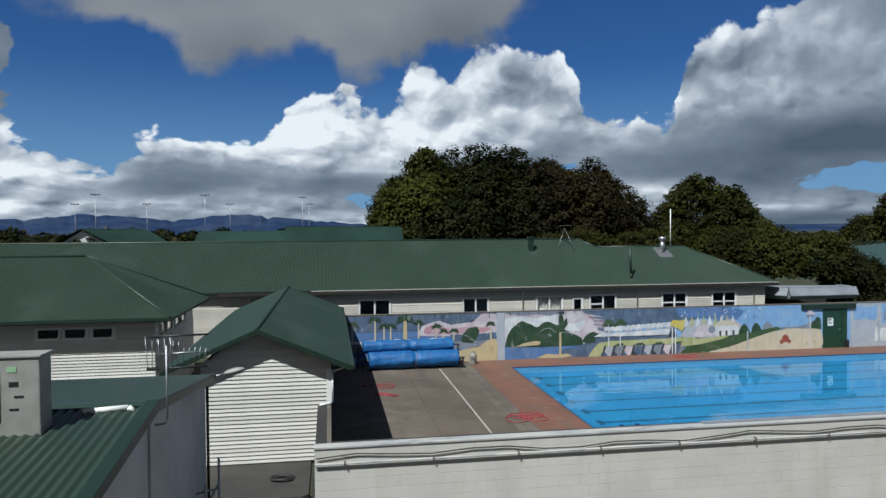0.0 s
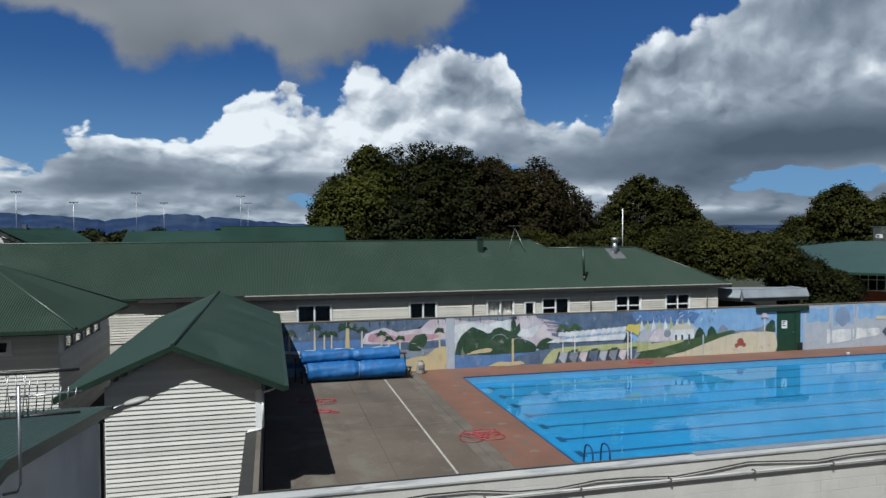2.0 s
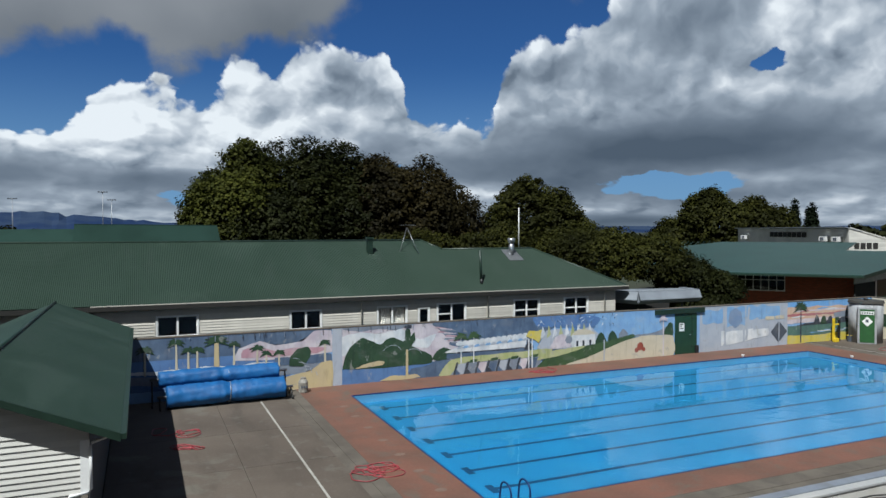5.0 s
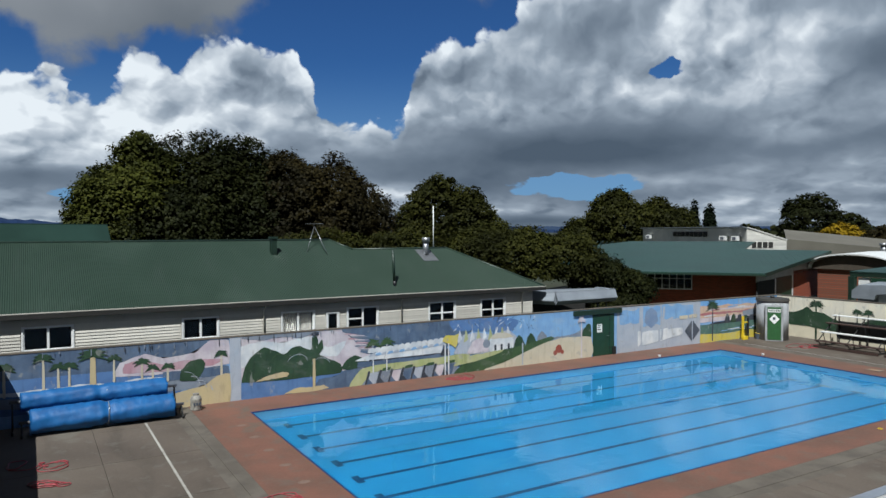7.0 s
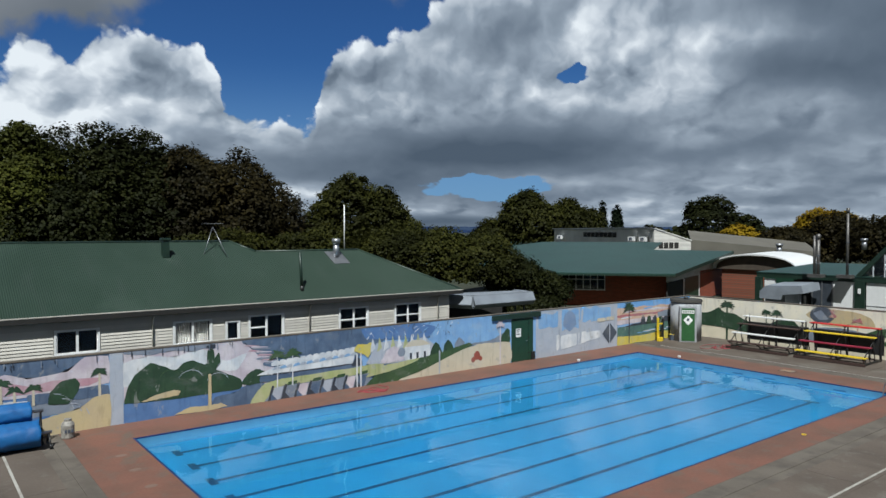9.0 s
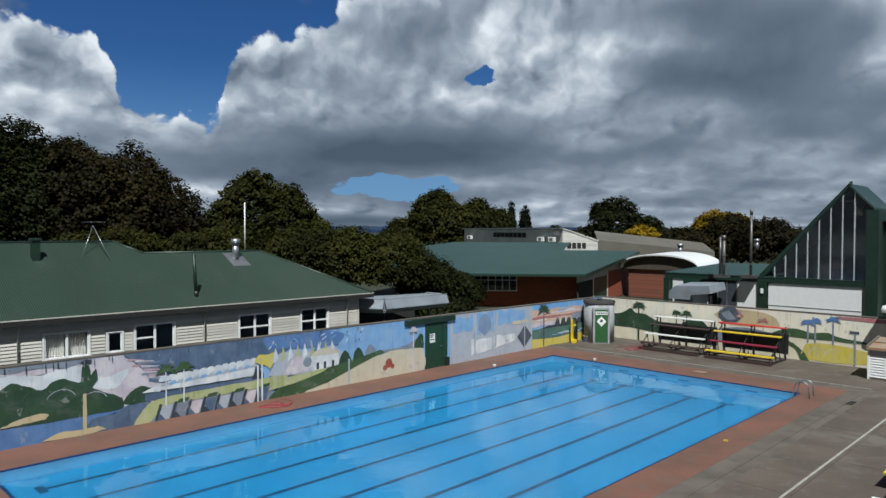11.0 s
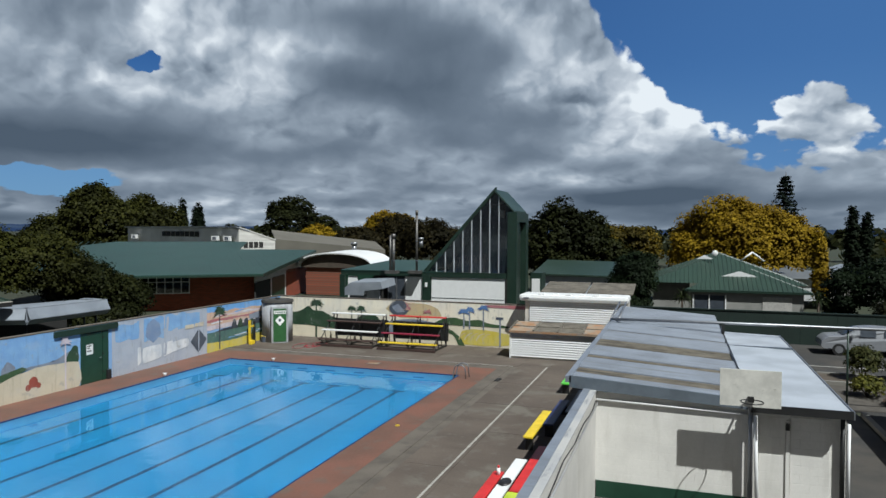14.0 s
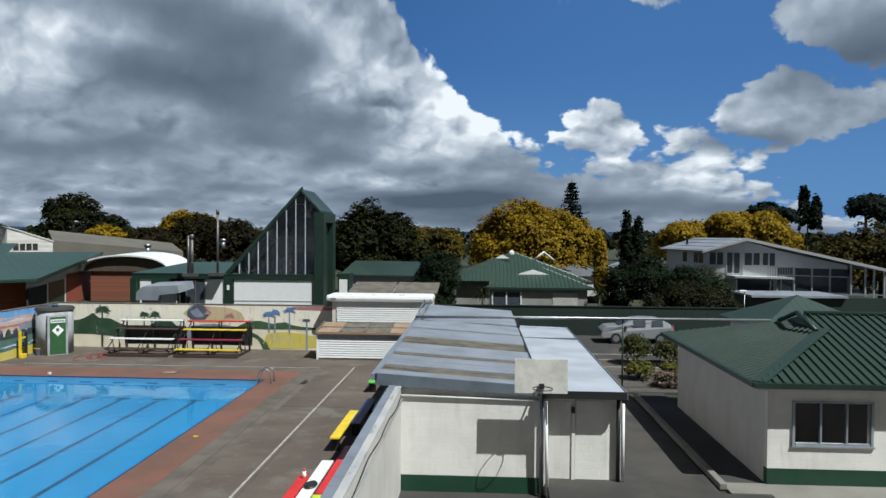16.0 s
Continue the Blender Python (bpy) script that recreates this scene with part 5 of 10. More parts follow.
def crown_points(rng, lobes, count, clump=1.1, per=70):
    """Leaf places in flattened sprays that sit on the shells of overlapping lobes (x, y, z, rx, ry, rz)."""
    w = np.array([a[3] * a[4] + a[3] * a[5] for a in lobes])
    n = max(12, int(count / per * 1.7))
    pick = rng.choice(len(lobes), n, p=w / w.sum())
    L = np.array(lobes, dtype=float)[pick]
    d = rng.normal(size=(n, 3))
    d /= np.linalg.norm(d, axis=1)[:, None]
    d[:, 2] = np.where(d[:, 2] < -0.35, -d[:, 2], d[:, 2])
    k = rng.normal(size=(7, 3)) * 2.6
    ph = rng.uniform(0, 6.28, 7)
    bump = np.sin(d @ k.T * 1.3 + ph + pick[:, None]).mean(axis=1) * 0.40
    r = (1.0 + bump) * (1 - 0.35 * rng.random(n) ** 1.6)
    centres = L[:, :3] + d * L[:, 3:] * r[:, None]
    own = rng.integers(0, n, count)
    e = rng.normal(size=(count, 3))
    e /= np.linalg.norm(e, axis=1)[:, None]
    size = clump * rng.uniform(0.5, 1.5, n)[own]
    rad = rng.random(count)[:, None] ** 0.45
    places = centres[own] + e * rad * size[:, None] * np.array([1.15, 1.15, 0.75])
    return places, d[own] * 0.55 + e * 0.25 + np.array([0, 0, 0.45])


def leaf_mesh(name, rng, places, out, size, material, parent, squash=0.75):
    """Many small bent leaf sprays, each a four-cornered blade leaning outward."""
    n = len(places)
    nrm = out + rng.normal(size=(n, 3)) * 0.34
    nrm /= np.linalg.norm(nrm, axis=1)[:, None]
    a = np.cross(nrm, rng.normal(size=(n, 3)))
    a /= np.linalg.norm(a, axis=1)[:, None]
    b = np.cross(nrm, a)
    s = size * rng.uniform(0.6, 1.4, n)[:, None]
    p0, p2 = places - a * s, places + a * s
    p1, p3 = places - b * s * squash + nrm * s * 0.22, places + b * s * squash + nrm * s * 0.22
    verts = np.stack([p0, p1, p2, p3], axis=1).reshape(-1, 3)
    me = bpy.data.meshes.new(name)
    at = np.array(ORIGIN[parent]) if parent else np.zeros(3)
    me.vertices.add(4 * n)
    me.vertices.foreach_set("co", (verts - at).astype(np.float32).ravel())
    me.loops.add(4 * n)
    me.loops.foreach_set("vertex_index", np.arange(4 * n, dtype=np.int32))
    me.polygons.add(n)
    me.polygons.foreach_set("loop_start", np.arange(0, 4 * n, 4, dtype=np.int32))
    me.update(calc_edges=True)
    me.validate()
    me.materials.append(material)
    ob = new(name, me)
    ob.parent = parent
    if parent:
        ORIGIN[ob] = ORIGIN[parent]
    return ob


def tree(name, base, lobes, leaves, size, material, label, seed, trunk=0.35, limbs=7, category="tree", group="", clump=1.1, per=70):
    rng = np.random.default_rng(seed)
    t = thing(name, base, label, category, group)
    zc = min(a[2] for a in lobes)
    bm = bmesh.new()
    top = Vector((base[0], base[1], max(base[2] + 1.0, zc)))
    tube(bm, [base, (base[0] + 0.1, base[1], (base[2] + top.z) / 2), tuple(top)], trunk, 9, trunk * 0.6)
    for i in range(limbs):
        lobe = lobes[i % len(lobes)]
        ang = rng.uniform(0, 6.28)
        end = Vector((lobe[0] + math.cos(ang) * lobe[3] * 0.55, lobe[1] + math.sin(ang) * lobe[4] * 0.55, lobe[2] + lobe[5] * rng.uniform(0.1, 0.6)))
        mid = top.lerp(end, 0.5) + Vector((0, 0, 0.3))
        tube(bm, [tuple(top - Vector((0, 0, 0.4))), tuple(mid), tuple(end)], trunk * 0.45, 6, trunk * 0.1)
    part("trunk", bm, BARK, t)
    places, out = crown_points(rng, lobes, int(leaves * 2.2), clump * 0.6, per * 0.42)
    c = leaf_mesh("crown", rng, places, out, size * 0.66, material, t)
    return t


OAK = leafy("dark_oak_leaves", [(0.0110, 0.0145, 0.0034), (0.0187, 0.0221, 0.0051), (0.0289, 0.0306, 0.0076)])
OAK_OLIVE = leafy("olive_leaves", [(0.0192, 0.0216, 0.0040), (0.0336, 0.0368, 0.0064), (0.0544, 0.0528, 0.0096)])
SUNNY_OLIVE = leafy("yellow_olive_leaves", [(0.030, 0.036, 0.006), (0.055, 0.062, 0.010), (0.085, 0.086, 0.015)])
RUSSET = leafy("russet_leaves", [(0.0145, 0.0127, 0.0043), (0.0255, 0.0195, 0.0059), (0.0374, 0.0281, 0.0076)])
GOLD = leafy("golden_autumn_leaves", [(0.185, 0.115, 0.006), (0.25, 0.160, 0.009), (0.32, 0.215, 0.013)], deep=0.8)
GOLD_BROWN = leafy("brown_gold_leaves", [(0.020, 0.019, 0.005), (0.050, 0.040, 0.007), (0.105, 0.076, 0.009)])
GOLD_DULL = leafy("dull_gold_leaves", [(0.04, 0.034, 0.006), (0.11, 0.078, 0.008), (0.24, 0.16, 0.012)])
SHRUB_DARK = leafy("dark_shrub_leaves", [(0.007, 0.014, 0.006), (0.012, 0.022, 0.008), (0.020, 0.032, 0.011)])
CYPRESS = leafy("cypress_leaves", [(0.005, 0.010, 0.005), (0.010, 0.017, 0.007), (0.015, 0.024, 0.010)])
FIR = leafy("fir_needles", [(0.006, 0.013, 0.009), (0.012, 0.020, 0.013), (0.018, 0.027, 0.018)])
BRONZE_SHRUB = leafy("bronze_shrub_leaves", [(0.010, 0.012, 0.005), (0.020, 0.021, 0.007), (0.036, 0.034, 0.011)])
SHRUB = leafy("shrub_leaves", [(0.014, 0.022, 0.007), (0.026, 0.037, 0.011), (0.048, 0.060, 0.018)])

tree("oak_tree", (4, 62, 0), [(2.5, 60, 7.5, 5.5, 6, 6.5), (3.8, 60, 13, 2.4, 3, 4.2), (0, 60, 6.0, 3.5, 4.5, 5), (5.5, 60, 11, 3, 4, 4.5)], 26000, 0.26, SUNNY_OLIVE, "tall yellow-green tree at the edge of a grove", 11)
tree("oak_tree", (13, 64, 0), [(10, 61, 8, 7, 7, 8.6), (15, 61, 8.5, 7, 7, 8.6), (8, 58, 6, 6, 6, 6), (19, 61, 7.5, 5, 6, 7.5)], 46000, 0.27, OAK, "huge dark green spreading oak behind the long roof", 12, 0.6, 12, clump=1.3)
tree("oak_tree", (25, 62, 0), [(22, 59, 7.5, 6, 7, 8.2), (26.5, 58, 6.5, 5.5, 6, 7.4), (30, 57, 5.5, 3.6, 5, 5.4), (25, 56, 5, 5, 5, 5)], 36000, 0.26, RUSSET, "dark oak turning russet behind the long roof", 13, 0.5, 10, clump=1.3)
tree("elm_tree", (45, 63, 0), [(44, 63, 7.5, 4.5, 5, 6.8), (48, 61, 6.5, 3.8, 4.5, 6.2), (41, 64, 5, 4, 4, 5), (50, 59, 4.5, 3.5, 4, 4)], 24000, 0.26, OAK_OLIVE, "ragged olive-green tree beyond the house end", 14, clump=0.95, per=55)
tree("oak_tree", (97, 80, 0), [(96.7, 80, 5.5, 6.6, 7, 8.4), (103, 74.5, 4.6, 6.0, 7, 7.2), (92, 85.5, 3.0, 4.5, 6, 5.6)], 34000, 0.36, OAK_OLIVE, "broad dark tree with rusty tips beyond the gymnasium", 15, clump=1.6)
tree("poplar_tree", (112.4, 74, 0), [(112.4, 74.1, 6, 1.1, 1.1, 5.4), (114.4, 71.8, 5.4, 1.3, 1.3, 5.6)], 4500, 0.3, CYPRESS, "pair of slim dark poplars beyond the gymnasium", 31, 0.2, 3, clump=0.7, per=40)
tree("laurel_tree", (25, 17, 0), [(24, 17, 4, 3.6, 3.6, 2.8), (27.5, 16, 3.6, 3.4, 3.4, 2.5), (21.5, 19, 4.2, 2.3, 2.6, 2.2)], 26000, 0.13, OAK_OLIVE, "yellow-green bushy tree beside the long house", 16, 0.25, 8, clump=0.6, per=60)
tree("laurel_tree", (33, 15, 0), [(30.2, 14.7, 2.5, 2.5, 2.5, 1.7), (32.6, 13.9, 1.8, 1.9, 1.9, 1.4), (31, 14.3, 1.0, 2.8, 2.4, 1.3)], 20000, 0.13, OAK, "dark rounded bushy tree behind the mural wall", 17, 0.25, 7, clump=0.55, per=60)
tree("laurel_tree", (18, 19, 0), [(16, 20, 4.2, 3, 3, 2.2), (11, 22, 4.0, 4, 3, 2.2)], 12000, 0.15, OAK_OLIVE, "low yellow-green shrubby tree behind the roof", 18, 0.2, 5, clump=0.6, per=60)
tree("oak_tree", (112, 46, 0), [(111, 48, 7.3, 4.8, 4.8, 5.0), (114.7, 44.3, 4.6, 4.5, 4.5, 4.5)], 11000, 0.3, OAK, "open-crowned dark tree behind the white gable", 32, 0.3, 9, clump=0.7, per=45)
tree("golden_ash", (116, 29, 0), [(115, 30, 5.3, 5, 5.2, 4.6), (105.3, 40, 4.4, 3.3, 4, 3)], 12000, 0.3, GOLD, "golden autumn tree beyond the school roofs", 33, clump=0.8)
tree("oak_tree", (107, 23, 0), [(107, 23.6, 3.8, 5.4, 5.4, 4.8), (104, 16.8, 3.6, 5.4, 5.4, 4.4), (104, 30.3, 3.0, 5.4, 5.4, 4.2), (103, 10, 3.2, 5, 5, 4)], 24000, 0.3, RUSSET, "dark mixed trees behind the tall flues", 34)
tree("oak_tree", (72, -10, 0), [(69.5, -8.6, 5.6, 2.8, 3, 4), (70.5, -11.6, 5.2, 2.6, 2.6, 3.4), (71, -6, 3.6, 3, 3, 3), (70, -9.5, 2.4, 3, 4, 2.4), (72, -13.5, 3.0, 2.6, 3, 3.0)], 18000, 0.22, OAK, "dark evergreen trees behind the glazed tower", 35, clump=0.7)
tree("golden_ash", (77, -15, 0), [(75, -13.5, 4.8, 3, 2.6, 2.6), (75.4, -16.5, 4.6, 2.6, 2.6, 2.4)], 9000, 0.22, GOLD_DULL, "tree turning dull gold behind the tower", 36, clump=0.7)
tree("golden_ash", (76, -26, 0), [(76, -26.6, 4.8, 5.5, 5.4, 5.0), (75.3, -30.0, 4.4, 4.5, 3.8, 4.2), (75, -32.6, 4.2, 3, 2.2, 3.0), (75.6, -23.0, 4.2, 4, 2.8, 3.6)], 46000, 0.19, GOLD, "rounded tree in bright golden autumn leaf", 37, 0.4, 10, clump=0.85, per=60)
tree("golden_cypress", (59.7, -31.95, 0), [(59.7, -31.95, 3.4, 0.55, 0.55, 3.2), (59.7, -32.1, 2.0, 0.6, 0.6, 2.2)], 5000, 0.13, GOLD, "narrow golden cypress column", 38, 0.15, 3, clump=0.32, per=40)
tree("cypress_tree", (74, -37.6, -1), [(74, -37.2, 4.4, 0.62, 0.6, 4.6), (73.8, -38.4, 3.8, 0.62, 0.6, 4.2), (73.9, -37.8, 2.2, 0.9, 0.9, 3.0)], 9000, 0.16, CYPRESS, "pair of dark pencil cypresses", 39, 0.25, 3, clump=0.28, per=50)
tree("golden_ash", (99, -58, -2), [(101, -52, 4.6, 5, 5, 3.8), (99.5, -57, 5.4, 5.5, 5, 4.5), (98.5, -61, 5.2, 5, 4.4, 4.4)], 32000, 0.27, GOLD, "wide golden tree behind the white house", 40, clump=1.0)
tree("golden_ash", (62, -58, -2), [(62.5, -54.6, 2.6, 2.8, 2.6, 3.2), (61.7, -57.6, 3.4, 3.4, 3, 3.8), (60.5, -62, 3.8, 4, 4, 4.4), (57, -67, 3.8, 4, 4, 4.6)], 24000, 0.2, GOLD_BROWN, "shaded brown tree beside the white house", 41, clump=0.8)
tree("oak_tree", (110, -82, -2), [(110, -83, 10.6, 3.6, 3.6, 2.2), (108, -88, 9.6, 5, 5, 2.6)], 7000, 0.4, FIR, "flat-topped dark pine far off", 42, clump=1.2)
tree("oak_tree", (123, -71.4, -2), [(123, -71.4, 10.2, 2.8, 2.8, 2.0), (121.4, -74.0, 9.6, 2.2, 2.2, 1.8)], 4000, 0.36, FIR, "flat-topped dark pine on the skyline", 43, clump=0.8)
tree("poplar_tree", (132, -83, -2), [(132.2, -82.4, 10, 0.9, 0.9, 6.0), (131.4, -84.2, 9.4, 0.9, 0.9, 4.8)], 3600, 0.36, CYPRESS, "pair of slim dark conifers on the skyline", 45, 0.2, 2, clump=0.5, per=40)
tree("bay_tree", (45.6, -18.1, 0), [(45.6, -18.1, 3.2, 1.7, 1.6, 1.9), (45.4, -17.6, 1.6, 1.8, 1.6, 1.6)], 16000, 0.10, SHRUB_DARK, "dense dark bay tree behind the louvred sheds", 44, 0.18, 6, clump=0.4, per=60)


def fir_tree(name, base, h, r, label, seed):
    rng = np.random.default_rng(seed)
    t = thing(name, base, label, "tree")
    part("trunk", bar([base, (base[0], base[1], base[2] + h)], 0.3, 8, 0.05), BARK, t)
    pts, out = [], []
    for k in range(26):
        z = 0.12 + 0.86 * k / 26
        for b in range(7):
            a = rng.uniform(0, 6.28)
            reach = r * (1 - z) ** 0.8 * rng.uniform(0.65, 1.1)
            m = 34
            s = rng.random(m) ** 0.7
            p = np.stack([np.cos(a) * reach * s, np.sin(a) * reach * s, z * h - 0.22 * reach * s + 0.10 * reach * s * s * 2], axis=1) + rng.normal(size=(m, 3)) * 0.13
            pts.append(p + np.array(base))
            out.append(np.tile([np.cos(a) * 0.4, np.sin(a) * 0.4, 0.8], (m, 1)))
    leaf_mesh("crown", rng, np.concatenate(pts), np.concatenate(out), 0.26, FIR, t, 0.4)


fir_tree("fir_tree", (114.7, -36.4, -2), 17.8, 6.2, "tall dark fir with drooping tiers", 51)

# ------------------------------------------------------------ the painted mural


def wall_paint(name, colour, second=None, rough=0.7):
    m = surface(name, colour, rough, second=second, grain=(1.6, 7), fine=(18, 5), vary=0.18)
    grey = sum(colour) / 3
    weather(m, (5.0, 5.0, 0.7), 0.52, 0.70, tuple(0.55 * c for c in colour), 0.55)
    weather(m, (1.1, 1.1, 1.6), 0.54, 0.66, tuple(0.5 * c + 0.25 * grey + 0.07 for c in colour), 0.42, 21.0)
    return weather(m, (3.0, 3.0, 2.0), 0.60, 0.66, (0.30, 0.30, 0.29), 0.5, 40.0)


P_SLATE = wall_paint("mural_slate_blue", (0.065, 0.104, 0.176), (0.107, 0.160, 0.249))
P_BLUE = wall_paint("mural_mid_blue", (0.093, 0.195, 0.400), (0.070, 0.148, 0.331))
P_PALE = wall_paint("mural_pale_blue", (0.217, 0.392, 0.618), (0.167, 0.326, 0.568))
P_LILAC = wall_paint("mural_lilac_white", (0.603, 0.551, 0.586), (0.434, 0.368, 0.434))
P_WHITE = wall_paint("mural_white", (0.696, 0.708, 0.719), (0.459, 0.501, 0.551))
P_PINK = wall_paint("mural_pink", (0.459, 0.251, 0.300), (0.485, 0.368, 0.401))
P_GREEN = wall_paint("mural_dark_green", (0.015, 0.046, 0.022), (0.027, 0.070, 0.034))
P_FIELD = wall_paint("mural_field_green", (0.046, 0.096, 0.037), (0.029, 0.067, 0.029))
P_LIME = wall_paint("mural_lime", (0.350, 0.392, 0.167), (0.459, 0.459, 0.276))
P_SAND = wall_paint("mural_sand_yellow", (0.527, 0.426, 0.242), (0.485, 0.392, 0.251))
P_CREAM = wall_paint("mural_cream", (0.568, 0.509, 0.392), (0.517, 0.459, 0.350))
P_GREY = wall_paint("mural_pale_grey", (0.400, 0.435, 0.499), (0.348, 0.389, 0.464))
P_STEEL = wall_paint("mural_steel_grey", (0.225, 0.259, 0.318), (0.167, 0.201, 0.259))
P_DARK = wall_paint("mural_charcoal", (0.029, 0.037, 0.055), (0.050, 0.058, 0.075))
P_YELLOW = wall_paint("mural_yellow", (0.585, 0.467, 0.067), (0.517, 0.459, 0.167))
P_RED = wall_paint("mural_brick_red", (0.300, 0.067, 0.046))
P_ROSE = wall_paint("mural_rose", (0.401, 0.133, 0.142), (0.350, 0.167, 0.183))
P_SKYBLUE = wall_paint("mural_bright_blue", (0.133, 0.334, 0.652), (0.209, 0.401, 0.668))
P_PEACH = wall_paint("mural_peach", (0.568, 0.376, 0.276), (0.551, 0.434, 0.350))
NORTH, EAST = bpy.data.objects["wall_north"], bpy.data.objects["wall_east"]


def curved(points, wobble, seed, steps=5, closed=True):
    """The outline drawn round with a loose brush."""
    rng = random.Random(seed)
    n, out = len(points), []
    for i in range(n):
        p0, p1, p2, p3 = [Vector((*points[(i + k) % n], 0)) for k in (-1, 0, 1, 2)]
        for j in range(steps):
            t = j / steps
            q = 0.5 * (2 * p1 + (p2 - p0) * t + (2 * p0 - 5 * p1 + 4 * p2 - p3) * t * t + (3 * p1 - p0 - 3 * p2 + p3) * t ** 3)
            q = q * 0.3 + (p1 + (p2 - p1) * t) * 0.7
            out.append((q.x + rng.uniform(-wobble, wobble), q.y + rng.uniform(-wobble, wobble)))
    return out


LAYERS = {}


def stroke(wall, name, points, layer, material, wobble=0.012, soft=True, steps=5):
    """A patch of paint on one of the two walls; points are (along the wall, height)."""
    pts = curved(points, wobble, len(points) * 7 + int(points[0][0] * 10), steps) if soft else points
    pts = [(a, min(max(b, 0.0), 2.375)) for a, b in pts]
    bm = bmesh.new()
    LAYERS[(wall, layer)] = LAYERS.get((wall, layer), 0) + 1
    off = 0.0035 * layer + 0.00002 * LAYERS[(wall, layer)]
    if wall is NORTH:
        vs = [bm.verts.new((a, MURAL_Y - off, b)) for a, b in pts]
    else:
        vs = [bm.verts.new((END_X - off, a, b)) for a, b in pts]
    try:
        f = bm.faces.new(vs)
    except ValueError:
        bm.free()
        return None
    bmesh.ops.triangulate(bm, faces=bm.faces)
    want = Vector((0, -1, 0)) if wall is NORTH else Vector((-1, 0, 0))
    bm.normal_update()
    for f in bm.faces:
        if f.normal.dot(want) < 0:
            f.normal_flip()
    geo = bmesh.ops.extrude_face_region(bm, geom=list(bm.faces))
    bmesh.ops.translate(bm, verts=[v for v in geo["geom"] if isinstance(v, bmesh.types.BMVert)], vec=want * 0.0012)
    return part(name, bm, material, wall)


def rect(a0, b0, a1, b1):
    return [(a0, b0), (a1, b0), (a1, b1), (a0, b1)]


def bandw(a0, a1, b0, b1, n, amp, seed):
    """A band with loose upper and lower edges."""
    rng = random.Random(seed)
    xs = [a0 + (a1 - a0) * i / n for i in range(n + 1)]
    return [(x, b0 + rng.uniform(-amp, amp)) for x in xs] + [(x, b1 + rng.uniform(-amp, amp)) for x in reversed(xs)]


def painted_palm(wall, a, foot, top, spread, layer, leaf, stem, seed=0, leaves=9, width=0.05):
    rng = random.Random(seed)
    stroke(wall, "painted_palm_trunk", [(a - width, foot), (a + width, foot), (a + width * 0.7, top), (a - width * 0.7, top)], layer, stem, 0.006)
    for i in range(leaves):
        q = math.pi * (i + 0.5) / leaves * 1.25 - 0.4
        r = spread * rng.uniform(0.8, 1.15)
        tip = (a + r * math.cos(q), top + r * math.sin(q) * 0.85 - 0.06)
        mid = (a + r * 0.5 * math.cos(q), top + r * 0.5 * math.sin(q) + 0.03)
        nx, nz = -math.sin(q) * 0.045, math.cos(q) * 0.045
        stroke(wall, "painted_palm_leaf", [(a, top), (mid[0] - nx, mid[1] - nz), tip, (mid[0] + nx, mid[1] + nz)], layer + 1, leaf, 0.004, steps=3)


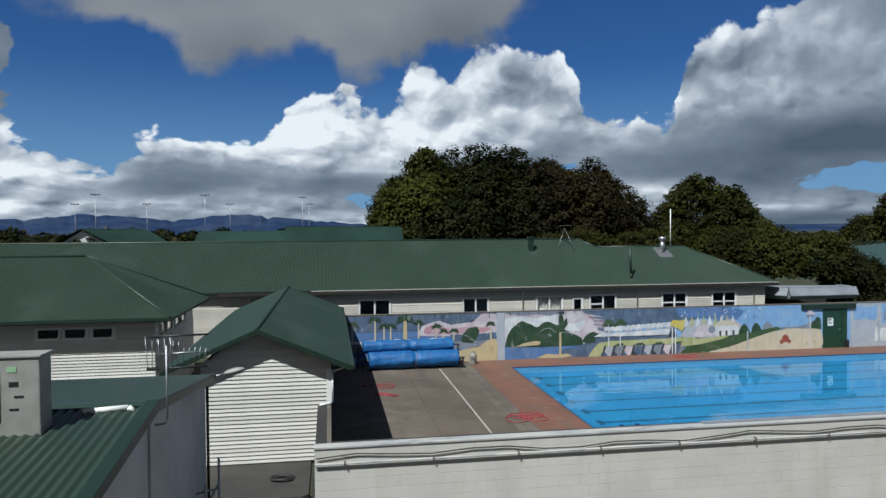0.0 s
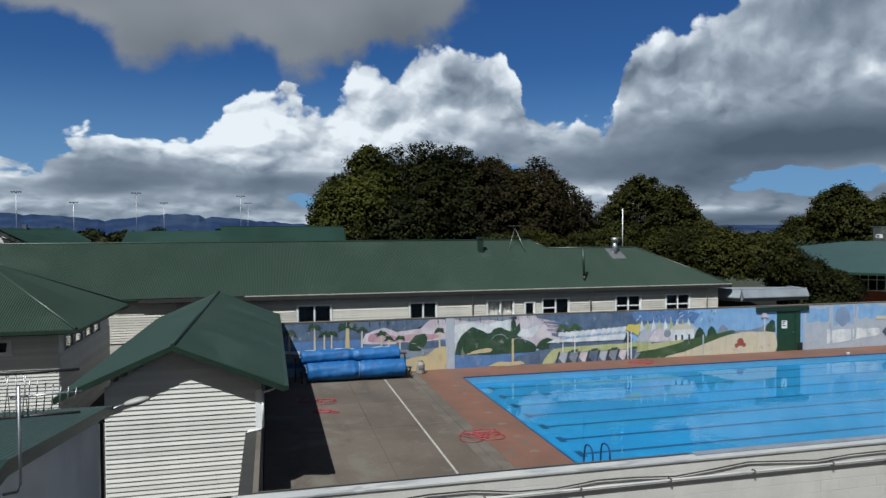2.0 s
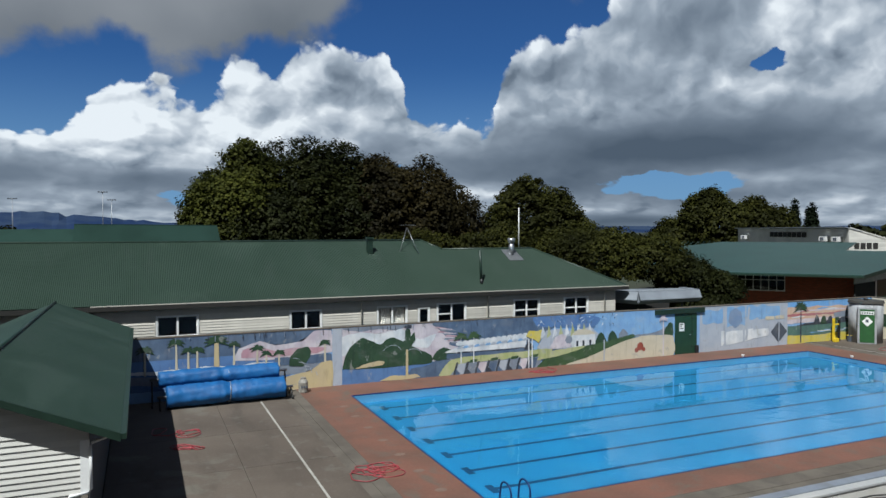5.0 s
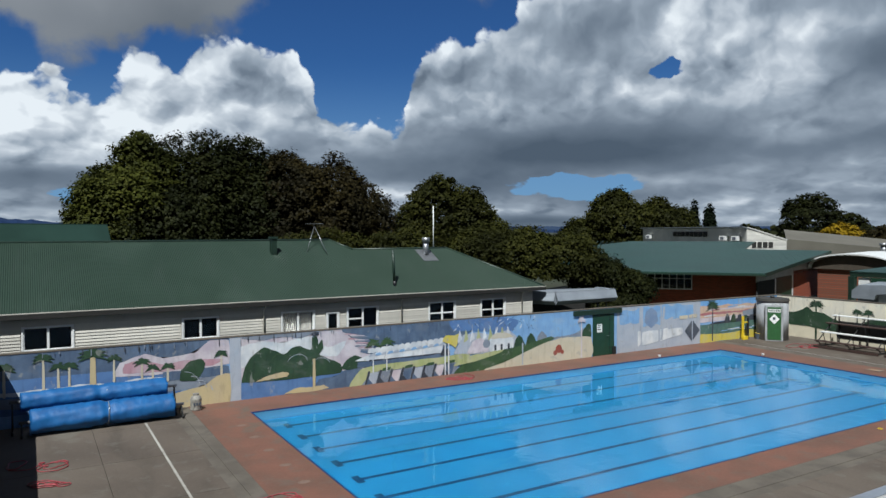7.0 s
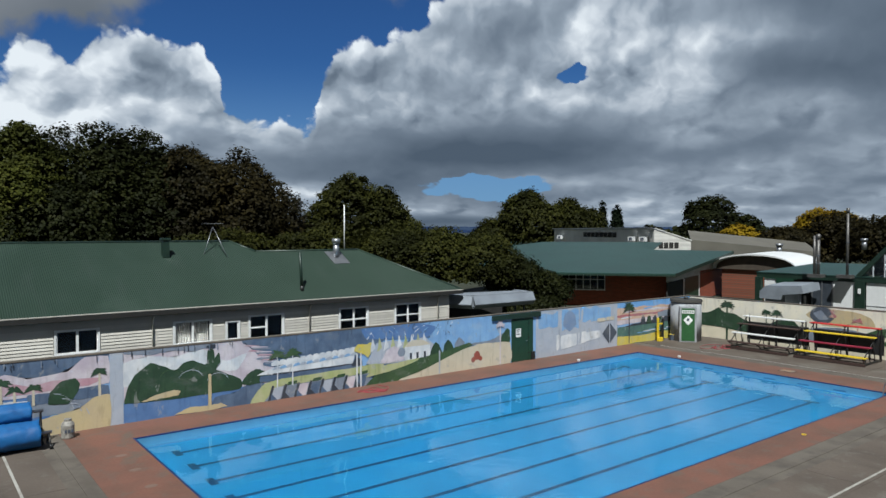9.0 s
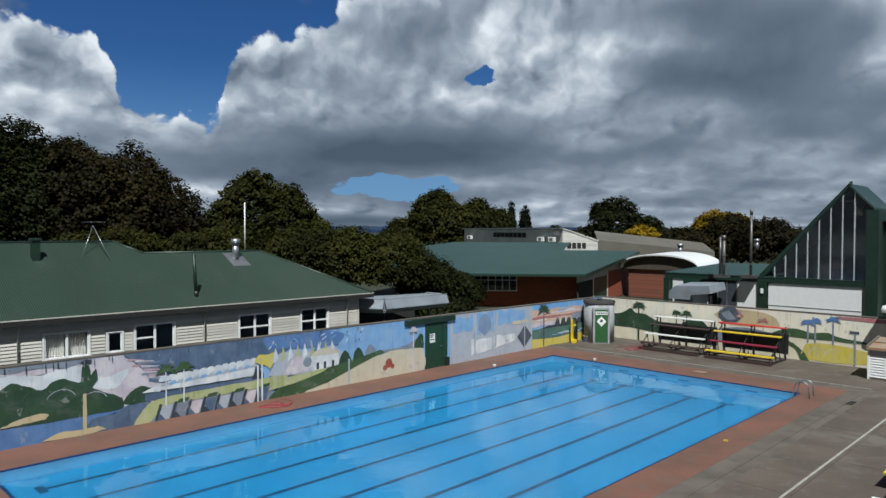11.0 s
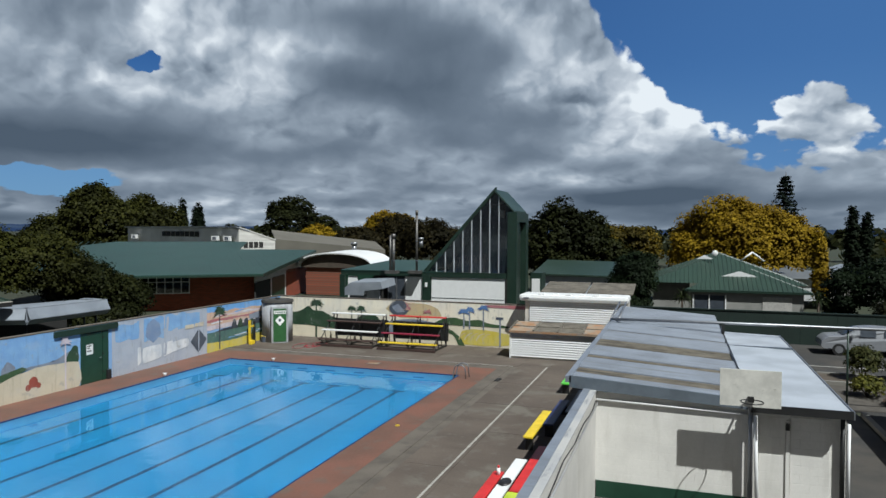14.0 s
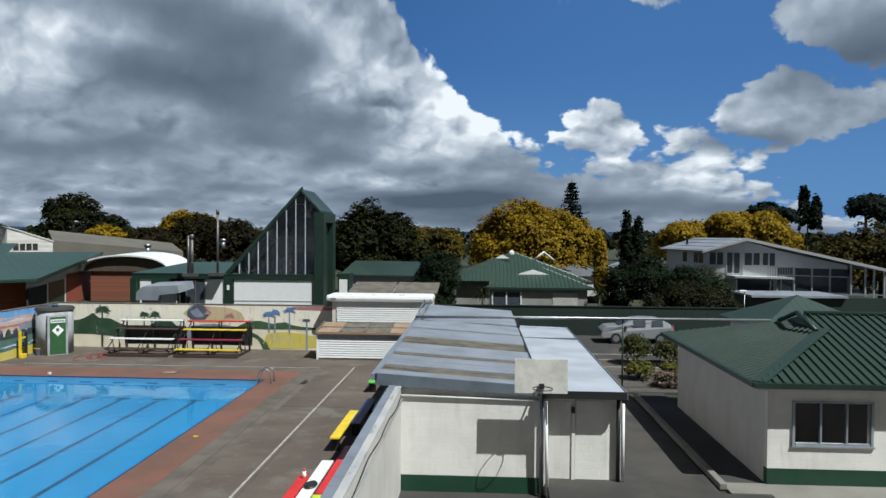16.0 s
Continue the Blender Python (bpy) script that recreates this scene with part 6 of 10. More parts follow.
def mural_north():
    w = NORTH
    # left stretch: sea front with palms
    stroke(w, "painted_sky", rect(-8.3, 1.55, -0.28, 2.375), 1, P_SLATE, soft=False)
    stroke(w, "painted_sea", rect(-8.3, 0.4, -2.0, 1.55), 1, P_BLUE, soft=False)
    stroke(w, "painted_surf", bandw(-8.3, -2.2, 1.02, 1.18, 14, 0.04, 1), 2, P_WHITE)
    stroke(w, "painted_shallows", bandw(-8.3, -0.3, 0.62, 0.98, 12, 0.05, 2), 2, P_STEEL)
    stroke(w, "painted_cloud", [(-4.2, 1.35), (-2.8, 1.28), (-0.3, 1.42), (-0.3, 2.3), (-1.0, 2.35), (-1.5, 1.95), (-2.6, 1.85), (-3.2, 2.05), (-4.0, 1.8)], 3, P_LILAC)
    stroke(w, "painted_cloud_blush", [(-3.9, 1.42), (-2.6, 1.38), (-0.9, 1.42), (-0.5, 1.62), (-1.8, 1.7), (-2.6, 1.62), (-3.3, 1.85), (-3.85, 1.75)], 4, P_PINK)
    stroke(w, "painted_lagoon", bandw(-2.6, -0.3, 1.0, 1.35, 6, 0.03, 5), 4, P_SLATE)
    stroke(w, "painted_beach", [(-2.2, 0.0), (-0.28, 0.0), (-0.28, 1.05), (-0.7, 1.03), (-1.2, 0.72), (-1.8, 0.62), (-2.3, 0.5)], 5, P_SAND)
    stroke(w, "painted_bush", [(-2.05, 0.98), (-1.5, 0.92), (-1.25, 1.2), (-1.15, 1.5), (-1.3, 1.72), (-1.75, 1.62), (-2.0, 1.32)], 6, P_GREEN)
    for i, (a, top, sp) in enumerate(((-7.4, 1.9, 0.32), (-6.3, 2.12, 0.34), (-5.87, 1.82, 0.28), (-5.55, 1.82, 0.28), (-4.19, 1.95, 0.26), (-3.3, 1.72, 0.3), (-2.95, 1.5, 0.26), (-2.45, 1.5, 0.26), (-0.58, 1.78, 0.3))):
        painted_palm(w, a, 1.02 if i < 8 else 1.05, top, sp, 6, P_GREEN, P_CREAM, 20 + i, width=0.04)
    painted_palm(w, -4.84, 0.95, 2.1, 0.5, 6, P_GREEN, P_SAND, 33, 11, 0.10)
    for k in range(3):
        a = -1.35 + 0.22 * k
        arc = [(a - 0.55 + 0.55 * math.sin(q), 0.65 + (0.65 - 0.08 * k) * math.cos(q) - 0.1 * k) for q in [0.35 * j for j in range(5)]]
        arc2 = [(x + 0.035, z - 0.03) for x, z in reversed(arc)]
        stroke(w, "painted_branch", arc + arc2, 7, P_GREY, 0.003, steps=2)
    # plain grey pilaster strip
    stroke(w, "painted_pilaster", rect(-0.27, 0.0, 0.14, 2.375), 3, P_GREY, soft=False)
    # middle: hills, lake, slide
    stroke(w, "painted_sky", rect(0.15, 0.6, 5.6, 2.375), 1, P_LILAC, soft=False)
    stroke(w, "painted_cloud", [(0.15, 2.0), (0.9, 2.15), (1.8, 2.05), (2.8, 2.2), (3.6, 1.7), (4.4, 1.9), (4.0, 1.3), (2.5, 1.5), (0.15, 1.2)], 2, P_WHITE)
    stroke(w, "painted_grey_cloud", [(0.2, 2.375), (0.3, 2.28), (1.0, 2.2), (1.8, 2.26), (2.5, 2.16), (3.3, 2.375)], 3, P_STEEL)
    stroke(w, "painted_lake", rect(0.15, 0.0, 5.0, 0.68), 2, P_BLUE, soft=False)
    stroke(w, "painted_shallows", [(3.0, 0.0), (4.9, 0.0), (5.1, 0.7), (4.6, 0.8), (3.9, 0.5), (3.2, 0.45)], 3, P_SLATE)
    stroke(w, "painted_hill", [(0.16, 0.66), (0.3, 1.25), (0.55, 1.62), (1.0, 1.92), (1.45, 1.75), (1.84, 1.55), (2.1, 1.8), (2.45, 1.85), (2.9, 1.62), (3.4, 1.35), (4.15, 0.98), (4.15, 0.62), (2.2, 0.58), (1.0, 0.6)], 4, P_GREEN)
    for a, b, r in ((1.65, 1.35, 0.34), (2.35, 1.2, 0.42), (3.3, 1.0, 0.4), (2.0, 0.95, 0.35)):
        arc = [(a + r * math.cos(q), b + r * 0.8 * math.sin(q)) for q in [0.3 + 0.42 * j for j in range(7)]]
        stroke(w, "painted_contour", arc + [(x * 0.985 + a * 0.015, z - 0.02) for x, z in reversed(arc)], 5, P_GREY if r > 0.36 else P_FIELD, 0.004, steps=2)
    stroke(w, "painted_hill", [(4.15, 0.78), (4.4, 1.12), (4.75, 1.28), (5.1, 1.15), (5.4, 0.9), (5.0, 0.75), (4.5, 0.7)], 5, P_GREEN)
    stroke(w, "painted_beach", [(0.7, 0.64), (1.2, 0.82), (1.7, 0.9), (2.0, 0.84), (1.9, 0.70), (1.2, 0.66)], 6, P_SAND)
    stroke(w, "painted_beach", [(1.8, 0.03), (2.3, 0.22), (2.9, 0.18), (3.4, 0.2), (3.65, 0.06), (2.8, 0.0)], 6, P_SAND)
    stroke(w, "painted_post", rect(2.96, 0.2, 3.06, 1.3), 7, P_SAND)
    stroke(w, "painted_figurehead", [(2.8, 1.6), (2.95, 1.75), (2.92, 2.1), (3.0, 2.2), (3.15, 2.15), (3.2, 1.85), (3.35, 2.05), (3.4, 1.7), (3.25, 1.5), (3.15, 1.3), (2.9, 1.3)], 7, P_GREEN)
    stroke(w, "painted_figurehead_top", [(2.88, 2.28), (3.05, 2.36), (3.22, 2.32), (3.2, 2.22), (3.0, 2.2)], 7, P_DARK)
    stroke(w, "painted_sky", [(4.2, 2.375), (9.9, 2.375), (10.6, 1.9), (9.6, 1.4), (9.0, 1.2), (5.5, 1.25), (5.0, 1.38), (5.1, 1.58), (4.85, 1.75), (4.7, 1.95), (4.5, 2.15)], 3, P_SLATE, 0.006, steps=2)
    for k in range(12):
        rng = random.Random(700 + k)
        a, b = 4.35 + 0.06 * k + rng.uniform(0, 0.3), 2.2 - 0.065 * k
        stroke(w, "painted_brush_mark", [(a, b), (a + rng.uniform(0.35, 0.8), b - 0.08), (a + 0.5, b - 0.10), (a - 0.1, b - 0.06)], 4, (P_PINK, P_LILAC, P_STEEL)[k % 3], 0.006, steps=2)
    for k in range(34):
        rng = random.Random(760 + k)
        a, h = rng.uniform(-6.5, 8.8), rng.uniform(0.06, 0.26)
        stroke(w, "painted_drip", rect(a, 2.375 - h, a + rng.uniform(0.015, 0.04), 2.375), 12, P_DARK if k % 3 else P_STEEL, 0.003, steps=2)
    stroke(w, "painted_sky", [(9.3, 2.375), (12.2, 2.375), (13.2, 2.1), (12.5, 1.6), (11.6, 1.75), (10.2, 1.85), (9.5, 1.95)], 4, P_BLUE)
    for k in range(64):
        rng = random.Random(900 + k)
        a, b = rng.uniform(9.5, 14.0), rng.uniform(1.62, 2.3)
        q, r = rng.uniform(0.5, 2.6), rng.uniform(0.15, 0.5)
        dx, dz = r * math.cos(q), r * math.sin(q) * 0.6
        stroke(w, "painted_brush_mark", [(a, b), (a + dx * 0.5 + 0.03, b + dz * 0.5), (a + dx, b + dz), (a + dx * 0.5 - 0.02, b + dz * 0.5 + 0.02)], 5, (P_SLATE, P_PALE, P_DARK, P_WHITE, P_BLUE)[k % 5], 0.006, steps=2)
    stroke(w, "painted_wave", [(4.75, 1.02), (6.0, 0.98), (7.5, 1.0), (8.85, 0.98), (8.95, 1.5), (8.0, 1.42), (7.0, 1.40), (6.0, 1.34), (5.3, 1.2)], 6, P_WHITE, 0.006, steps=2)
    for k in range(13):
        a = 5.5 + 0.28 * k
        z = 1.30 + 0.014 * k
        stroke(w, "painted_wave_crest", [(a - 0.16, z), (a + 0.17, z), (a + 0.17, z + 0.14), (a + 0.08, z + 0.20), (a - 0.06, z + 0.19), (a - 0.15, z + 0.10)], 7, P_WHITE, 0.006, steps=2)
        stroke(w, "painted_wave_shade", [(a - 0.1, z - 0.16), (a + 0.2, z - 0.12), (a + 0.12, z - 0.02), (a - 0.06, z - 0.06)], 8, P_PALE if k % 2 else P_GREY, 0.006, steps=2)
    stroke(w, "painted_water_line", bandw(4.9, 9.0, 0.74, 0.98, 8, 0.02, 9), 6, P_SLATE)
    stroke(w, "painted_dark_line", bandw(5.4, 8.9, 0.95, 1.0, 12, 0.012, 10), 7, P_DARK, 0.004, steps=2)
    stroke(w, "painted_slide_wall", [(4.95, 0.0), (9.6, 0.0), (9.6, 0.62), (8.0, 0.58), (5.6, 0.52), (5.2, 0.3)], 7, P_STEEL)
    stroke(w, "painted_slide", [(4.5, 0.0), (4.75, 0.4), (5.07, 0.68), (5.75, 0.77), (7.2, 0.80), (8.8, 0.82), (9.8, 0.86), (10.4, 0.8), (9.9, 0.5), (8.8, 0.56), (7.2, 0.52), (5.8, 0.5), (5.35, 0.35), (5.05, 0.0)], 8, P_LIME)
    for k in range(8):
        a = 5.32 + 0.53 * k
        stroke(w, "painted_slide_glint", [(a, 0.02), (a + 0.36, 0.02), (a + 0.50, 0.47), (a + 0.14, 0.47)], 9, (P_GREY, P_STEEL, P_LILAC, P_SLATE)[k % 4], 0.006, steps=2)
        stroke(w, "painted_slide_strut", [(a - 0.13, 0.0), (a - 0.03, 0.0), (a + 0.13, 0.53), (a + 0.03, 0.55)], 10, P_DARK, 0.005, steps=2)
        stroke(w, "painted_slide_shadow", [(a - 0.02, 0.0), (a + 0.24, 0.0), (a + 0.02, 0.26)], 10, P_DARK if k % 2 else P_SLATE, 0.005, steps=2)
        stroke(w, "painted_slide_edge", [(a + 0.12, 0.5), (a + 0.5, 0.52), (a + 0.55, 0.64), (a + 0.2, 0.62)], 10, P_FIELD if k % 2 else P_LIME, 0.005, steps=2)
    for a in (5.58, 6.21):
        painted_palm(w, a, 0.5, 1.62, 0.40, 11, P_FIELD, P_WHITE, int(a * 9), 9, 0.025)
    stroke(w, "painted_burst", [(8.9, 1.5), (9.1, 1.75), (9.5, 1.72), (9.85, 1.78), (9.75, 1.4), (9.6, 1.15), (9.4, 1.3), (9.15, 1.4)], 8, P_YELLOW)
    stroke(w, "painted_shadow", [(8.8, 0.9), (9.3, 0.85), (9.3, 1.05), (9.05, 1.3)], 8, P_DARK)
    for a in (9.06, 9.24):
        stroke(w, "painted_white_post", rect(a - 0.03, 0.02, a + 0.03, 1.35), 11, P_WHITE, 0.003)
    # village, fields and beach
    stroke(w, "painted_mist", [(9.5, 0.9), (10.4, 0.8), (12.8, 0.75), (13.3, 1.1), (12.5, 1.75), (11.6, 1.6), (10.8, 1.75), (10.0, 1.7), (9.7, 1.2)], 7, P_GREY)
    for k in range(9):
        a = 9.7 + 0.33 * k
        stroke(w, "painted_spray", [(a, 1.35), (a + 0.25, 1.5), (a + 0.12, 1.95), (a + 0.05, 1.6)], 8, P_LIME if k % 2 else P_WHITE)
    stroke(w, "painted_mound", [(10.2, 0.85), (10.7, 0.82), (11.4, 0.85), (11.3, 1.3), (10.9, 1.5), (10.5, 1.35)], 9, P_LILAC)
    stroke(w, "painted_globe", [(11.26 + 0.2 * math.cos(q), 1.2 + 0.2 * math.sin(q)) for q in [0.7 * k for k in range(9)]], 10, P_STEEL)
    stroke(w, "painted_house", rect(11.45, 0.8, 12.75, 1.42), 9, P_WHITE)
    stroke(w, "painted_house_roof", [(11.4, 1.4), (12.8, 1.4), (12.4, 1.62), (11.8, 1.65)], 10, P_CREAM)
    for a in (11.75, 12.1, 12.5):
        stroke(w, "painted_window", rect(a - 0.06, 0.85, a + 0.06, 1.12), 11, P_DARK, soft=False)
    stroke(w, "painted_field", [(9.5, 0.0), (11.2, 0.0), (13.2, 0.5), (15.2, 1.1), (15.0, 1.25), (13.6, 1.0), (12.0, 0.82), (10.6, 0.55), (9.9, 0.35)], 10, P_FIELD)
    stroke(w, "painted_lawn", [(9.5, 0.35), (10.6, 0.45), (12.0, 0.72), (12.2, 0.85), (11.0, 0.78), (9.9, 0.7)], 11, P_LIME)
    for a, h in ((13.1, 1.45), (13.8, 1.5), (14.3, 1.1)):
        stroke(w, "painted_tree", [(a - 0.3, 0.9), (a + 0.35, 0.95), (a + 0.2, h - 0.15), (a, h), (a - 0.2, h - 0.2)], 9, P_GREEN)
    stroke(w, "painted_hut", [(14.2, 1.0), (14.75, 1.0), (14.75, 1.3), (14.46, 1.55), (14.2, 1.3)], 9, P_STEEL)
    stroke(w, "painted_sky", rect(12.6, 1.0, 17.6, 2.375), 2, P_PALE, soft=False)
    stroke(w, "painted_bank", [(15.0, 1.1), (17.6, 1.1), (17.6, 1.4), (17.2, 1.5), (16.4, 1.22), (15.4, 1.2)], 6, P_STEEL)
    stroke(w, "painted_tree", [(16.9, 1.0), (17.6, 1.0), (17.6, 1.6), (17.4, 1.7), (17.1, 1.4)], 7, P_GREEN)
    stroke(w, "painted_beach", [(11.1, 0.0), (17.6, 0.0), (17.6, 1.02), (16.6, 1.1), (15.6, 1.12), (14.6, 0.95), (13.4, 0.6), (12.2, 0.25)], 12, P_CREAM, steps=4)
    for a, b, r in ((15.5, 0.6, 0.2), (15.28, 0.42, 0.12), (15.72, 0.44, 0.11)):
        stroke(w, "painted_red_shape", [(a + r * math.cos(q), b + r * 1.1 * math.sin(q)) for q in [0.9 * k for k in range(7)]], 13, P_RED)
    stroke(w, "painted_pole", rect(13.27, 0.05, 13.34, 1.05), 13, P_GREY)
    stroke(w, "painted_pole", rect(16.93, 0.05, 17.0, 1.8), 13, P_LILAC)
    painted_palm(w, 16.96, 1.6, 1.85, 0.35, 13, P_LILAC, P_LILAC, 71, 9, 0.03)
    # grey stretch past the door
    stroke(w, "painted_grey_ground", rect(19.4, 0.0, 25.8, 2.375), 1, P_GREY, soft=False)
    for k, (a, b, c, d) in enumerate(((19.6, 1.5, 21.0, 2.2), (21.3, 1.3, 22.6, 2.25), (22.7, 1.6, 24.2, 2.3), (23.6, 1.5, 25.2, 2.2))):
        stroke(w, "painted_blue_patch", bandw(a, c, b, d, 4, 0.09, 50 + k), 2, P_PALE)
    stroke(w, "painted_drop", [(21.4, 1.5), (21.9, 1.15), (22.4, 1.5), (22.3, 2.0), (21.9, 2.25), (21.5, 2.0)], 3, P_SLATE_PALE)
    for a, b, c, d in ((20.9, 0.25, 21.1, 1.05), (21.25, 0.28, 22.4, 1.0), (22.6, 0.4, 23.2, 1.05), (23.0, 0.5, 24.3, 1.0)):
        stroke(w, "painted_white_block", [(a, b), (c, b + 0.12), (c, d), (a, d - 0.03)], 4, P_WHITE)
    stroke(w, "painted_strut", [(22.6, 0.5), (22.75, 0.5), (22.95, 2.2), (22.8, 2.2)], 5, P_GREY)
    stroke(w, "painted_sign", rect(24.1, 1.48, 24.75, 1.66), 6, P_CREAM, 0.004)
    stroke(w, "painted_sign", rect(24.85, 1.5, 25.5, 1.68), 6, P_CREAM, 0.004)
    stroke(w, "painted_diamond", [(24.5, 0.8), (25.1, 0.18), (25.75, 0.76), (25.12, 1.38)], 6, P_DARK_GREY, soft=False)
    stroke(w, "painted_pole", rect(25.08, 0.15, 25.15, 1.6), 7, P_GREY)
    # corner beach panel
    stroke(w, "painted_sky", rect(25.8, 1.95, 32.79, 2.375), 1, P_SKYBLUE, soft=False)
    stroke(w, "painted_dawn", bandw(25.8, 32.79, 1.25, 2.05, 12, 0.06, 61), 2, P_PEACH)
    stroke(w, "painted_dawn_streak", bandw(25.8, 32.7, 1.55, 1.68, 12, 0.03, 62), 3, P_ROSE)
    stroke(w, "painted_dawn_streak", bandw(26.4, 32.0, 1.80, 1.88, 12, 0.02, 63), 3, P_LILAC)
    stroke(w, "painted_pale_band", bandw(25.8, 32.79, 1.15, 1.42, 10, 0.03, 64), 3, P_LILAC)
    stroke(w, "painted_ridge", [(26.5, 1.0), (32.7, 1.05), (32.7, 1.3), (31.0, 1.25), (29.6, 1.32), (28.4, 1.15), (27.2, 1.12)], 5, P_DARK)
    stroke(w, "painted_lagoon", rect(25.8, 0.45, 32.79, 1.02), 4, P_TEAL, soft=False)
    stroke(w, "painted_beach", bandw(25.8, 32.79, 0.0, 0.46, 8, 0.05, 65), 5, P_YELLOW)
    painted_palm(w, 26.82, 0.1, 1.95, 0.62, 8, P_GREEN, P_DARK, 66, 13, 0.05)
    for k in range(9):
        rng = random.Random(640 + k)
        a, b = 26.2 + 0.68 * k, rng.uniform(1.45, 2.25)
        stroke(w, "painted_cloud_streak", [(a, b), (a + rng.uniform(0.6, 1.4), b + 0.05), (a + 0.5, b + 0.11), (a - 0.1, b + 0.05)], 4, (P_WHITE, P_ROSE, P_PEACH, P_SKYBLUE)[k % 4], 0.008, steps=3)
    for k in range(7):
        a = 28.1 + 0.55 * k
        stroke(w, "painted_dark_tree", [(a - 0.22, 1.02), (a + 0.25, 1.05), (a + 0.16, 1.42), (a, 1.55 - 0.04 * (k % 3)), (a - 0.15, 1.36)], 6, P_GREEN if k % 2 else P_DARK, 0.02, steps=3)
        stroke(w, "painted_foam", bandw(a - 0.5, a + 0.6, 0.56 + 0.05 * (k % 3), 0.60 + 0.05 * (k % 3), 5, 0.012, 660 + k), 6, P_WHITE if k % 2 else P_PALE, 0.004, steps=2)
    stroke(w, "painted_boat", [(29.6, 1.35), (30.9, 1.35), (31.1, 1.6), (30.6, 1.72), (29.5, 1.62)], 6, P_STEEL)


def mural_east():
    w = EAST
    stroke(w, "painted_sky", bandw(-19.0, 1.95, 1.15, 2.37, 20, 0.0, 1), 1, P_PALE_SKY, soft=False)
    stroke(w, "painted_dawn", [(-8.4, 1.5), (-5.9, 1.4), (-5.0, 1.9), (-5.6, 2.3), (-7.5, 2.25), (-8.2, 2.0)], 2, P_SAND)
    stroke(w, "painted_hill", [(1.9, 0.75), (1.9, 1.5), (0.9, 1.45), (0.5, 1.6), (0.05, 1.85), (-0.3, 1.6), (-0.9, 1.58), (-1.5, 1.3), (-2.2, 1.1), (-3.2, 0.75), (-2.0, 0.55), (0.0, 0.7)], 3, P_GREEN)
    stroke(w, "painted_hill", [(-2.6, 0.8), (-3.6, 1.5), (-4.4, 1.45), (-5.0, 0.8), (-4.2, 0.6)], 4, P_GREEN)
    stroke(w, "painted_rock", [(-4.6, 0.5), (-8.3, 0.4), (-8.3, 1.15), (-7.0, 1.35), (-5.9, 1.3), (-5.0, 1.1)], 4, P_STEEL)
    stroke(w, "painted_hill", [(-7.9, 1.12), (-8.6, 1.5), (-9.3, 1.55), (-9.9, 1.4), (-10.6, 1.5), (-11.2, 1.3), (-12.2, 1.22), (-12.4, 1.1), (-10.0, 1.12)], 4, P_FIELD)
    stroke(w, "painted_globe", [(-5.85 + 0.62 * math.cos(q), 1.95 + 0.45 * math.sin(q)) for q in [0.5 * k for k in range(13)]], 5, P_DARK_GREY)
    stroke(w, "painted_globe_patch", [(-6.2, 1.75), (-5.7, 1.7), (-5.4, 2.0), (-5.8, 2.2)], 6, P_STEEL)
    for k in range(6):
        a = -6.15 - 0.06 * k
        stroke(w, "painted_feather", [(a, 1.85), (a - 0.14, 1.95), (a - 0.55 + 0.16 * k, 2.34)], 7, P_ROSE if k % 2 else P_PEACH)
    painted_palm(w, -0.49, 0.0, 1.95, 0.50, 6, P_GREEN, P_GREEN, 81, 11, 0.06)
    for a, top in ((-2.85, 1.75), (-3.45, 1.75)):
        painted_palm(w, a, 1.2, top, 0.36, 6, P_GREEN, P_GREEN, int(-a * 11), 9, 0.035)
    painted_palm(w, -7.6, 1.0, 1.75, 0.3, 6, P_ROSE, P_PEACH, 84, 7, 0.03)
    for a, top in ((-9.75, 1.85), (-10.08, 1.95), (-10.88, 2.1)):
        painted_palm(w, a, 0.95, top, 0.34, 6, P_BLUE, P_STEEL, int(-a * 7), 11, 0.04)
    stroke(w, "painted_maroon_band", [(-11.1, 2.2), (-13.3, 2.16), (-13.3, 2.34), (-11.0, 2.33)], 5, P_ROSE)
    stroke(w, "painted_river", [(-8.6, 1.0), (-9.1, 0.8), (-9.6, 0.4), (-9.8, 0.0), (-9.45, 0.0), (-9.2, 0.5), (-8.8, 0.75)], 4, P_FIELD)
    stroke(w, "painted_yellow_sand", [(-9.5, 0.12), (-10.6, 0.05), (-11.9, 0.1), (-12.9, 0.25), (-12.6, 0.7), (-11.2, 0.92), (-10.2, 0.95), (-9.6, 0.8)], 3, P_YELLOW)
    for k in range(5):
        arc = [(-9.9 - 0.34 * k + 0.5 * math.sin(q), 0.12 + 0.62 * math.cos(q)) for q in [0.3 * j for j in range(5)]]
        stroke(w, "painted_sand_line", arc + [(p - 0.04, z - 0.03) for p, z in reversed(arc)], 5, P_CREAM if k % 2 else P_SAND, 0.004, steps=2)
    stroke(w, "painted_pole", rect(-11.87, 0.03, -11.78, 1.68), 5, P_STEEL, soft=False)
    stroke(w, "painted_sign", rect(-12.0, 1.55, -11.6, 1.68), 6, P_DARK_GREY, soft=False)


P_SLATE_PALE = wall_paint("mural_faded_slate", (0.167, 0.242, 0.376), (0.217, 0.292, 0.418))
P_DARK_GREY = wall_paint("mural_dark_grey", (0.071, 0.088, 0.117))
P_TEAL = wall_paint("mural_teal", (0.063, 0.133, 0.125), (0.092, 0.183, 0.142))
P_PALE_SKY = wall_paint("mural_pale_dawn", (0.789, 0.731, 0.592), (0.708, 0.673, 0.580))
mural_north()
mural_east()

# ------------------------------------------------------------ doors and fittings on the pool walls


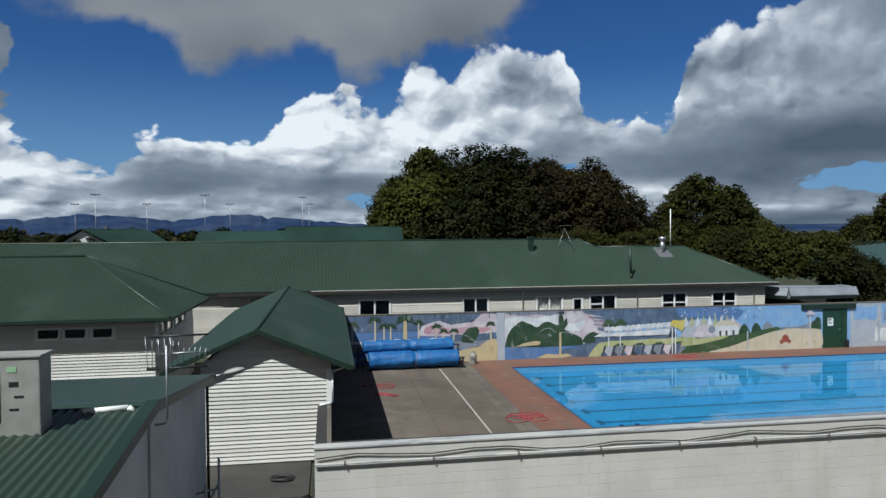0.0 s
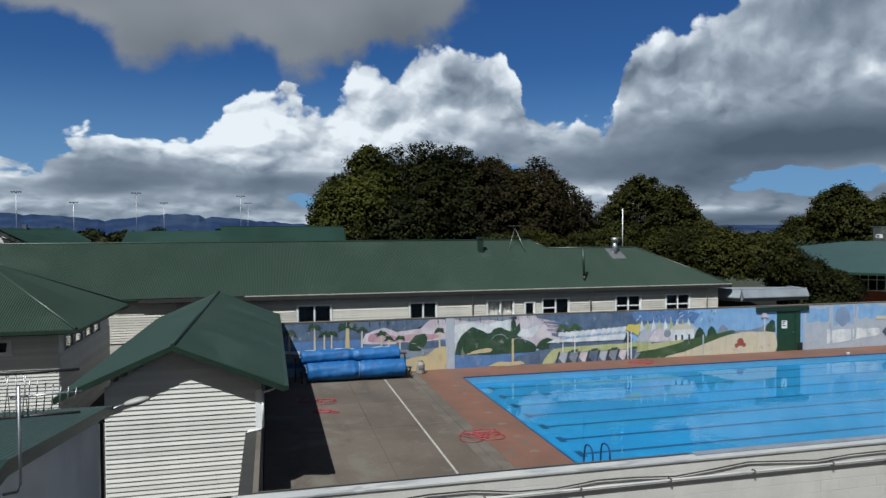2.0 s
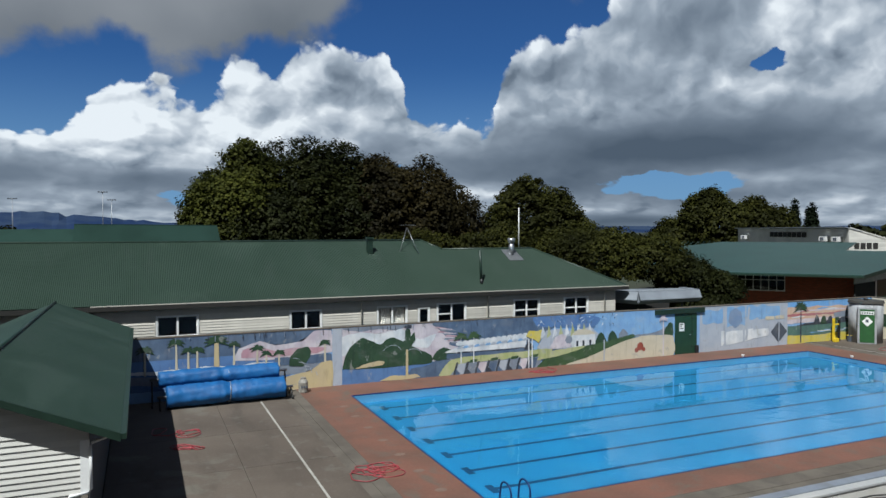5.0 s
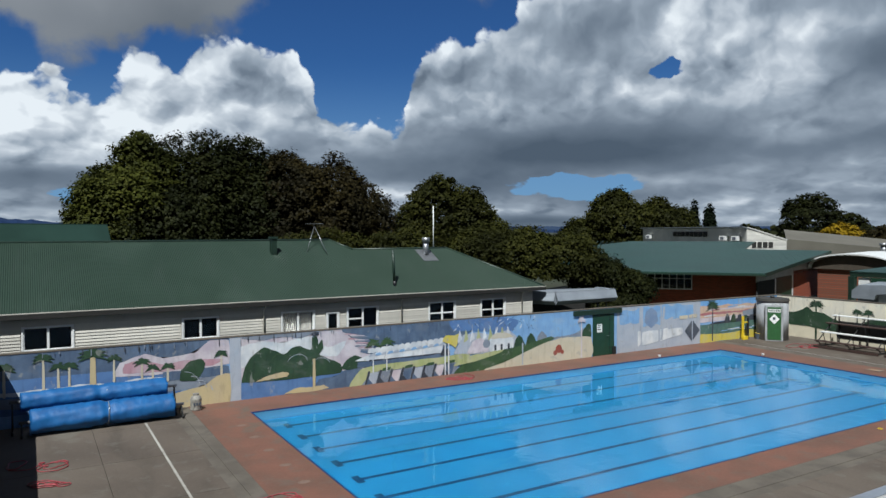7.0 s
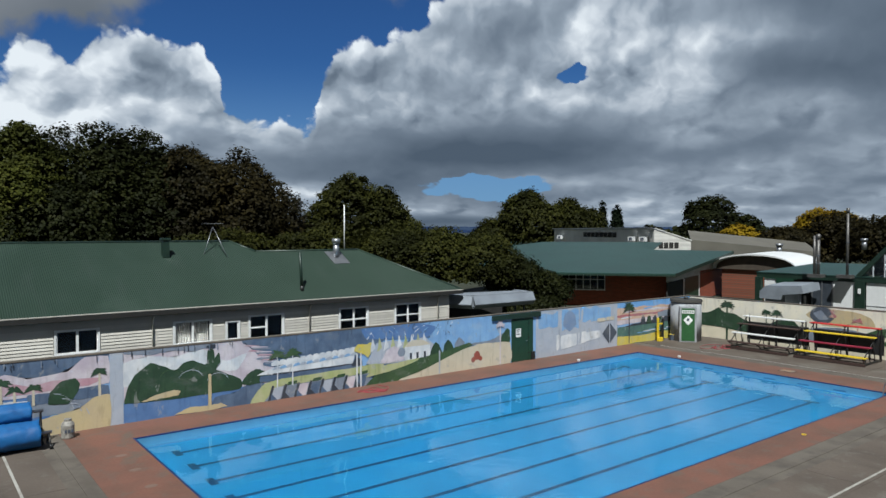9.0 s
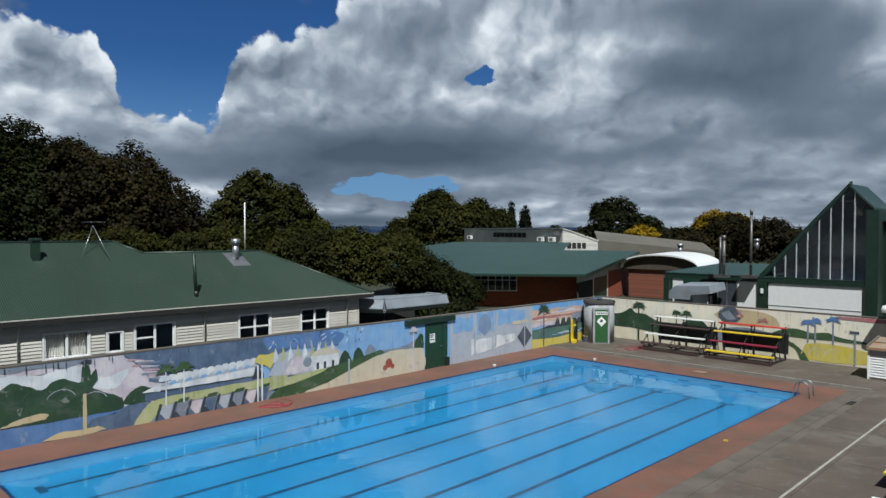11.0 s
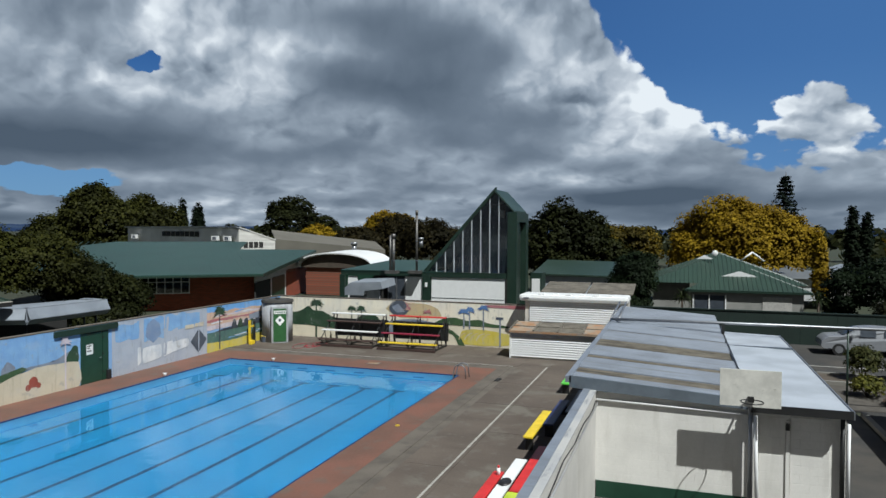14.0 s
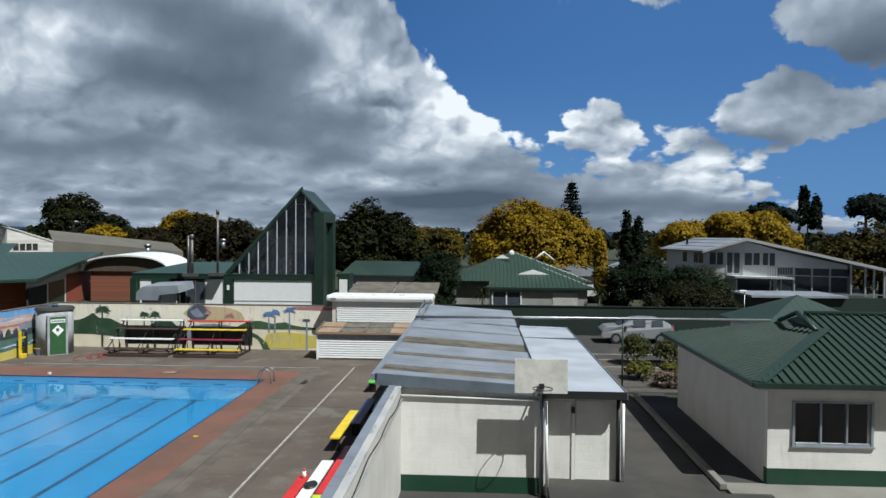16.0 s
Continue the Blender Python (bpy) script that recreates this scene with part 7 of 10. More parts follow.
def wall_door():
    d = thing("door_1", (18.44, MURAL_Y, 0), "dark green timber door with a white notice", "door", kind="structure")
    part("door_leaf", cube(17.79, MURAL_Y - 0.02, 0.02, 18.86, MURAL_Y + 0.04, 2.08, bevel=0.008), DOOR_GREEN, d)
    part("door_frame", cube(18.87, MURAL_Y - 0.03, 0.0, 19.19, MURAL_Y + 0.12, 2.10), DOOR_GREEN, d)
    part("door_frame", cube(17.74, MURAL_Y - 0.03, 0.0, 17.79, MURAL_Y + 0.12, 2.10), DOOR_GREEN, d)
    part("lintel", cube(16.44, MURAL_Y - 0.09, 2.12, 19.69, MURAL_Y - 0.005, 2.36, bevel=0.01), GREEN_TRIM, d, "dark green lintel board")
    n = part("notice", cube(18.02, MURAL_Y - 0.026, 1.20, 18.36, MURAL_Y - 0.021, 1.62), WHITE_PAINT, d, "white paper notice")
    for z, w in ((1.53, 0.2), (1.44, 0.14), (1.32, 0.22)):
        part("notice_bar", cube(18.06, MURAL_Y - 0.029, z, 18.06 + w, MURAL_Y - 0.027, z + 0.05), BLACK, n)
    part("handle", bar([(18.76, MURAL_Y - 0.03, 1.0), (18.76, MURAL_Y - 0.08, 1.0), (18.64, MURAL_Y - 0.08, 1.0)], 0.012, 8), STEEL, d)
    for z in (0.35, 1.1, 1.8):
        part("hinge", cube(18.84, MURAL_Y - 0.035, z, 18.96, MURAL_Y - 0.02, z + 0.06), BLACK, d)
    part("latch_box", cube(19.04, MURAL_Y - 0.12, 0.02, 19.26, MURAL_Y - 0.03, 0.42, bevel=0.01), BLACK, d)


wall_door()


def pump_kiosk():
    """Round-cornered concrete kiosk in the far corner."""
    k = thing("pump_kiosk", (30.9, 0.6, 0), "round grey concrete kiosk with a green door and warning diamond", "kiosk")
    cx, cy, r = 30.8, 0.95, 0.87
    bm = bmesh.new()
    bmesh.ops.create_cone(bm, cap_ends=True, segments=40, radius1=r, radius2=r, depth=2.28, matrix=Matrix.Translation((cx, cy, 1.14)))
    for f in bm.faces:
        f.smooth = abs(f.normal.z) < 0.5
    part("body", bm, TANK, k)
    bm = bmesh.new()
    bmesh.ops.create_cone(bm, cap_ends=True, segments=40, radius1=r + 0.06, radius2=r + 0.02, depth=0.14, matrix=Matrix.Translation((cx, cy, 2.33)))
    part("lid", bm, LID_DARK, k, "dark stained lid")
    part("vent_cap", bar([(cx, cy, 2.4), (cx, cy, 2.5)], 0.13, 14), BLACK, k)
    # the door is set in a flat front turned towards the pool
    turn = Matrix.Translation((cx, cy, 0)) @ Matrix.Rotation(radians(40.0), 4, "Z")

    def turned(bm):
        bmesh.ops.transform(bm, matrix=turn, verts=bm.verts)
        return bm
    part("door_surround", turned(cube(-r - 0.10, -0.47, 0.0, -r + 0.35, 0.47, 2.05, bevel=0.01)), TANK, k)
    door = part("door", turned(cube(-r - 0.125, -0.36, 0.08, -r - 0.09, 0.36, 1.95, bevel=0.006)), KIOSK_GREEN, k, "green painted door")
    part("sign_plate", turned(cube(-r - 0.135, -0.33, 1.66, -r - 0.127, 0.33, 1.84)), WHITE_PAINT, door)
    for j in range(5):
        part("sign_bar", turned(cube(-r - 0.139, -0.28 + 0.12 * j, 1.71, -r - 0.136, -0.20 + 0.12 * j, 1.79)), DOOR_GREEN, door)
    dm = turned(prism(bmesh.new(), [(-r - 0.135, 0, 0.98), (-r - 0.135, 0.27, 1.27), (-r - 0.135, 0, 1.56), (-r - 0.135, -0.27, 1.27)], (0.006, 0, 0)))
    part("warning_diamond", dm, WHITE_PAINT, door, "white warning diamond")
    part("diamond_mark", turned(cube(-r - 0.139, -0.06, 1.22, -r - 0.137, 0.08, 1.38)), P_DARK_GREY, door)


TANK = surface("stained_kiosk_concrete", (0.36, 0.37, 0.39), 0.85, second=(0.24, 0.245, 0.25), grain=(1.2, 8), fine=(14, 6), spots=((0.13, 0.13, 0.13), 1.4, 0.62))
weather(TANK, (4, 4, 0.8), 0.5, 0.68, (0.09, 0.088, 0.082), 0.5)
weather(TANK, (7, 7, 5), 0.55, 0.66, (0.40, 0.41, 0.42), 0.35, 17.0)
LID_DARK = surface("dark_stained_lid", (0.05, 0.047, 0.042), 0.85)
KIOSK_GREEN = surface("kiosk_door_green", (0.024, 0.105, 0.032), 0.5)
pump_kiosk()


def hose_stand():
    s = thing("hose_stand", (29.3, 1.5, 0), "yellow and black steel posts of a hose stand", "hose stand")
    part("post", cube(29.05, 1.62, 0, 29.15, 1.72, 1.35), YELLOW, s)
    part("post", cube(29.50, 1.62, 0, 29.60, 1.72, 1.25), BLACK, s)
    part("crosspiece", cube(29.15, 1.64, 0.95, 29.50, 1.70, 1.03), YELLOW, s)
    part("foot_box", cube(28.95, 1.45, 0.0, 29.30, 1.62, 0.22, bevel=0.02), YELLOW, s)
    b = thing("bucket", (30.0, 1.3, 0), "small dark bucket on the deck by the wall", "bucket")
    bm = bmesh.new()
    bmesh.ops.create_cone(bm, cap_ends=True, segments=18, radius1=0.15, radius2=0.19, depth=0.34, matrix=Matrix.Translation((30.05, 1.35, 0.17)))
    part("pail", bm, P_DARK_GREY, b)
    part("rim", bar([(30.05 + 0.19 * math.cos(q), 1.35 + 0.19 * math.sin(q), 0.34) for q in [2 * math.pi * i / 18 for i in range(19)]], 0.012, 6), YELLOW, b)


hose_stand()

# ------------------------------------------------------------ pool cover reels


def cover_roll(parent, y, z, r, x0, x1, seed):
    rng = random.Random(seed)
    n, m = 70, 44
    verts, faces = [], []
    ph = [rng.uniform(0, 6.28) for _ in range(6)]
    for i in range(n + 1):
        x = x0 + (x1 - x0) * i / n
        u = i / n
        pinch = 1.0 - 0.16 * math.exp(-((u - 0.52) / 0.03) ** 2) - 0.05 * math.exp(-((u - 0.12) / 0.05) ** 2)
        for j in range(m):
            q = 2 * math.pi * j / m
            rr = r * pinch * (1 + 0.035 * math.sin(3 * q + ph[0] + 3 * u) + 0.022 * math.sin(7 * q + ph[1] + 9 * u) + 0.02 * math.sin(19 * u + ph[2] + q) + 0.05 * noise.noise(Vector((u * 22, math.cos(q) * 1.2, math.sin(q) * 1.2 + seed))) + 0.03 * noise.noise(Vector((u * 60, math.cos(q) * 2.5, math.sin(q) * 2.5 + seed))))
            sag = 0.06 * max(0.0, -math.sin(q)) ** 2
            verts.append((x + 0.015 * math.sin(5 * q + ph[3]), y + rr * math.cos(q) * 1.08, z + rr * math.sin(q) * (1 - sag)))
    for i in range(n):
        for j in range(m):
            a, b = i * m + j, i * m + (j + 1) % m
            faces.append((a, b, b + m, a + m))
    faces += [tuple(range(m)), tuple(range(n * m, n * m + m))]
    ob = from_arrays("cover_roll", verts, faces, COVER_BLUE, parent)
    for f in ob.data.polygons:
        f.use_smooth = len(f.vertices) == 4
    return ob


def cover_reels():
    for label, y, z, r, x0, x1, seed in (("upper blue pool cover rolled on a steel reel", 1.28, 0.98, 0.30, -6.95, -2.62, 4), ("lower blue pool cover rolled on a steel reel", 0.78, 0.42, 0.40, -6.7, -2.48, 7)):
        c = thing("pool_cover_reel", (-4.6, y, 0), label, "pool cover", "pool cover reels")
        cover_roll(c, y, z, r, x0, x1, seed)
        part("reel_tube", bar([(x0 - 0.3, y, z), (x1 + 0.34, y, z)], 0.05, 12), STEEL, c)
        part("strap", bar([(-4.5 + 0.02 * math.sin(q), y + (r * 0.93 + 0.01) * 1.05 * math.cos(q), z + (r * 0.90 + 0.01) * math.sin(q)) for q in [2 * math.pi * i / 20 for i in range(21)]], 0.012, 5), ALLOY, c, "grey strap round the roll")
        for x in (x0 - 0.22, x1 + 0.26):
            part("stand_leg", bar([(x, y - 0.3, 0.05), (x, y, z), (x, y + 0.3, 0.05)], 0.028, 8), BLACK, c)
            part("wheel", bar([(x - 0.03, y - 0.32, 0.07), (x + 0.03, y - 0.32, 0.07)], 0.07, 12), BLACK, c)
            part("crossbar", bar([(x, y - 0.3, 0.09), (x, y + 0.3, 0.09)], 0.022, 8), BLACK, c)
    d = thing("chemical_drum", (-1.62, 1.35, 0), "dirty grey-white plastic drum beside the reels", "drum")
    bm = bmesh.new()
    prof = [(0.0, 0.0), (0.17, 0.0), (0.19, 0.04), (0.19, 0.42), (0.15, 0.5), (0.11, 0.53), (0.11, 0.60), (0.0, 0.60)]
    vs = [bm.verts.new((-1.62 + a, 1.35, b)) for a, b in prof]
    es = [bm.edges.new((vs[i], vs[i + 1])) for i in range(len(vs) - 1)]
    bmesh.ops.spin(bm, geom=vs + es, cent=(-1.62, 1.35, 0), axis=(0, 0, 1), angle=2 * math.pi, steps=20, use_duplicate=False)
    bmesh.ops.remove_doubles(bm, verts=bm.verts, dist=0.001)
    bmesh.ops.recalc_face_normals(bm, faces=bm.faces)
    part("body", bm, GRUBBY, d)
    for k in range(3):
        part("print_bar", cube(-1.74 + 0.09 * k, 1.150, 0.20, -1.68 + 0.09 * k, 1.165, 0.30), P_DARK_GREY, d)


GRUBBY = surface("grubby_plastic", (0.34, 0.32, 0.285), 0.6, second=(0.16, 0.145, 0.125), grain=(6, 7), fine=(30, 5))
cover_reels()

# ------------------------------------------------------------ ladders, hoses


def pool_ladder(name, x, y, metal, label):
    """Two hooped rails over the pool's edge, with treads under water."""
    l = thing(name, (x, y, 0), label, "pool ladder", "pool ladders")
    for off in (-0.25, 0.25):
        arc = [(x + off, y - 0.55, 0.0), (x + off, y - 0.52, 0.36)]
        arc += [(x + off, y - 0.27 - 0.25 * math.cos(q), 0.40 + 0.20 * math.sin(q)) for q in [math.pi * i / 8 for i in range(9)]]
        arc += [(x + off, y + 0.02, 0.2), (x + off, y + 0.06, -0.9)]
        part("rail", bar(arc, 0.024, 10), metal, l)
    for z in (-0.25, -0.5, -0.75):
        part("tread", cube(x - 0.24, y + 0.02, z, x + 0.24, y + 0.11, z + 0.03), STEEL, l)
    return l


pool_ladder("pool_ladder", 0.42, PY, NAVY, "navy painted hooped ladder at a pool corner")
pool_ladder("pool_ladder", 24.6, PY, STEEL, "chrome hooped ladder beside the grey channel")


def hose_coil(cx, cy, r, turns, seed, label, mat=None):
    rng = random.Random(seed)
    h = thing("hose_coil", (cx, cy, 0.01), label, "hose", "hoses on the deck")
    pts, n = [], turns * 24
    a, px, py = rng.uniform(0, 6.28), 0.0, 0.0
    for i in range(n):
        q = a + i * 2 * math.pi / 24
        k = 0.50 + 0.34 * math.sin(i * 0.131 + seed) + 0.22 * math.sin(i * 0.53)
        px += rng.uniform(-0.03, 0.03)
        py += rng.uniform(-0.03, 0.03)
        lx, ly = 0.85 * math.sin(i * 0.043 + seed), 0.45 * math.cos(i * 0.071 + seed)
        pts.append((cx + px + r * (k * math.cos(q) * 1.25 + lx), cy + py + r * (k * math.sin(q) * 0.9 + ly), 0.016 + 0.006 * (i % 3)))
    part("hose", bar(pts, 0.013, 5), mat or HOSE, h)


hose_coil(-1.65, -8.8, 0.52, 8, 3, "tangled thin red hose lying on the deck")
hose_coil(-6.75, -2.6, 0.5, 4, 5, "thin red hose half in the shed's shadow")
hose_coil(-6.5, -4.4, 0.36, 4, 6, "thin red hose bunched on the concrete")
hose_coil(9.2, 1.15, 0.42, 6, 8, "faded red hose beside the mural wall")
hose_coil(30.2, -1.6, 0.8, 5, 9, "faded red hose near the terrace seats")

# ------------------------------------------------------------ terrace seats and benches


def terrace(name, y0, y1, colours, label):
    """A stepped seat of four planks on a black steel frame, backing on to the end wall."""
    t = thing(name, (31.4, (y0 + y1) / 2, 0), label, "bleachers", "terrace seats")
    rows = ((30.15, 0.36), (30.60, 0.80), (31.15, 1.24), (31.75, 1.62))
    for (x, z), m in zip(rows, colours):
        part("seat_plank", cube(x - 0.16, y0, z, x + 0.16, y1, z + 0.05, bevel=0.006), m, t)
    for y in (y0 + 0.12, (y0 + y1) / 2, y1 - 0.12):
        part("frame_rail", cube(29.95, y - 0.03, 0.05, 32.2, y + 0.03, 0.12), BLACK, t)
        part("frame_post", cube(32.1, y - 0.03, 0.0, 32.16, y + 0.03, 1.66), BLACK, t)
        part("frame_strut", bar([(30.05, y, 0.30), (31.9, y, 1.60)], 0.028, 6), BLACK, t)
        for x, z in rows:
            part("seat_post", bar([(x + 0.25, y, 0.1), (x, y, z)], 0.024, 6), BLACK, t)
            part("seat_bracket", cube(x - 0.15, y - 0.03, z - 0.04, x + 0.2, y + 0.03, z), BLACK, t)
    part("toe_board", cube(29.9, y0, 0.02, 30.0, y1, 0.14), MAROON_BOARD, t)
    part("back_mesh", cube(32.16, y0, 0.3, 32.18, y1, 1.3), BLACK, t)
    return t


DEEP_RED = surface("deep_red_plank_paint", (0.26, 0.018, 0.05), 0.5)
MAROON_BOARD = surface("dark_brown_board", (0.055, 0.030, 0.024), 0.7)
terrace("terrace_seat", -5.45, -2.1, (MAROON_BOARD, WHITE_PAINT, MAROON_BOARD, WHITE_PAINT), "black steel terrace seat with white and brown planks")
terrace("terrace_seat", -9.05, -5.75, (YELLOW, DEEP_RED, YELLOW, RED), "black steel terrace seat with red and yellow planks")


def low_bench(x0, x1, y, mat, label, w=0.32):
    b = thing("bench", ((x0 + x1) / 2, y, 0), label, "bench", "benches along the south wall")
    part("seat", cube(x0, y - w / 2, 0.40, x1, y + w / 2, 0.45, bevel=0.006), mat, b)
    for x in (x0 + 0.25, x1 - 0.25):
        part("leg", cube(x - 0.04, y - w / 2 + 0.03, 0.0, x + 0.04, y + w / 2 - 0.03, 0.40), BLACK, b)
    part("rail", cube(x0 + 0.1, y - 0.03, 0.33, x1 - 0.1, y + 0.03, 0.40), BLACK, b)


low_bench(15.38, 18.52, -17.02, YELLOW, "low bench with a yellow plank", 0.28)
low_bench(16.9, 20.2, -17.33, BENCH_BLUE, "low bench with a navy plank", 0.32)
low_bench(18.6, 22.0, -17.72, SLATE, "low bench with a grey-green plank", 0.26)
low_bench(22.9, 25.6, -16.92, BENCH_GREEN, "low bench with a bright green plank")
low_bench(8.2, 12.27, -16.95, RED, "low bench with a red plank", 0.25)
low_bench(9.9, 13.38, -17.27, WHITE_PAINT, "low bench with a white plank", 0.30)
low_bench(11.08, 14.64, -17.60, RED, "low red bench beside the wall", 0.24)
low_bench(7.2, 11.02, -17.60, LIME, "low bench with a lime plank", 0.28)


def bench_clutter():
    c = thing("spray_can", (12.02, -17.0, 0.45), "small white can standing on the bench", "can")
    part("body", bar([(12.02, -17.0, 0.45), (12.02, -17.0, 0.62)], 0.045, 12), WHITE_PAINT, c)
    part("cap", bar([(12.02, -17.0, 0.62), (12.02, -17.0, 0.68)], 0.03, 10), RED, c)
    d = thing("black_cloth", (11.55, -17.27, 0.45), "crumpled black cloth on the bench", "cloth")
    bm = bmesh.new()
    bmesh.ops.create_uvsphere(bm, u_segments=14, v_segments=8, radius=0.2, matrix=Matrix.Translation((11.55, -17.27, 0.47)) @ Matrix.Diagonal((1.3, 0.8, 0.25, 1)))
    for v in bm.verts:
        v.co += Vector((0, 0, 0.03)) * noise.noise(v.co * 9)
    part("cloth", bm, BLACK, d)
    p = thing("floor_drain", (24.75, -13.77, 0), "dark drain grate set in the deck", "drain")
    part("grate", cube(24.45, -13.87, -0.005, 25.05, -13.67, 0.012), BLACK, p)


bench_clutter()


def filter_sheds():
    a = thing("filter_shed", (31, -16, 0), "low white louvred shed with a rusty iron lid", "shed")
    x0, x1, y0, y1 = 30.1, 31.9, -19.2, -13.0
    part("wall", cube(x0 + 0.03, y0, 0, x1, y1, 1.30), CREAM_BOARD, a)
    for k in range(8):
        z = 0.10 + 0.115 * k
        part("louvre", prism(bmesh.new(), [(x0 + 0.03, y0, z), (x0 - 0.02, y0, z + 0.01), (x0 + 0.02, y0, z + 0.105), (x0 + 0.03, y0, z + 0.105)], (0, y1 - y0 - 0.08, 0)), WHITE_PAINT, a)
    part("dark_band", cube(x0 + 0.0, y0, 1.06, x0 + 0.03, y1, 1.36), STEEL, a)
    part("corner_board", cube(x0 - 0.03, y1 - 0.08, 0, x0 + 0.03, y1, 1.36), WHITE_PAINT, a)
    for k in range(5):
        ya = y1 - 1.22 * k
        part("lid_sheet", prism(bmesh.new(), [(x0 - 0.12, ya - 0.02, 1.38), (x0 - 0.12, ya - 1.20, 1.38), (x1 + 0.05, ya - 1.20, 1.62), (x1 + 0.05, ya - 0.02, 1.62)], (0, 0, 0.03)), RUST if k in (0, 3) else LICHEN, a, "rusty iron sheet")
        part("lid_batten", prism(bmesh.new(), [(x0 - 0.12, ya - 0.05, 1.41), (x0 - 0.12, ya + 0.05, 1.41), (x1 + 0.05, ya + 0.05, 1.65), (x1 + 0.05, ya - 0.05, 1.65)], (0, 0, 0.05)), LICHEN, a)
    part("lid_batten", cube(x0 + 0.75, y0, 1.47, x0 + 0.85, y1, 1.55), LICHEN, a)
    part("lid_edge", cube(x0 - 0.15, y0, 1.30, x0 - 0.11, y1 + 0.02, 1.41), RUST, a)
    b = thing("chlorine_shed", (33, -16, 0), "white louvred shed with a rounded fibreglass hood", "shed")
    part("wall", cube(32.15, -18.6, 0, 34.4, -13.35, 2.72), CREAM_BOARD, b)
    for k in range(10):
        z = 1.55 + 0.115 * k
        part("louvre", prism(bmesh.new(), [(32.15, -18.6, z), (32.08, -18.6, z + 0.01), (32.13, -18.6, z + 0.10), (32.15, -18.6, z + 0.10)], (0, 5.0, 0)), WHITE_PAINT, b)
    hood = bmesh.new()
    box(hood, 31.9, -18.7, 2.72, 33.6, -13.05, 3.08, bevel=0.16)
    part("hood", hood, WHITE_PAINT, b, "white fibreglass hood")
    for k in range(6):
        part("hood_clip", cube(32.0 + 0.1 * (k % 2), -14.4 - 0.7 * k, 3.06, 32.4, -14.1 - 0.7 * k, 3.14, bevel=0.02), WHITE_PAINT, b)
    for y in (-13.9, -16.4):
        part("roof_panel", prism(bmesh.new(), [(33.6, y, 3.05), (33.6, y - 2.4, 3.05), (36.4, y - 2.4, 3.42), (36.4, y, 3.42)], (0, 0, 0.06)), LICHEN, b, "lichened roof panel")
    part("name_bar", cube(31.88, -13.6, 2.86, 31.9, -13.3, 2.92), P_DARK_GREY, b)


filter_sheds()


def annex_fittings():
    l = thing("flood_lamp", (-10.6, -16.5, 3.4), "grey street-type flood lamp on an arm over the shed", "lamp")
    part("arm", bar([(-11.0, -16.45, 3.33), (-10.62, -16.4, 3.45)], 0.02, 8), STEEL, l)
    bm = bmesh.new()
    bmesh.ops.create_uvsphere(bm, u_segments=18, v_segments=10, radius=0.5, matrix=Matrix.Translation((-10.47, -16.38, 3.47)) @ Matrix.Rotation(radians(-12), 4, "Y") @ Matrix.Diagonal((0.46, 0.20, 0.13, 1)))
    for f in bm.faces:
        f.smooth = True
    part("head", bm, SHELL, l, "oval pale grey lamp head")
    a = thing("roof_aerial", (-10.75, -21.75, 3.8), "television aerial with many thin elements on a bent mast", "aerial")
    x, y = -10.78, -21.4
    part("mast", bar([(x - 0.12, y, 3.70), (x + 0.02, y, 3.72), (x + 0.05, y, 3.80), (x + 0.05, y, 4.83)], 0.016, 8), STEEL, a)
    part("boom", bar([(x - 0.05, y + 0.05, 4.70), (x + 0.62, y + 0.15, 4.71)], 0.012, 6), STEEL, a)
    for k in range(7):
        xx = x + 0.1 + 0.075 * k
        part("element", bar([(xx, y + 0.1, 4.48 + 0.02 * k), (xx + 0.02, y + 0.12, 4.88 - 0.02 * k)], 0.006, 5), STEEL, a)
    for z in (4.50, 4.96):
        part("reflector_bar", bar([(x - 0.22, y, z), (x + 0.62, y + 0.05, z + 0.01)], 0.016, 6), BLACK, a)
    for k in range(7):
        xx = x - 0.2 + 0.055 * k
        part("reflector_rod", bar([(xx, y, 4.50), (xx + 0.04 * (k % 3) - 0.04, y + 0.02, 4.96)], 0.005, 5), STEEL, a)
    v = thing("roof_vent_pipe", (-11.5, -21.5, 3.95), "white plastic vent pipe lying along the roof", "pipe")
    part("pipe", bar([(-11.78, -21.62, 3.99), (-11.2, -21.60, 4.02)], 0.040, 12), WHITE_PAINT, v)
    part("elbow", bar([(-11.2, -21.60, 4.02), (-11.16, -21.60, 3.99), (-11.15, -21.60, 3.88)], 0.042, 12), WHITE_PAINT, v)
    r = thing("ramp_rail", (-10.4, -17.5, 0), "grey tubular handrail beside the annex", "handrail")
    part("post", bar([(-10.58, -17.9, 0), (-10.58, -17.9, 2.1)], 0.024, 10), STEEL, r)
    part("post", bar([(-10.83, -17.95, 0), (-10.83, -17.95, 1.6)], 0.022, 10), STEEL, r)
    part("rail", bar([(-10.58, -17.9, 1.60), (-10.72, -17.95, 1.36), (-10.88, -18.05, 1.0)], 0.024, 10), STEEL, r)
    part("rail", bar([(-10.6, -17.9, 1.50), (-11.35, -17.92, 1.36)], 0.020, 10), STEEL, r)
    s = thing("rubber_hose", (-9.7, -13.2, 0), "coil of black hose lying in the yard", "hose")
    part("coil", bar([(-9.7 + (0.14 + 0.004 * i) * math.cos(i * 0.5), -13.3 + (0.1 + 0.003 * i) * math.sin(i * 0.5), 0.03 + 0.012 * (i % 4)) for i in range(50)], 0.02, 6), BLACK, s)


annex_fittings()


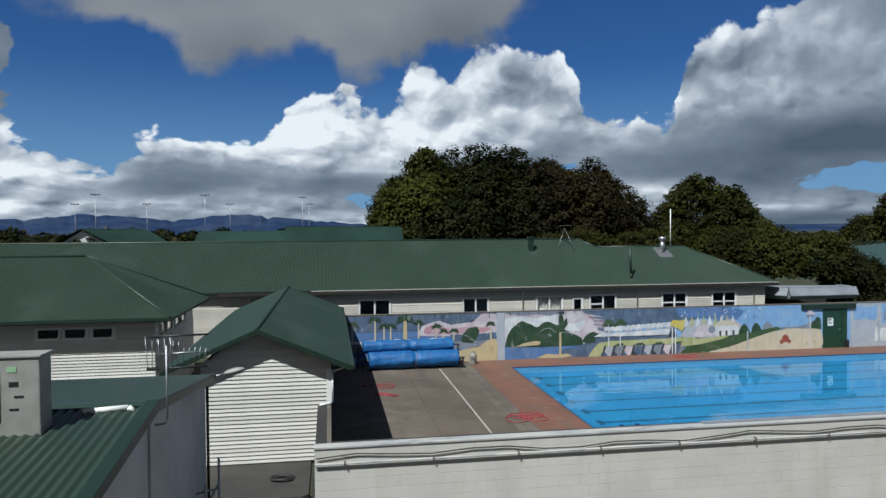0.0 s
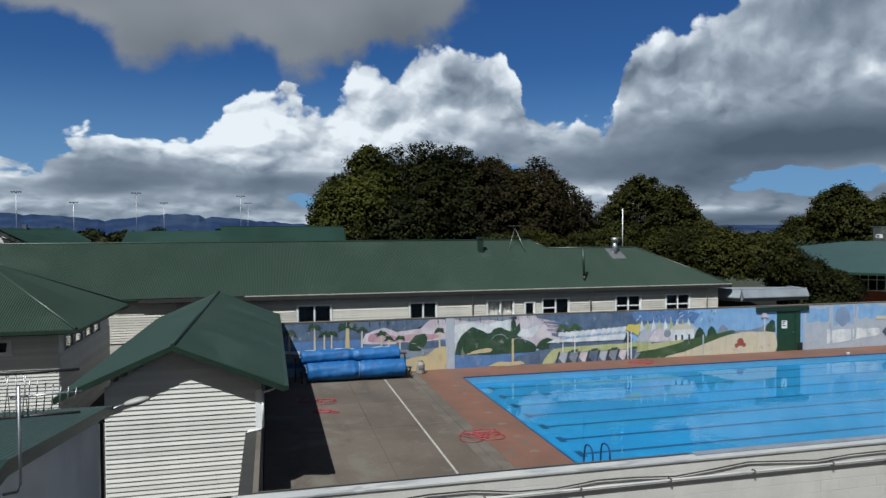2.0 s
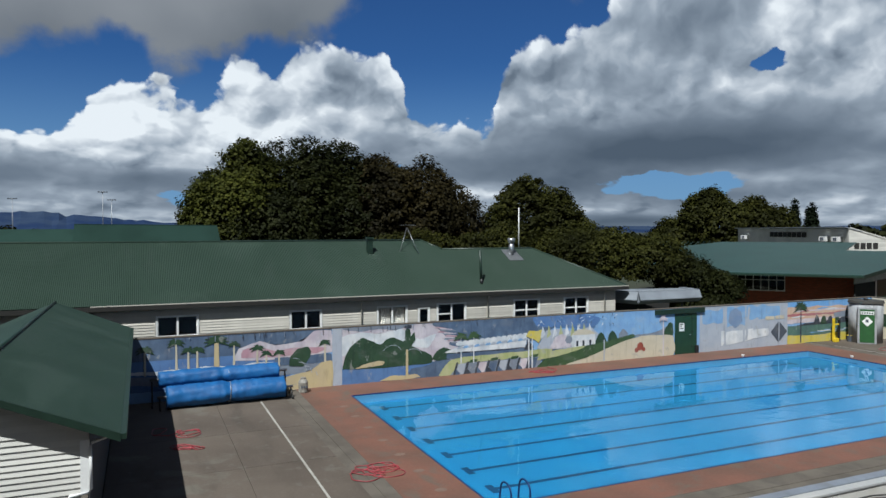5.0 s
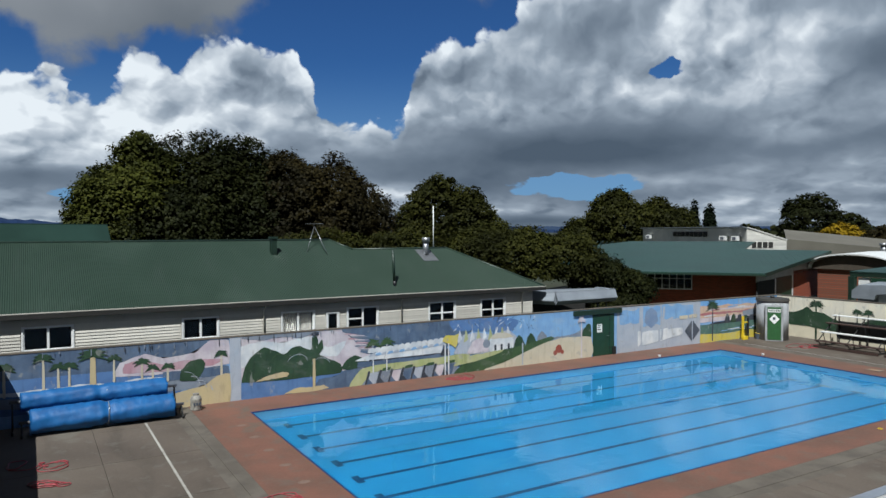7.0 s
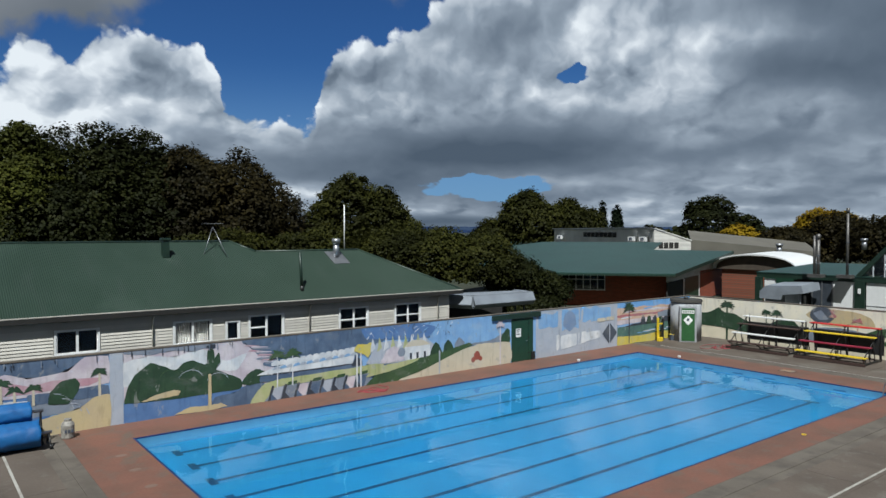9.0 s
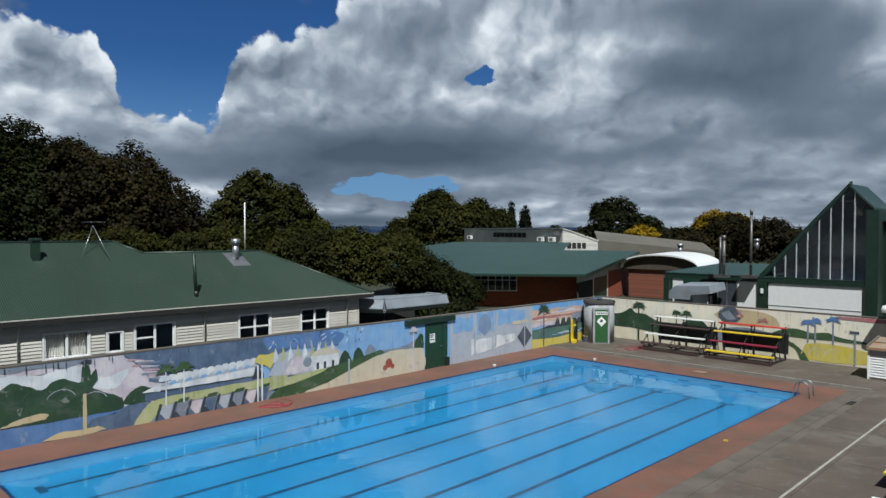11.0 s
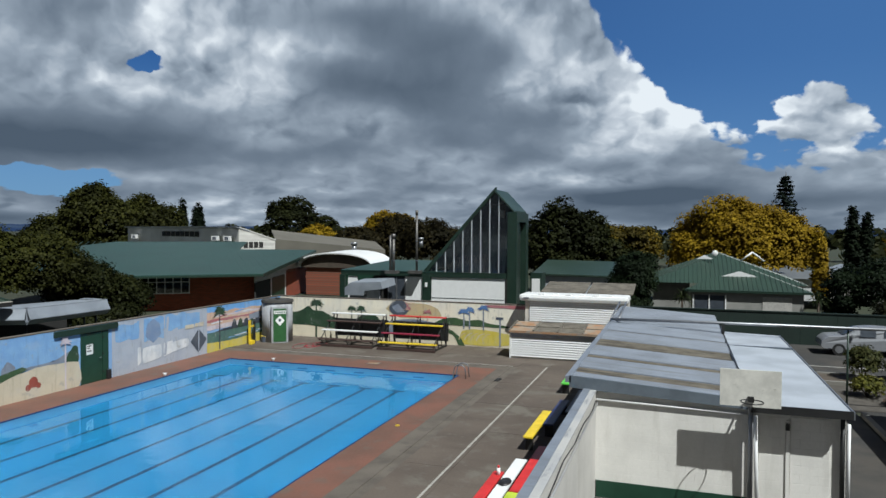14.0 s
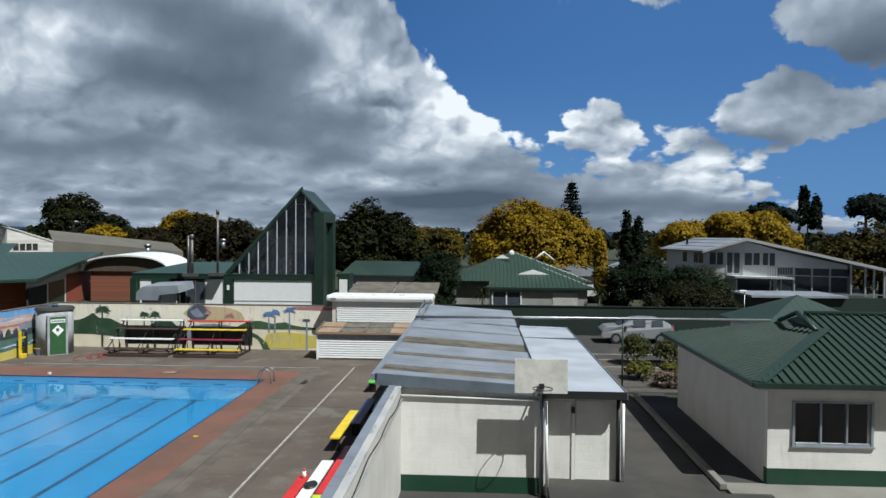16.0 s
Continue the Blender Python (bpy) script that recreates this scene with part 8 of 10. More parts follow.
def poolside_bits():
    for x, y in ((20.51, 0.16), (25.26, -2.29)):
        c = thing("skimmer_cup", (x, y, 0.01), "small white plastic cup at the pool edge", "cup", "cups at the pool edge")
        part("cup", bar([(x, y, 0.011), (x, y, 0.10)], 0.06, 12, 0.075), WHITE_PAINT, c)
        part("rim", bar([(x, y, 0.10), (x, y, 0.115)], 0.085, 12), WHITE_PAINT, c)
    t = thing("dive_ring", (16.63, -12.43, 0.01), "small yellow plastic ring lying on the pool surround", "ring")
    part("ring", bar([(16.63 + 0.065 * math.cos(2 * math.pi * i / 20), -12.43 + 0.065 * math.sin(2 * math.pi * i / 20), 0.020) for i in range(21)], 0.012, 8), YELLOW, t)
    d = thing("access_lid", (26.26, -7.22, 0.008), "rusty brown access lid set in the pool surround", "lid")
    part("lid", cube(26.05, -7.5, 0.008, 26.47, -6.94, 0.018, bevel=0.004), RUST, d)
    part("lid_frame", ring(bmesh.new(), 26.0, -7.55, 26.52, -6.89, 26.05, -7.5, 26.47, -6.94, 0.008, 0.016), BLACK, d)


poolside_bits()

# ------------------------------------------------------------ canopy, hall and tower beyond the walls


def canopy():
    c = thing("entrance_canopy", (19.5, 7, 0), "flat canopy with a deep pale grey metal fascia", "canopy")
    part("roof", prism(bmesh.new(), [(16.92, 7.42, 2.40), (18.03, 5.23, 2.40), (22.37, 5.23, 2.40), (22.37, 6.6, 2.40), (17.6, 7.6, 2.40)], (0, 0, 0.56)), ALLOY_PALE, c)
    for a, b in (((16.9, 7.4), (18.0, 5.2)), ((18.0, 5.2), (22.4, 5.2)), ((22.4, 5.2), (22.4, 6.6))):
        d = (Vector((*b, 0)) - Vector((*a, 0))).normalized()
        n = Vector((d.y, -d.x, 0)) * 0.22
        part("fascia", prism(bmesh.new(), [(*a, 2.30), (*b, 2.30), (b[0] + n.x, b[1] + n.y, 2.52), (a[0] + n.x, a[1] + n.y, 2.52)], (0, 0, 0.04)), ALLOY_PALE, c)
        part("fascia", prism(bmesh.new(), [(a[0] + n.x, a[1] + n.y, 2.52), (b[0] + n.x, b[1] + n.y, 2.52), (b[0] + n.x * 0.1, b[1] + n.y * 0.1, 2.98), (a[0] + n.x * 0.1, a[1] + n.y * 0.1, 2.98)], (-n.x * 0.15, -n.y * 0.15, 0.0)), ALLOY_PALE, c)
        part("fascia_cap", prism(bmesh.new(), [(a[0] + n.x * 0.12, a[1] + n.y * 0.12, 2.98), (b[0] + n.x * 0.12, b[1] + n.y * 0.12, 2.98), (b[0] - n.x * 1.2, b[1] - n.y * 1.2, 2.98), (a[0] - n.x * 1.2, a[1] - n.y * 1.2, 2.98)], (0, 0, 0.03)), ALLOY_PALE, c)
    for x, y in ((18.3, 5.6), (22.1, 5.6), (22.1, 6.3), (17.6, 7.2)):
        part("post", bar([(x, y, 0), (x, y, 2.42)], 0.05, 8), BLACK, c)
    # dark sheet added for the shade beneath the canopy
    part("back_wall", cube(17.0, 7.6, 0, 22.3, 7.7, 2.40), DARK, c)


ALLOY_PALE = surface("pale_grey_metal_fascia", (0.30, 0.33, 0.37), 0.45, 0.2, grain=(0.8, 5))
canopy()


def brick_hall():
    b = thing("brick_hall", (48, 22, 0), "red brick school hall with a wide low teal roof", "building")
    e = Vector((0.64, -0.768, 0))
    f = Vector((0.768, 0.64, 0))
    o = Vector((44.2, 10.7, 0))

    def at(u, v, z):
        p = o + e * u + f * v
        return (p.x, p.y, z)

    def zr(v):
        return 2.8 + 0.084 * v
    outline = [at(-24, 0, zr(0)), at(0, 0, zr(0)), at(7.5, 17.0, zr(17)), at(-0.3, 18.0, zr(18)), at(1.3, 26, zr(26)), at(-12.5, 26, zr(26)), at(-19, 17, zr(17))]
    part("roof", prism(bmesh.new(), outline, (0, 0, 0.10)), TEAL_IRON, b)
    for k in range(44):
        u = -20 + 0.6 * k
        top = 26 if u < -0.4 else 17.0
        low = 0.0 if u < 0 else u * 2.27
        if top - low > 1 and u < 7:
            part("roof_rib", prism(bmesh.new(), [at(u, low, zr(low) + 0.10), at(u + 0.06, low, zr(low) + 0.10), at(u + 0.06, top, zr(top) + 0.10), at(u, top, zr(top) + 0.10)], (0, 0, 0.008)), TEAL_IRON, b)
    part("gutter", prism(bmesh.new(), [at(-24, -0.12, 2.68), at(0, -0.12, 2.68), at(0, 0.05, 2.68), at(-24, 0.05, 2.68)], (0, 0, 0.14)), GREEN_TRIM, b)
    part("barge", prism(bmesh.new(), [at(0.03, 0, 2.62), at(7.53, 17, zr(17) - 0.16), at(7.53, 17, zr(17) + 0.12), at(0.03, 0, 2.92)], tuple(e * 0.05)), GREEN_TRIM, b)

    def slab(name, u0, u1, v0, v1, z0, z1, m, label=""):
        return part(name, prism(bmesh.new(), [at(u0, v0, z0), at(u1, v0, z0), at(u1, v1, z0), at(u0, v1, z0)], (0, 0, z1 - z0)), m, b, label)
    slab("brick_wall", -13.0, -5.5, 1.9, 2.2, 0, 1.35, BRICK)
    slab("brick_wall", -5.5, -0.4, 1.9, 2.2, 0, 2.75, BRICK)
    slab("brick_wall", -13.0, -9.8, 1.9, 2.2, 1.35, 2.75, BRICK)
    slab("inner_wall", -13.0, -5.5, 3.0, 3.1, 0, 2.8, DARK)
    w = slab("window", -9.8, -5.5, 1.85, 2.0, 1.30, 1.37, WHITE_PAINT)
    for k in range(8):
        u = -9.8 + 0.605 * k
        part("mullion", prism(bmesh.new(), [at(u, 1.86, 1.27), at(u + 0.06, 1.86, 1.27), at(u + 0.06, 1.96, 1.27), at(u, 1.96, 1.27)], (0, 0, 1.33)), WHITE_PAINT, w)
        if k < 7:
            p = part("pane", prism(bmesh.new(), [at(u + 0.06, 1.92, 1.27), at(u + 0.605, 1.92, 1.27), at(u + 0.605, 1.93, 1.27), at(u + 0.06, 1.93, 1.27)], (0, 0, 1.33)), GLASS, w)
            p.visible_shadow = False
    part("transom", prism(bmesh.new(), [at(-9.8, 1.86, 2.2), at(-5.5, 1.86, 2.2), at(-5.5, 1.96, 2.2), at(-9.8, 1.96, 2.2)], (0, 0, 0.06)), WHITE_PAINT, w)
    # gable side under the rising barge
    g = f * 17.0 + e * 7.5
    gu = g.normalized()

    def side(s, z):
        p = o + gu * s - e * 0.6 + f * 0.5
        return (p.x, p.y, z)
    part("gable_panel", prism(bmesh.new(), [side(0.3, 2.1), side(18, 2.6), side(18, 4.1), side(0.3, 2.75)], tuple(-e * 0.12)), GABLE_GREY, b, "pale grey gable panel")
    for s0, s1, z0, z1, m in ((0.3, 4.5, 0, 2.2, DARK), (4.5, 4.8, 0, 2.2, WHITE_PAINT), (4.8, 9.0, 0, 2.3, DOOR_GREEN), (9.0, 9.4, 0, 2.4, WHITE_PAINT), (9.4, 18, 0, 2.7, BRICK)):
        part("side_wall", prism(bmesh.new(), [side(s0, z0), side(s1, z0), side(s1, z1), side(s0, z1)], tuple(-e * 0.1)), m, b)


GABLE_GREY = surface("pale_grey_gable", (0.60, 0.60, 0.58), 0.7)
brick_hall()


def white_gym():
    """The higher white building behind the hall."""
    g = thing("white_gym", (69, 38, 0), "tall white weatherboard gymnasium with high windows", "building")
    a, b, c = Vector((85.4, 62.6, 0)), Vector((69.4, 30.6, 0)), Vector((73.9, 28.3, 0))
    part("long_wall", prism(bmesh.new(), [(a.x, a.y, 0), (b.x, b.y, 0), (b.x, b.y, 6.75), (a.x, a.y, 6.75)], (0.3, 0, 0)), GYM_PALE, g, "pale grey long wall")
    part("gable_wall", prism(bmesh.new(), [(b.x, b.y, 0), (c.x, c.y, 0), (c.x, c.y, 5.2), (b.x, b.y, 6.75)], (0.1, 0.3, 0)), WHITE_BOARD, g)
    for k in range(18):
        z = 4.0 + 0.15 * k
        u1 = 1.0 if z < 5.1 else max(0.05, (6.75 - z) / 1.55)
        p, q = b, b.lerp(c, u1)
        part("weatherboard", prism(bmesh.new(), [(p.x, p.y - 0.05, z), (q.x, q.y - 0.05, z), (q.x, q.y - 0.02, z + 0.14), (p.x, p.y - 0.02, z + 0.14)], (0, 0.02, 0)), WHITE_BOARD, g)
    along, out = (a - b).normalized(), Vector((-0.894, 0.447, 0))
    part("roof", prism(bmesh.new(), [tuple(a + out * 0.5 + Vector((0, 0, 6.78))), tuple(b + out * 0.5 - along * 0.12 + Vector((0, 0, 6.78))), tuple(b - out * 5.2 - along * 0.12 + Vector((0, 0, 5.18))), tuple(a - out * 5.2 + Vector((0, 0, 5.18)))], (0, 0, 0.08)), ALLOY_PALE, g)
    part("barge", prism(bmesh.new(), [(b.x, b.y - 0.12, 6.66), (c.x, c.y - 0.12, 5.1), (c.x, c.y - 0.12, 5.25), (b.x, b.y - 0.12, 6.82)], (0.1, 0.1, 0)), WHITE_BOARD, g)
    part("lower_roof", prism(bmesh.new(), [(c.x, c.y, 5.2), (88, 19, 3.6), (100, 26, 4.6), (82, 34, 6.4)], (0, 0, 0.1)), TAN_ROOF, g, "dull tan lean-to roof")
    part("lower_wall", prism(bmesh.new(), [(c.x, c.y, 0), (88, 19, 0), (88, 19, 3.6), (c.x, c.y, 5.2)], (0.1, 0.3, 0)), TAN_ROOF, g)
    for k in range(8):
        p, q = b.lerp(a, 0.30 + 0.042 * k), b.lerp(a, 0.335 + 0.042 * k)
        part("window", prism(bmesh.new(), [tuple(p + out * 0.04 + Vector((0, 0, 5.5))), tuple(q + out * 0.04 + Vector((0, 0, 5.5))), tuple(q + out * 0.04 + Vector((0, 0, 6.2))), tuple(p + out * 0.04 + Vector((0, 0, 6.2)))], tuple(out * 0.05)), DARK, g)
    for k in range(4):
        p, q = b.lerp(c, 0.12 + 0.14 * k), b.lerp(c, 0.23 + 0.14 * k)
        part("window", prism(bmesh.new(), [(p.x, p.y - 0.08, 4.2), (q.x, q.y - 0.08, 4.2), (q.x, q.y - 0.08, 4.95), (p.x, p.y - 0.08, 4.95)], (0, 0.03, 0)), DARK, g)
    for f in (0.05, 0.14, 0.88):
        p = b.lerp(a, f) + out * 0.5
        u = thing("wall_heat_pump", (p.x, p.y, 5.0), "small white outdoor unit on the gym wall", "heat pump", "gym heat pumps")
        part("casing", cube(p.x - 0.3, p.y - 0.5, 5.05, p.x + 0.25, p.y + 0.5, 5.65, bevel=0.03), WHITE_PAINT, u)
        part("fan", cube(p.x - 0.32, p.y - 0.2, 5.15, p.x - 0.3, p.y + 0.3, 5.55), P_DARK_GREY, u)
        part("bracket", cube(p.x - 0.2, p.y - 0.4, 4.97, p.x + 0.6, p.y + 0.4, 5.05), STEEL, u)
    for x, y, z in ((80, 20, 4.0), (92, 15, 4.6), (96, 10, 4.2)):
        v = thing("roof_cowl", (x, y, z), "small round metal roof vent", "roof vent", "roof cowls")
        part("neck", bar([(x, y, z - 0.6), (x, y, z + 0.5)], 0.3, 12), STEEL, v)
        part("cap", bar([(x, y, z + 0.5), (x, y, z + 0.85)], 0.42, 12), STEEL, v)


GYM_PALE = surface("pale_gym_cladding", (0.78, 0.77, 0.72), 0.7, grain=(0.3, 5))
TAN_ROOF = surface("dull_tan_roofing", (0.13, 0.12, 0.098), 0.8, grain=(0.2, 5))
white_gym()


def barrel_canopy():
    c = thing("barrel_canopy", (58, 11, 0), "white barrel-vaulted fabric canopy on a red brick end", "canopy")
    n, verts, faces = 18, [], []
    for i in range(n + 1):
        q = math.pi * i / n
        y, z = 10.9 - 4.0 * math.cos(q), 2.9 + 1.35 * math.sin(q) ** 0.8
        verts += [(56.8, y, z), (64.0, y + 1.0, z + 0.1), (56.8, y, z - 0.12), (64.0, y + 1.0, z - 0.02)]
    for i in range(n):
        a = 4 * i
        faces += [(a, a + 4, a + 5, a + 1), (a + 2, a + 3, a + 7, a + 6), (a, a + 2, a + 6, a + 4), (a + 1, a + 5, a + 7, a + 3)]
    v = from_arrays("vault", verts, faces, WHITE_PAINT, c)
    arch = [(57.2, 10.9 - 3.9 * math.cos(math.pi * i / n), 2.75 + 1.30 * math.sin(math.pi * i / n) ** 0.8) for i in range(n + 1)]
    part("end_infill", prism(bmesh.new(), arch, (0.1, 0, 0)), BARK, c, "dark brown boarded end")
    part("end_wall", cube(57.4, 7.5, 0, 57.7, 14.3, 3.2), BRICK, c)
    part("fence_panel", cube(50.5, 3.5, 0, 50.7, 6.5, 2.6), DOOR_GREEN, c)
    for k in range(12):
        part("bar", cube(50.2, 1.2 + 0.2 * k, 0, 50.24, 1.24 + 0.2 * k, 2.5), BLACK, c)


barrel_canopy()


def glass_tower():
    g = thing("glazed_tower_building", (41, -6, 0), "dark green building with a tall sloping glazed gable and white panels", "building")
    x = 39.0
    y0, y1 = -5.35, -10.75
    zb = 3.70
    apex = (x, -9.95, 8.92)
    # opaque base
    part("white_panel", cube(x, -10.55, 0.2, x + 0.1, -5.6, 3.35), WHITE_PAINT, g, "white painted panel")
    part("white_panel", cube(x - 0.02, -10.55, 2.0, x, -5.6, 2.03), STEEL, g)
    part("white_panel", cube(x, -4.95, 0.2, x + 0.1, -3.75, 3.35), WHITE_PAINT, g)
    part("green_post", cube(x - 0.12, -5.55, 0, x + 0.15, -5.0, 3.5), GREEN_TRIM, g)
    part("wall_lamp", cube(x - 0.2, -5.35, 2.7, x - 0.12, -5.2, 3.0, bevel=0.01), WHITE_PAINT, g)
    part("window", cube(x, -3.7, 0.6, x + 0.06, -2.5, 3.3), SMOKED, g)
    for y in (-3.72, -3.1, -2.52):
        part("window_frame", cube(x - 0.03, y - 0.04, 0.6, x + 0.05, y + 0.04, 3.3), STEEL, g)
    part("dark_opening", cube(x + 0.4, -2.5, 0, x + 0.5, -1.2, 3.3), DARK, g)
    part("eave_band", cube(x - 0.09, -10.8, 3.38, x + 0.2, 1.0, 3.66), GREEN_TRIM, g)
    part("low_roof", prism(bmesh.new(), [(x - 0.12, 1.0, 3.66), (x - 0.12, -6.0, 3.66), (x + 9, -6.0, 4.0), (x + 9, 1.0, 4.0)], (0, 0, 0.06)), TEAL_IRON, g)
    part("green_post", cube(x - 0.3, 0.6, 0, x, 1.0, 3.4), GREEN_TRIM, g)
    part("white_panel", cube(x, -0.2, 0.2, x + 0.1, 0.5, 3.3), WHITE_PAINT, g)
    part("back_wall", cube(x + 5.5, -10.7, 0, x + 5.6, 1.0, 3.6), DARK, g)
    # glazing: sloping top edge on the north side, back roof falling south
    def top(y):
        return zb + (apex[2] - zb) * (y - y0) / (apex[1] - y0) if y > apex[1] else apex[2] - (apex[1] - y) * 1.0
    ys = [y0 + (y1 - y0) * k / 9 for k in range(10)]
    for k in range(9):
        a, b = ys[k], ys[k + 1]
        outline = [(x, a, zb), (x, b, zb), (x, b, top(b)), (x, a, top(a) if k else zb + 0.02)]
        if a > apex[1] > b:
            outline = [(x, a, zb), (x, b, zb), (x, b, top(b)), apex, (x, a, top(a))]
        p = part("pane", prism(bmesh.new(), outline, (0.02, 0, 0)), TOWER_GLASS, g)
        p.visible_shadow = False
        if k:
            part("mullion", cube(x - 0.05, a - 0.024, zb, x + 0.05, a + 0.024, top(a)), TOWER_BAR, g)
    part("sill", cube(x - 0.1, y1, zb - 0.06, x + 0.08, y0, zb + 0.02), GREEN_TRIM, g)
    for z, ya in ((5.9, -7.6), (8.1, -9.6)):
        part("transom", cube(x - 0.03, y1, z, x + 0.03, ya + 0.6 if z > 8 else ya, z + 0.025), SMOKED, g)
    part("sloping_edge", prism(bmesh.new(), [(x - 0.12, y0, zb), (x - 0.12, apex[1], apex[2] + 0.05), (x - 0.12, apex[1], apex[2] + 0.30), (x - 0.12, y0 + 0.3, zb + 0.06)], (0.35, 0, 0)), GREEN_TRIM, g)
    part("inner_slope", prism(bmesh.new(), [(x + 0.25, y0, zb), (x + 0.25, apex[1], apex[2]), (x + 5.2, apex[1], apex[2] - 0.6), (x + 5.2, y0, zb)], (0, 0, 0.1)), DARK_SLOPE, g)
    part("inner_back", prism(bmesh.new(), [(x + 2.4, y0, zb - 0.3), (x + 2.4, y1, zb - 0.3), (x + 2.4, y1, 7.6), (x + 2.4, apex[1], 8.3)], (0.1, 0, 0)), DARK_SLOPE, g)
    part("inner_floor", cube(x + 0.1, y1, zb - 0.3, x + 2.4, y0, zb - 0.2), DARK_SLOPE, g)
    part("tower_roof", prism(bmesh.new(), [(x - 0.15, apex[1] + 0.1, apex[2] + 0.05), (x - 0.15, -11.15, 7.60), (x + 3.6, -11.15, 7.60), (x + 3.6, apex[1] + 0.1, apex[2] + 0.05)], (0, 0, 0.12)), GREEN_IRON, g)
    part("tower_column", cube(x - 0.15, -11.35, 0, x + 0.5, -10.75, 7.62), GREEN_TRIM, g)
    part("tower_column", cube(x + 2.7, -11.35, 0, x + 3.4, -10.75, 7.0), GREEN_TRIM, g)
    part("tower_head", cube(x + 0.5, -11.35, 7.0, x + 3.4, -10.75, 7.60), GREEN_TRIM, g)
    # black sheet puts the recess's shade behind the louvres
    part("tower_recess", cube(x + 0.5, -10.95, 0, x + 2.7, -10.88, 7.0), BLACK, g)
    for k in range(36):
        z = 1.6 + 0.15 * k
        part("louvre", prism(bmesh.new(), [(x + 0.5, -11.0, z), (x + 0.5, -11.2, z - 0.05), (x + 1.7, -11.2, z - 0.05), (x + 1.7, -11.0, z)], (0, 0, 0.04)), GREEN_TRIM, g)
    part("speaker_box", cube(x + 0.1, -10.5, 7.3, x + 0.4, -10.1, 7.75), BLACK, g)
    # lower wing to the south
    part("wing_roof", prism(bmesh.new(), [(53, -9.5, 2.82), (53, -16.5, 2.74), (60, -16.5, 3.62), (60, -9.5, 3.70)], (0, 0, 0.12)), GREEN_IRON, g)
    part("wing_wall", cube(53.3, -16.2, 0, 53.5, -9.5, 2.78), PALE_ROOF, g)
    part("porch", cube(42.5, -12.25, 0, 44, -11.5, 3.6), GREEN_TRIM, g)
    part("porch_window", cube(42.45, -12.15, 1.5, 42.5, -11.6, 3.2), WHITE_PAINT, g)
    b = thing("ticket_booth", (36.5, -2.2, 0), "pale metal booth with a tilted awning roof", "booth")
    part("body", cube(36.0, -2.3, 0, 38.0, -1.1, 2.9), ALLOY_PALE, b)
    part("awning", prism(bmesh.new(), [(35.7, -0.9, 2.75), (35.7, -1.3, 3.1), (35.7, -3.4, 3.2), (35.7, -3.5, 2.75), (35.7, -2.3, 2.6), (35.7, -2.2, 2.3), (35.7, -0.9, 2.3)], (2.2, 0, 0.12)), ALLOY_PALE, b)
    part("post", bar([(36.0, -3.2, 0), (36.0, -3.2, 3.2)], 0.05, 8), STEEL, b)


TOWER_BAR = surface("grey_glazing_bar", (0.42, 0.44, 0.46), 0.5)
SMOKED = surface("smoked_window", (0.06, 0.07, 0.085), 0.15)
# dark tone put in for the unlit space behind the tower glass
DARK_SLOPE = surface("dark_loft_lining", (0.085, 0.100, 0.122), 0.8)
glass_tower()


def flues():
    for x, y, z0, z1, r, label in ((38.6, -4.7, 3.6, 7.75, 0.075, "tall thin stainless flue"), (38.0, -3.3, 3.6, 6.2, 0.10, "short double stainless flue")):
        f = thing("steel_flue", (x, y, z0), label + " above the low roof", "flue", "steel flues")
        part("pipe", bar([(x, y, z0), (x, y, z1 - 0.3)], r, 14), FLUE_METAL, f)
        part("cowl", bar([(x, y, z1 - 0.3), (x, y, z1)], r * 1.25, 14), FLUE_METAL, f)
        for z in (z0 + 0.8, (z0 + z1) / 2):
            part("band", bar([(x, y, z), (x, y, z + 0.06)], r * 1.15, 14), P_DARK_GREY, f)
        if r > 0.09:
            part("pipe", bar([(x + 0.05, y + 0.24, z0), (x + 0.05, y + 0.24, z1 - 0.1)], 0.08, 12), FLUE_METAL, f)
        part("base_plate", cube(x - 0.3, y - 0.3, z0, x + 0.3, y + 0.5, z0 + 0.2), FLUE_METAL, f)


FLUE_METAL = surface("sooty_flue_metal", (0.10, 0.095, 0.088), 0.45, 0.5, second=(0.16, 0.15, 0.14), grain=(1.5, 5))
flues()

# ------------------------------------------------------------ south-east: fence, car, garden, houses


def boundary_fence():
    f = thing("boundary_fence", (40, -28, 0), "long dark green corrugated boundary fence", "fence")
    n = 22
    for i in range(n):
        y0, y1 = -18.2 - 0.95 * i, -18.2 - 0.95 * (i + 1) + 0.01
        part("fence_panel", cube(40.0, y1, -0.1, 40.05, y0, 1.80), FENCE_GREEN, f)
        part("fence_post", cube(40.05, y0 - 0.05, -0.1, 40.14, y0 + 0.05, 1.75), FENCE_GREEN, f)
    part("top_rail", cube(39.95, -39.2, 1.80, 40.1, -18.2, 1.86), FENCE_GREEN, f)


FENCE_GREEN = surface("dark_green_fence_paint", (0.010, 0.024, 0.018), 0.6, grain=(0.8, 5))
boundary_fence()


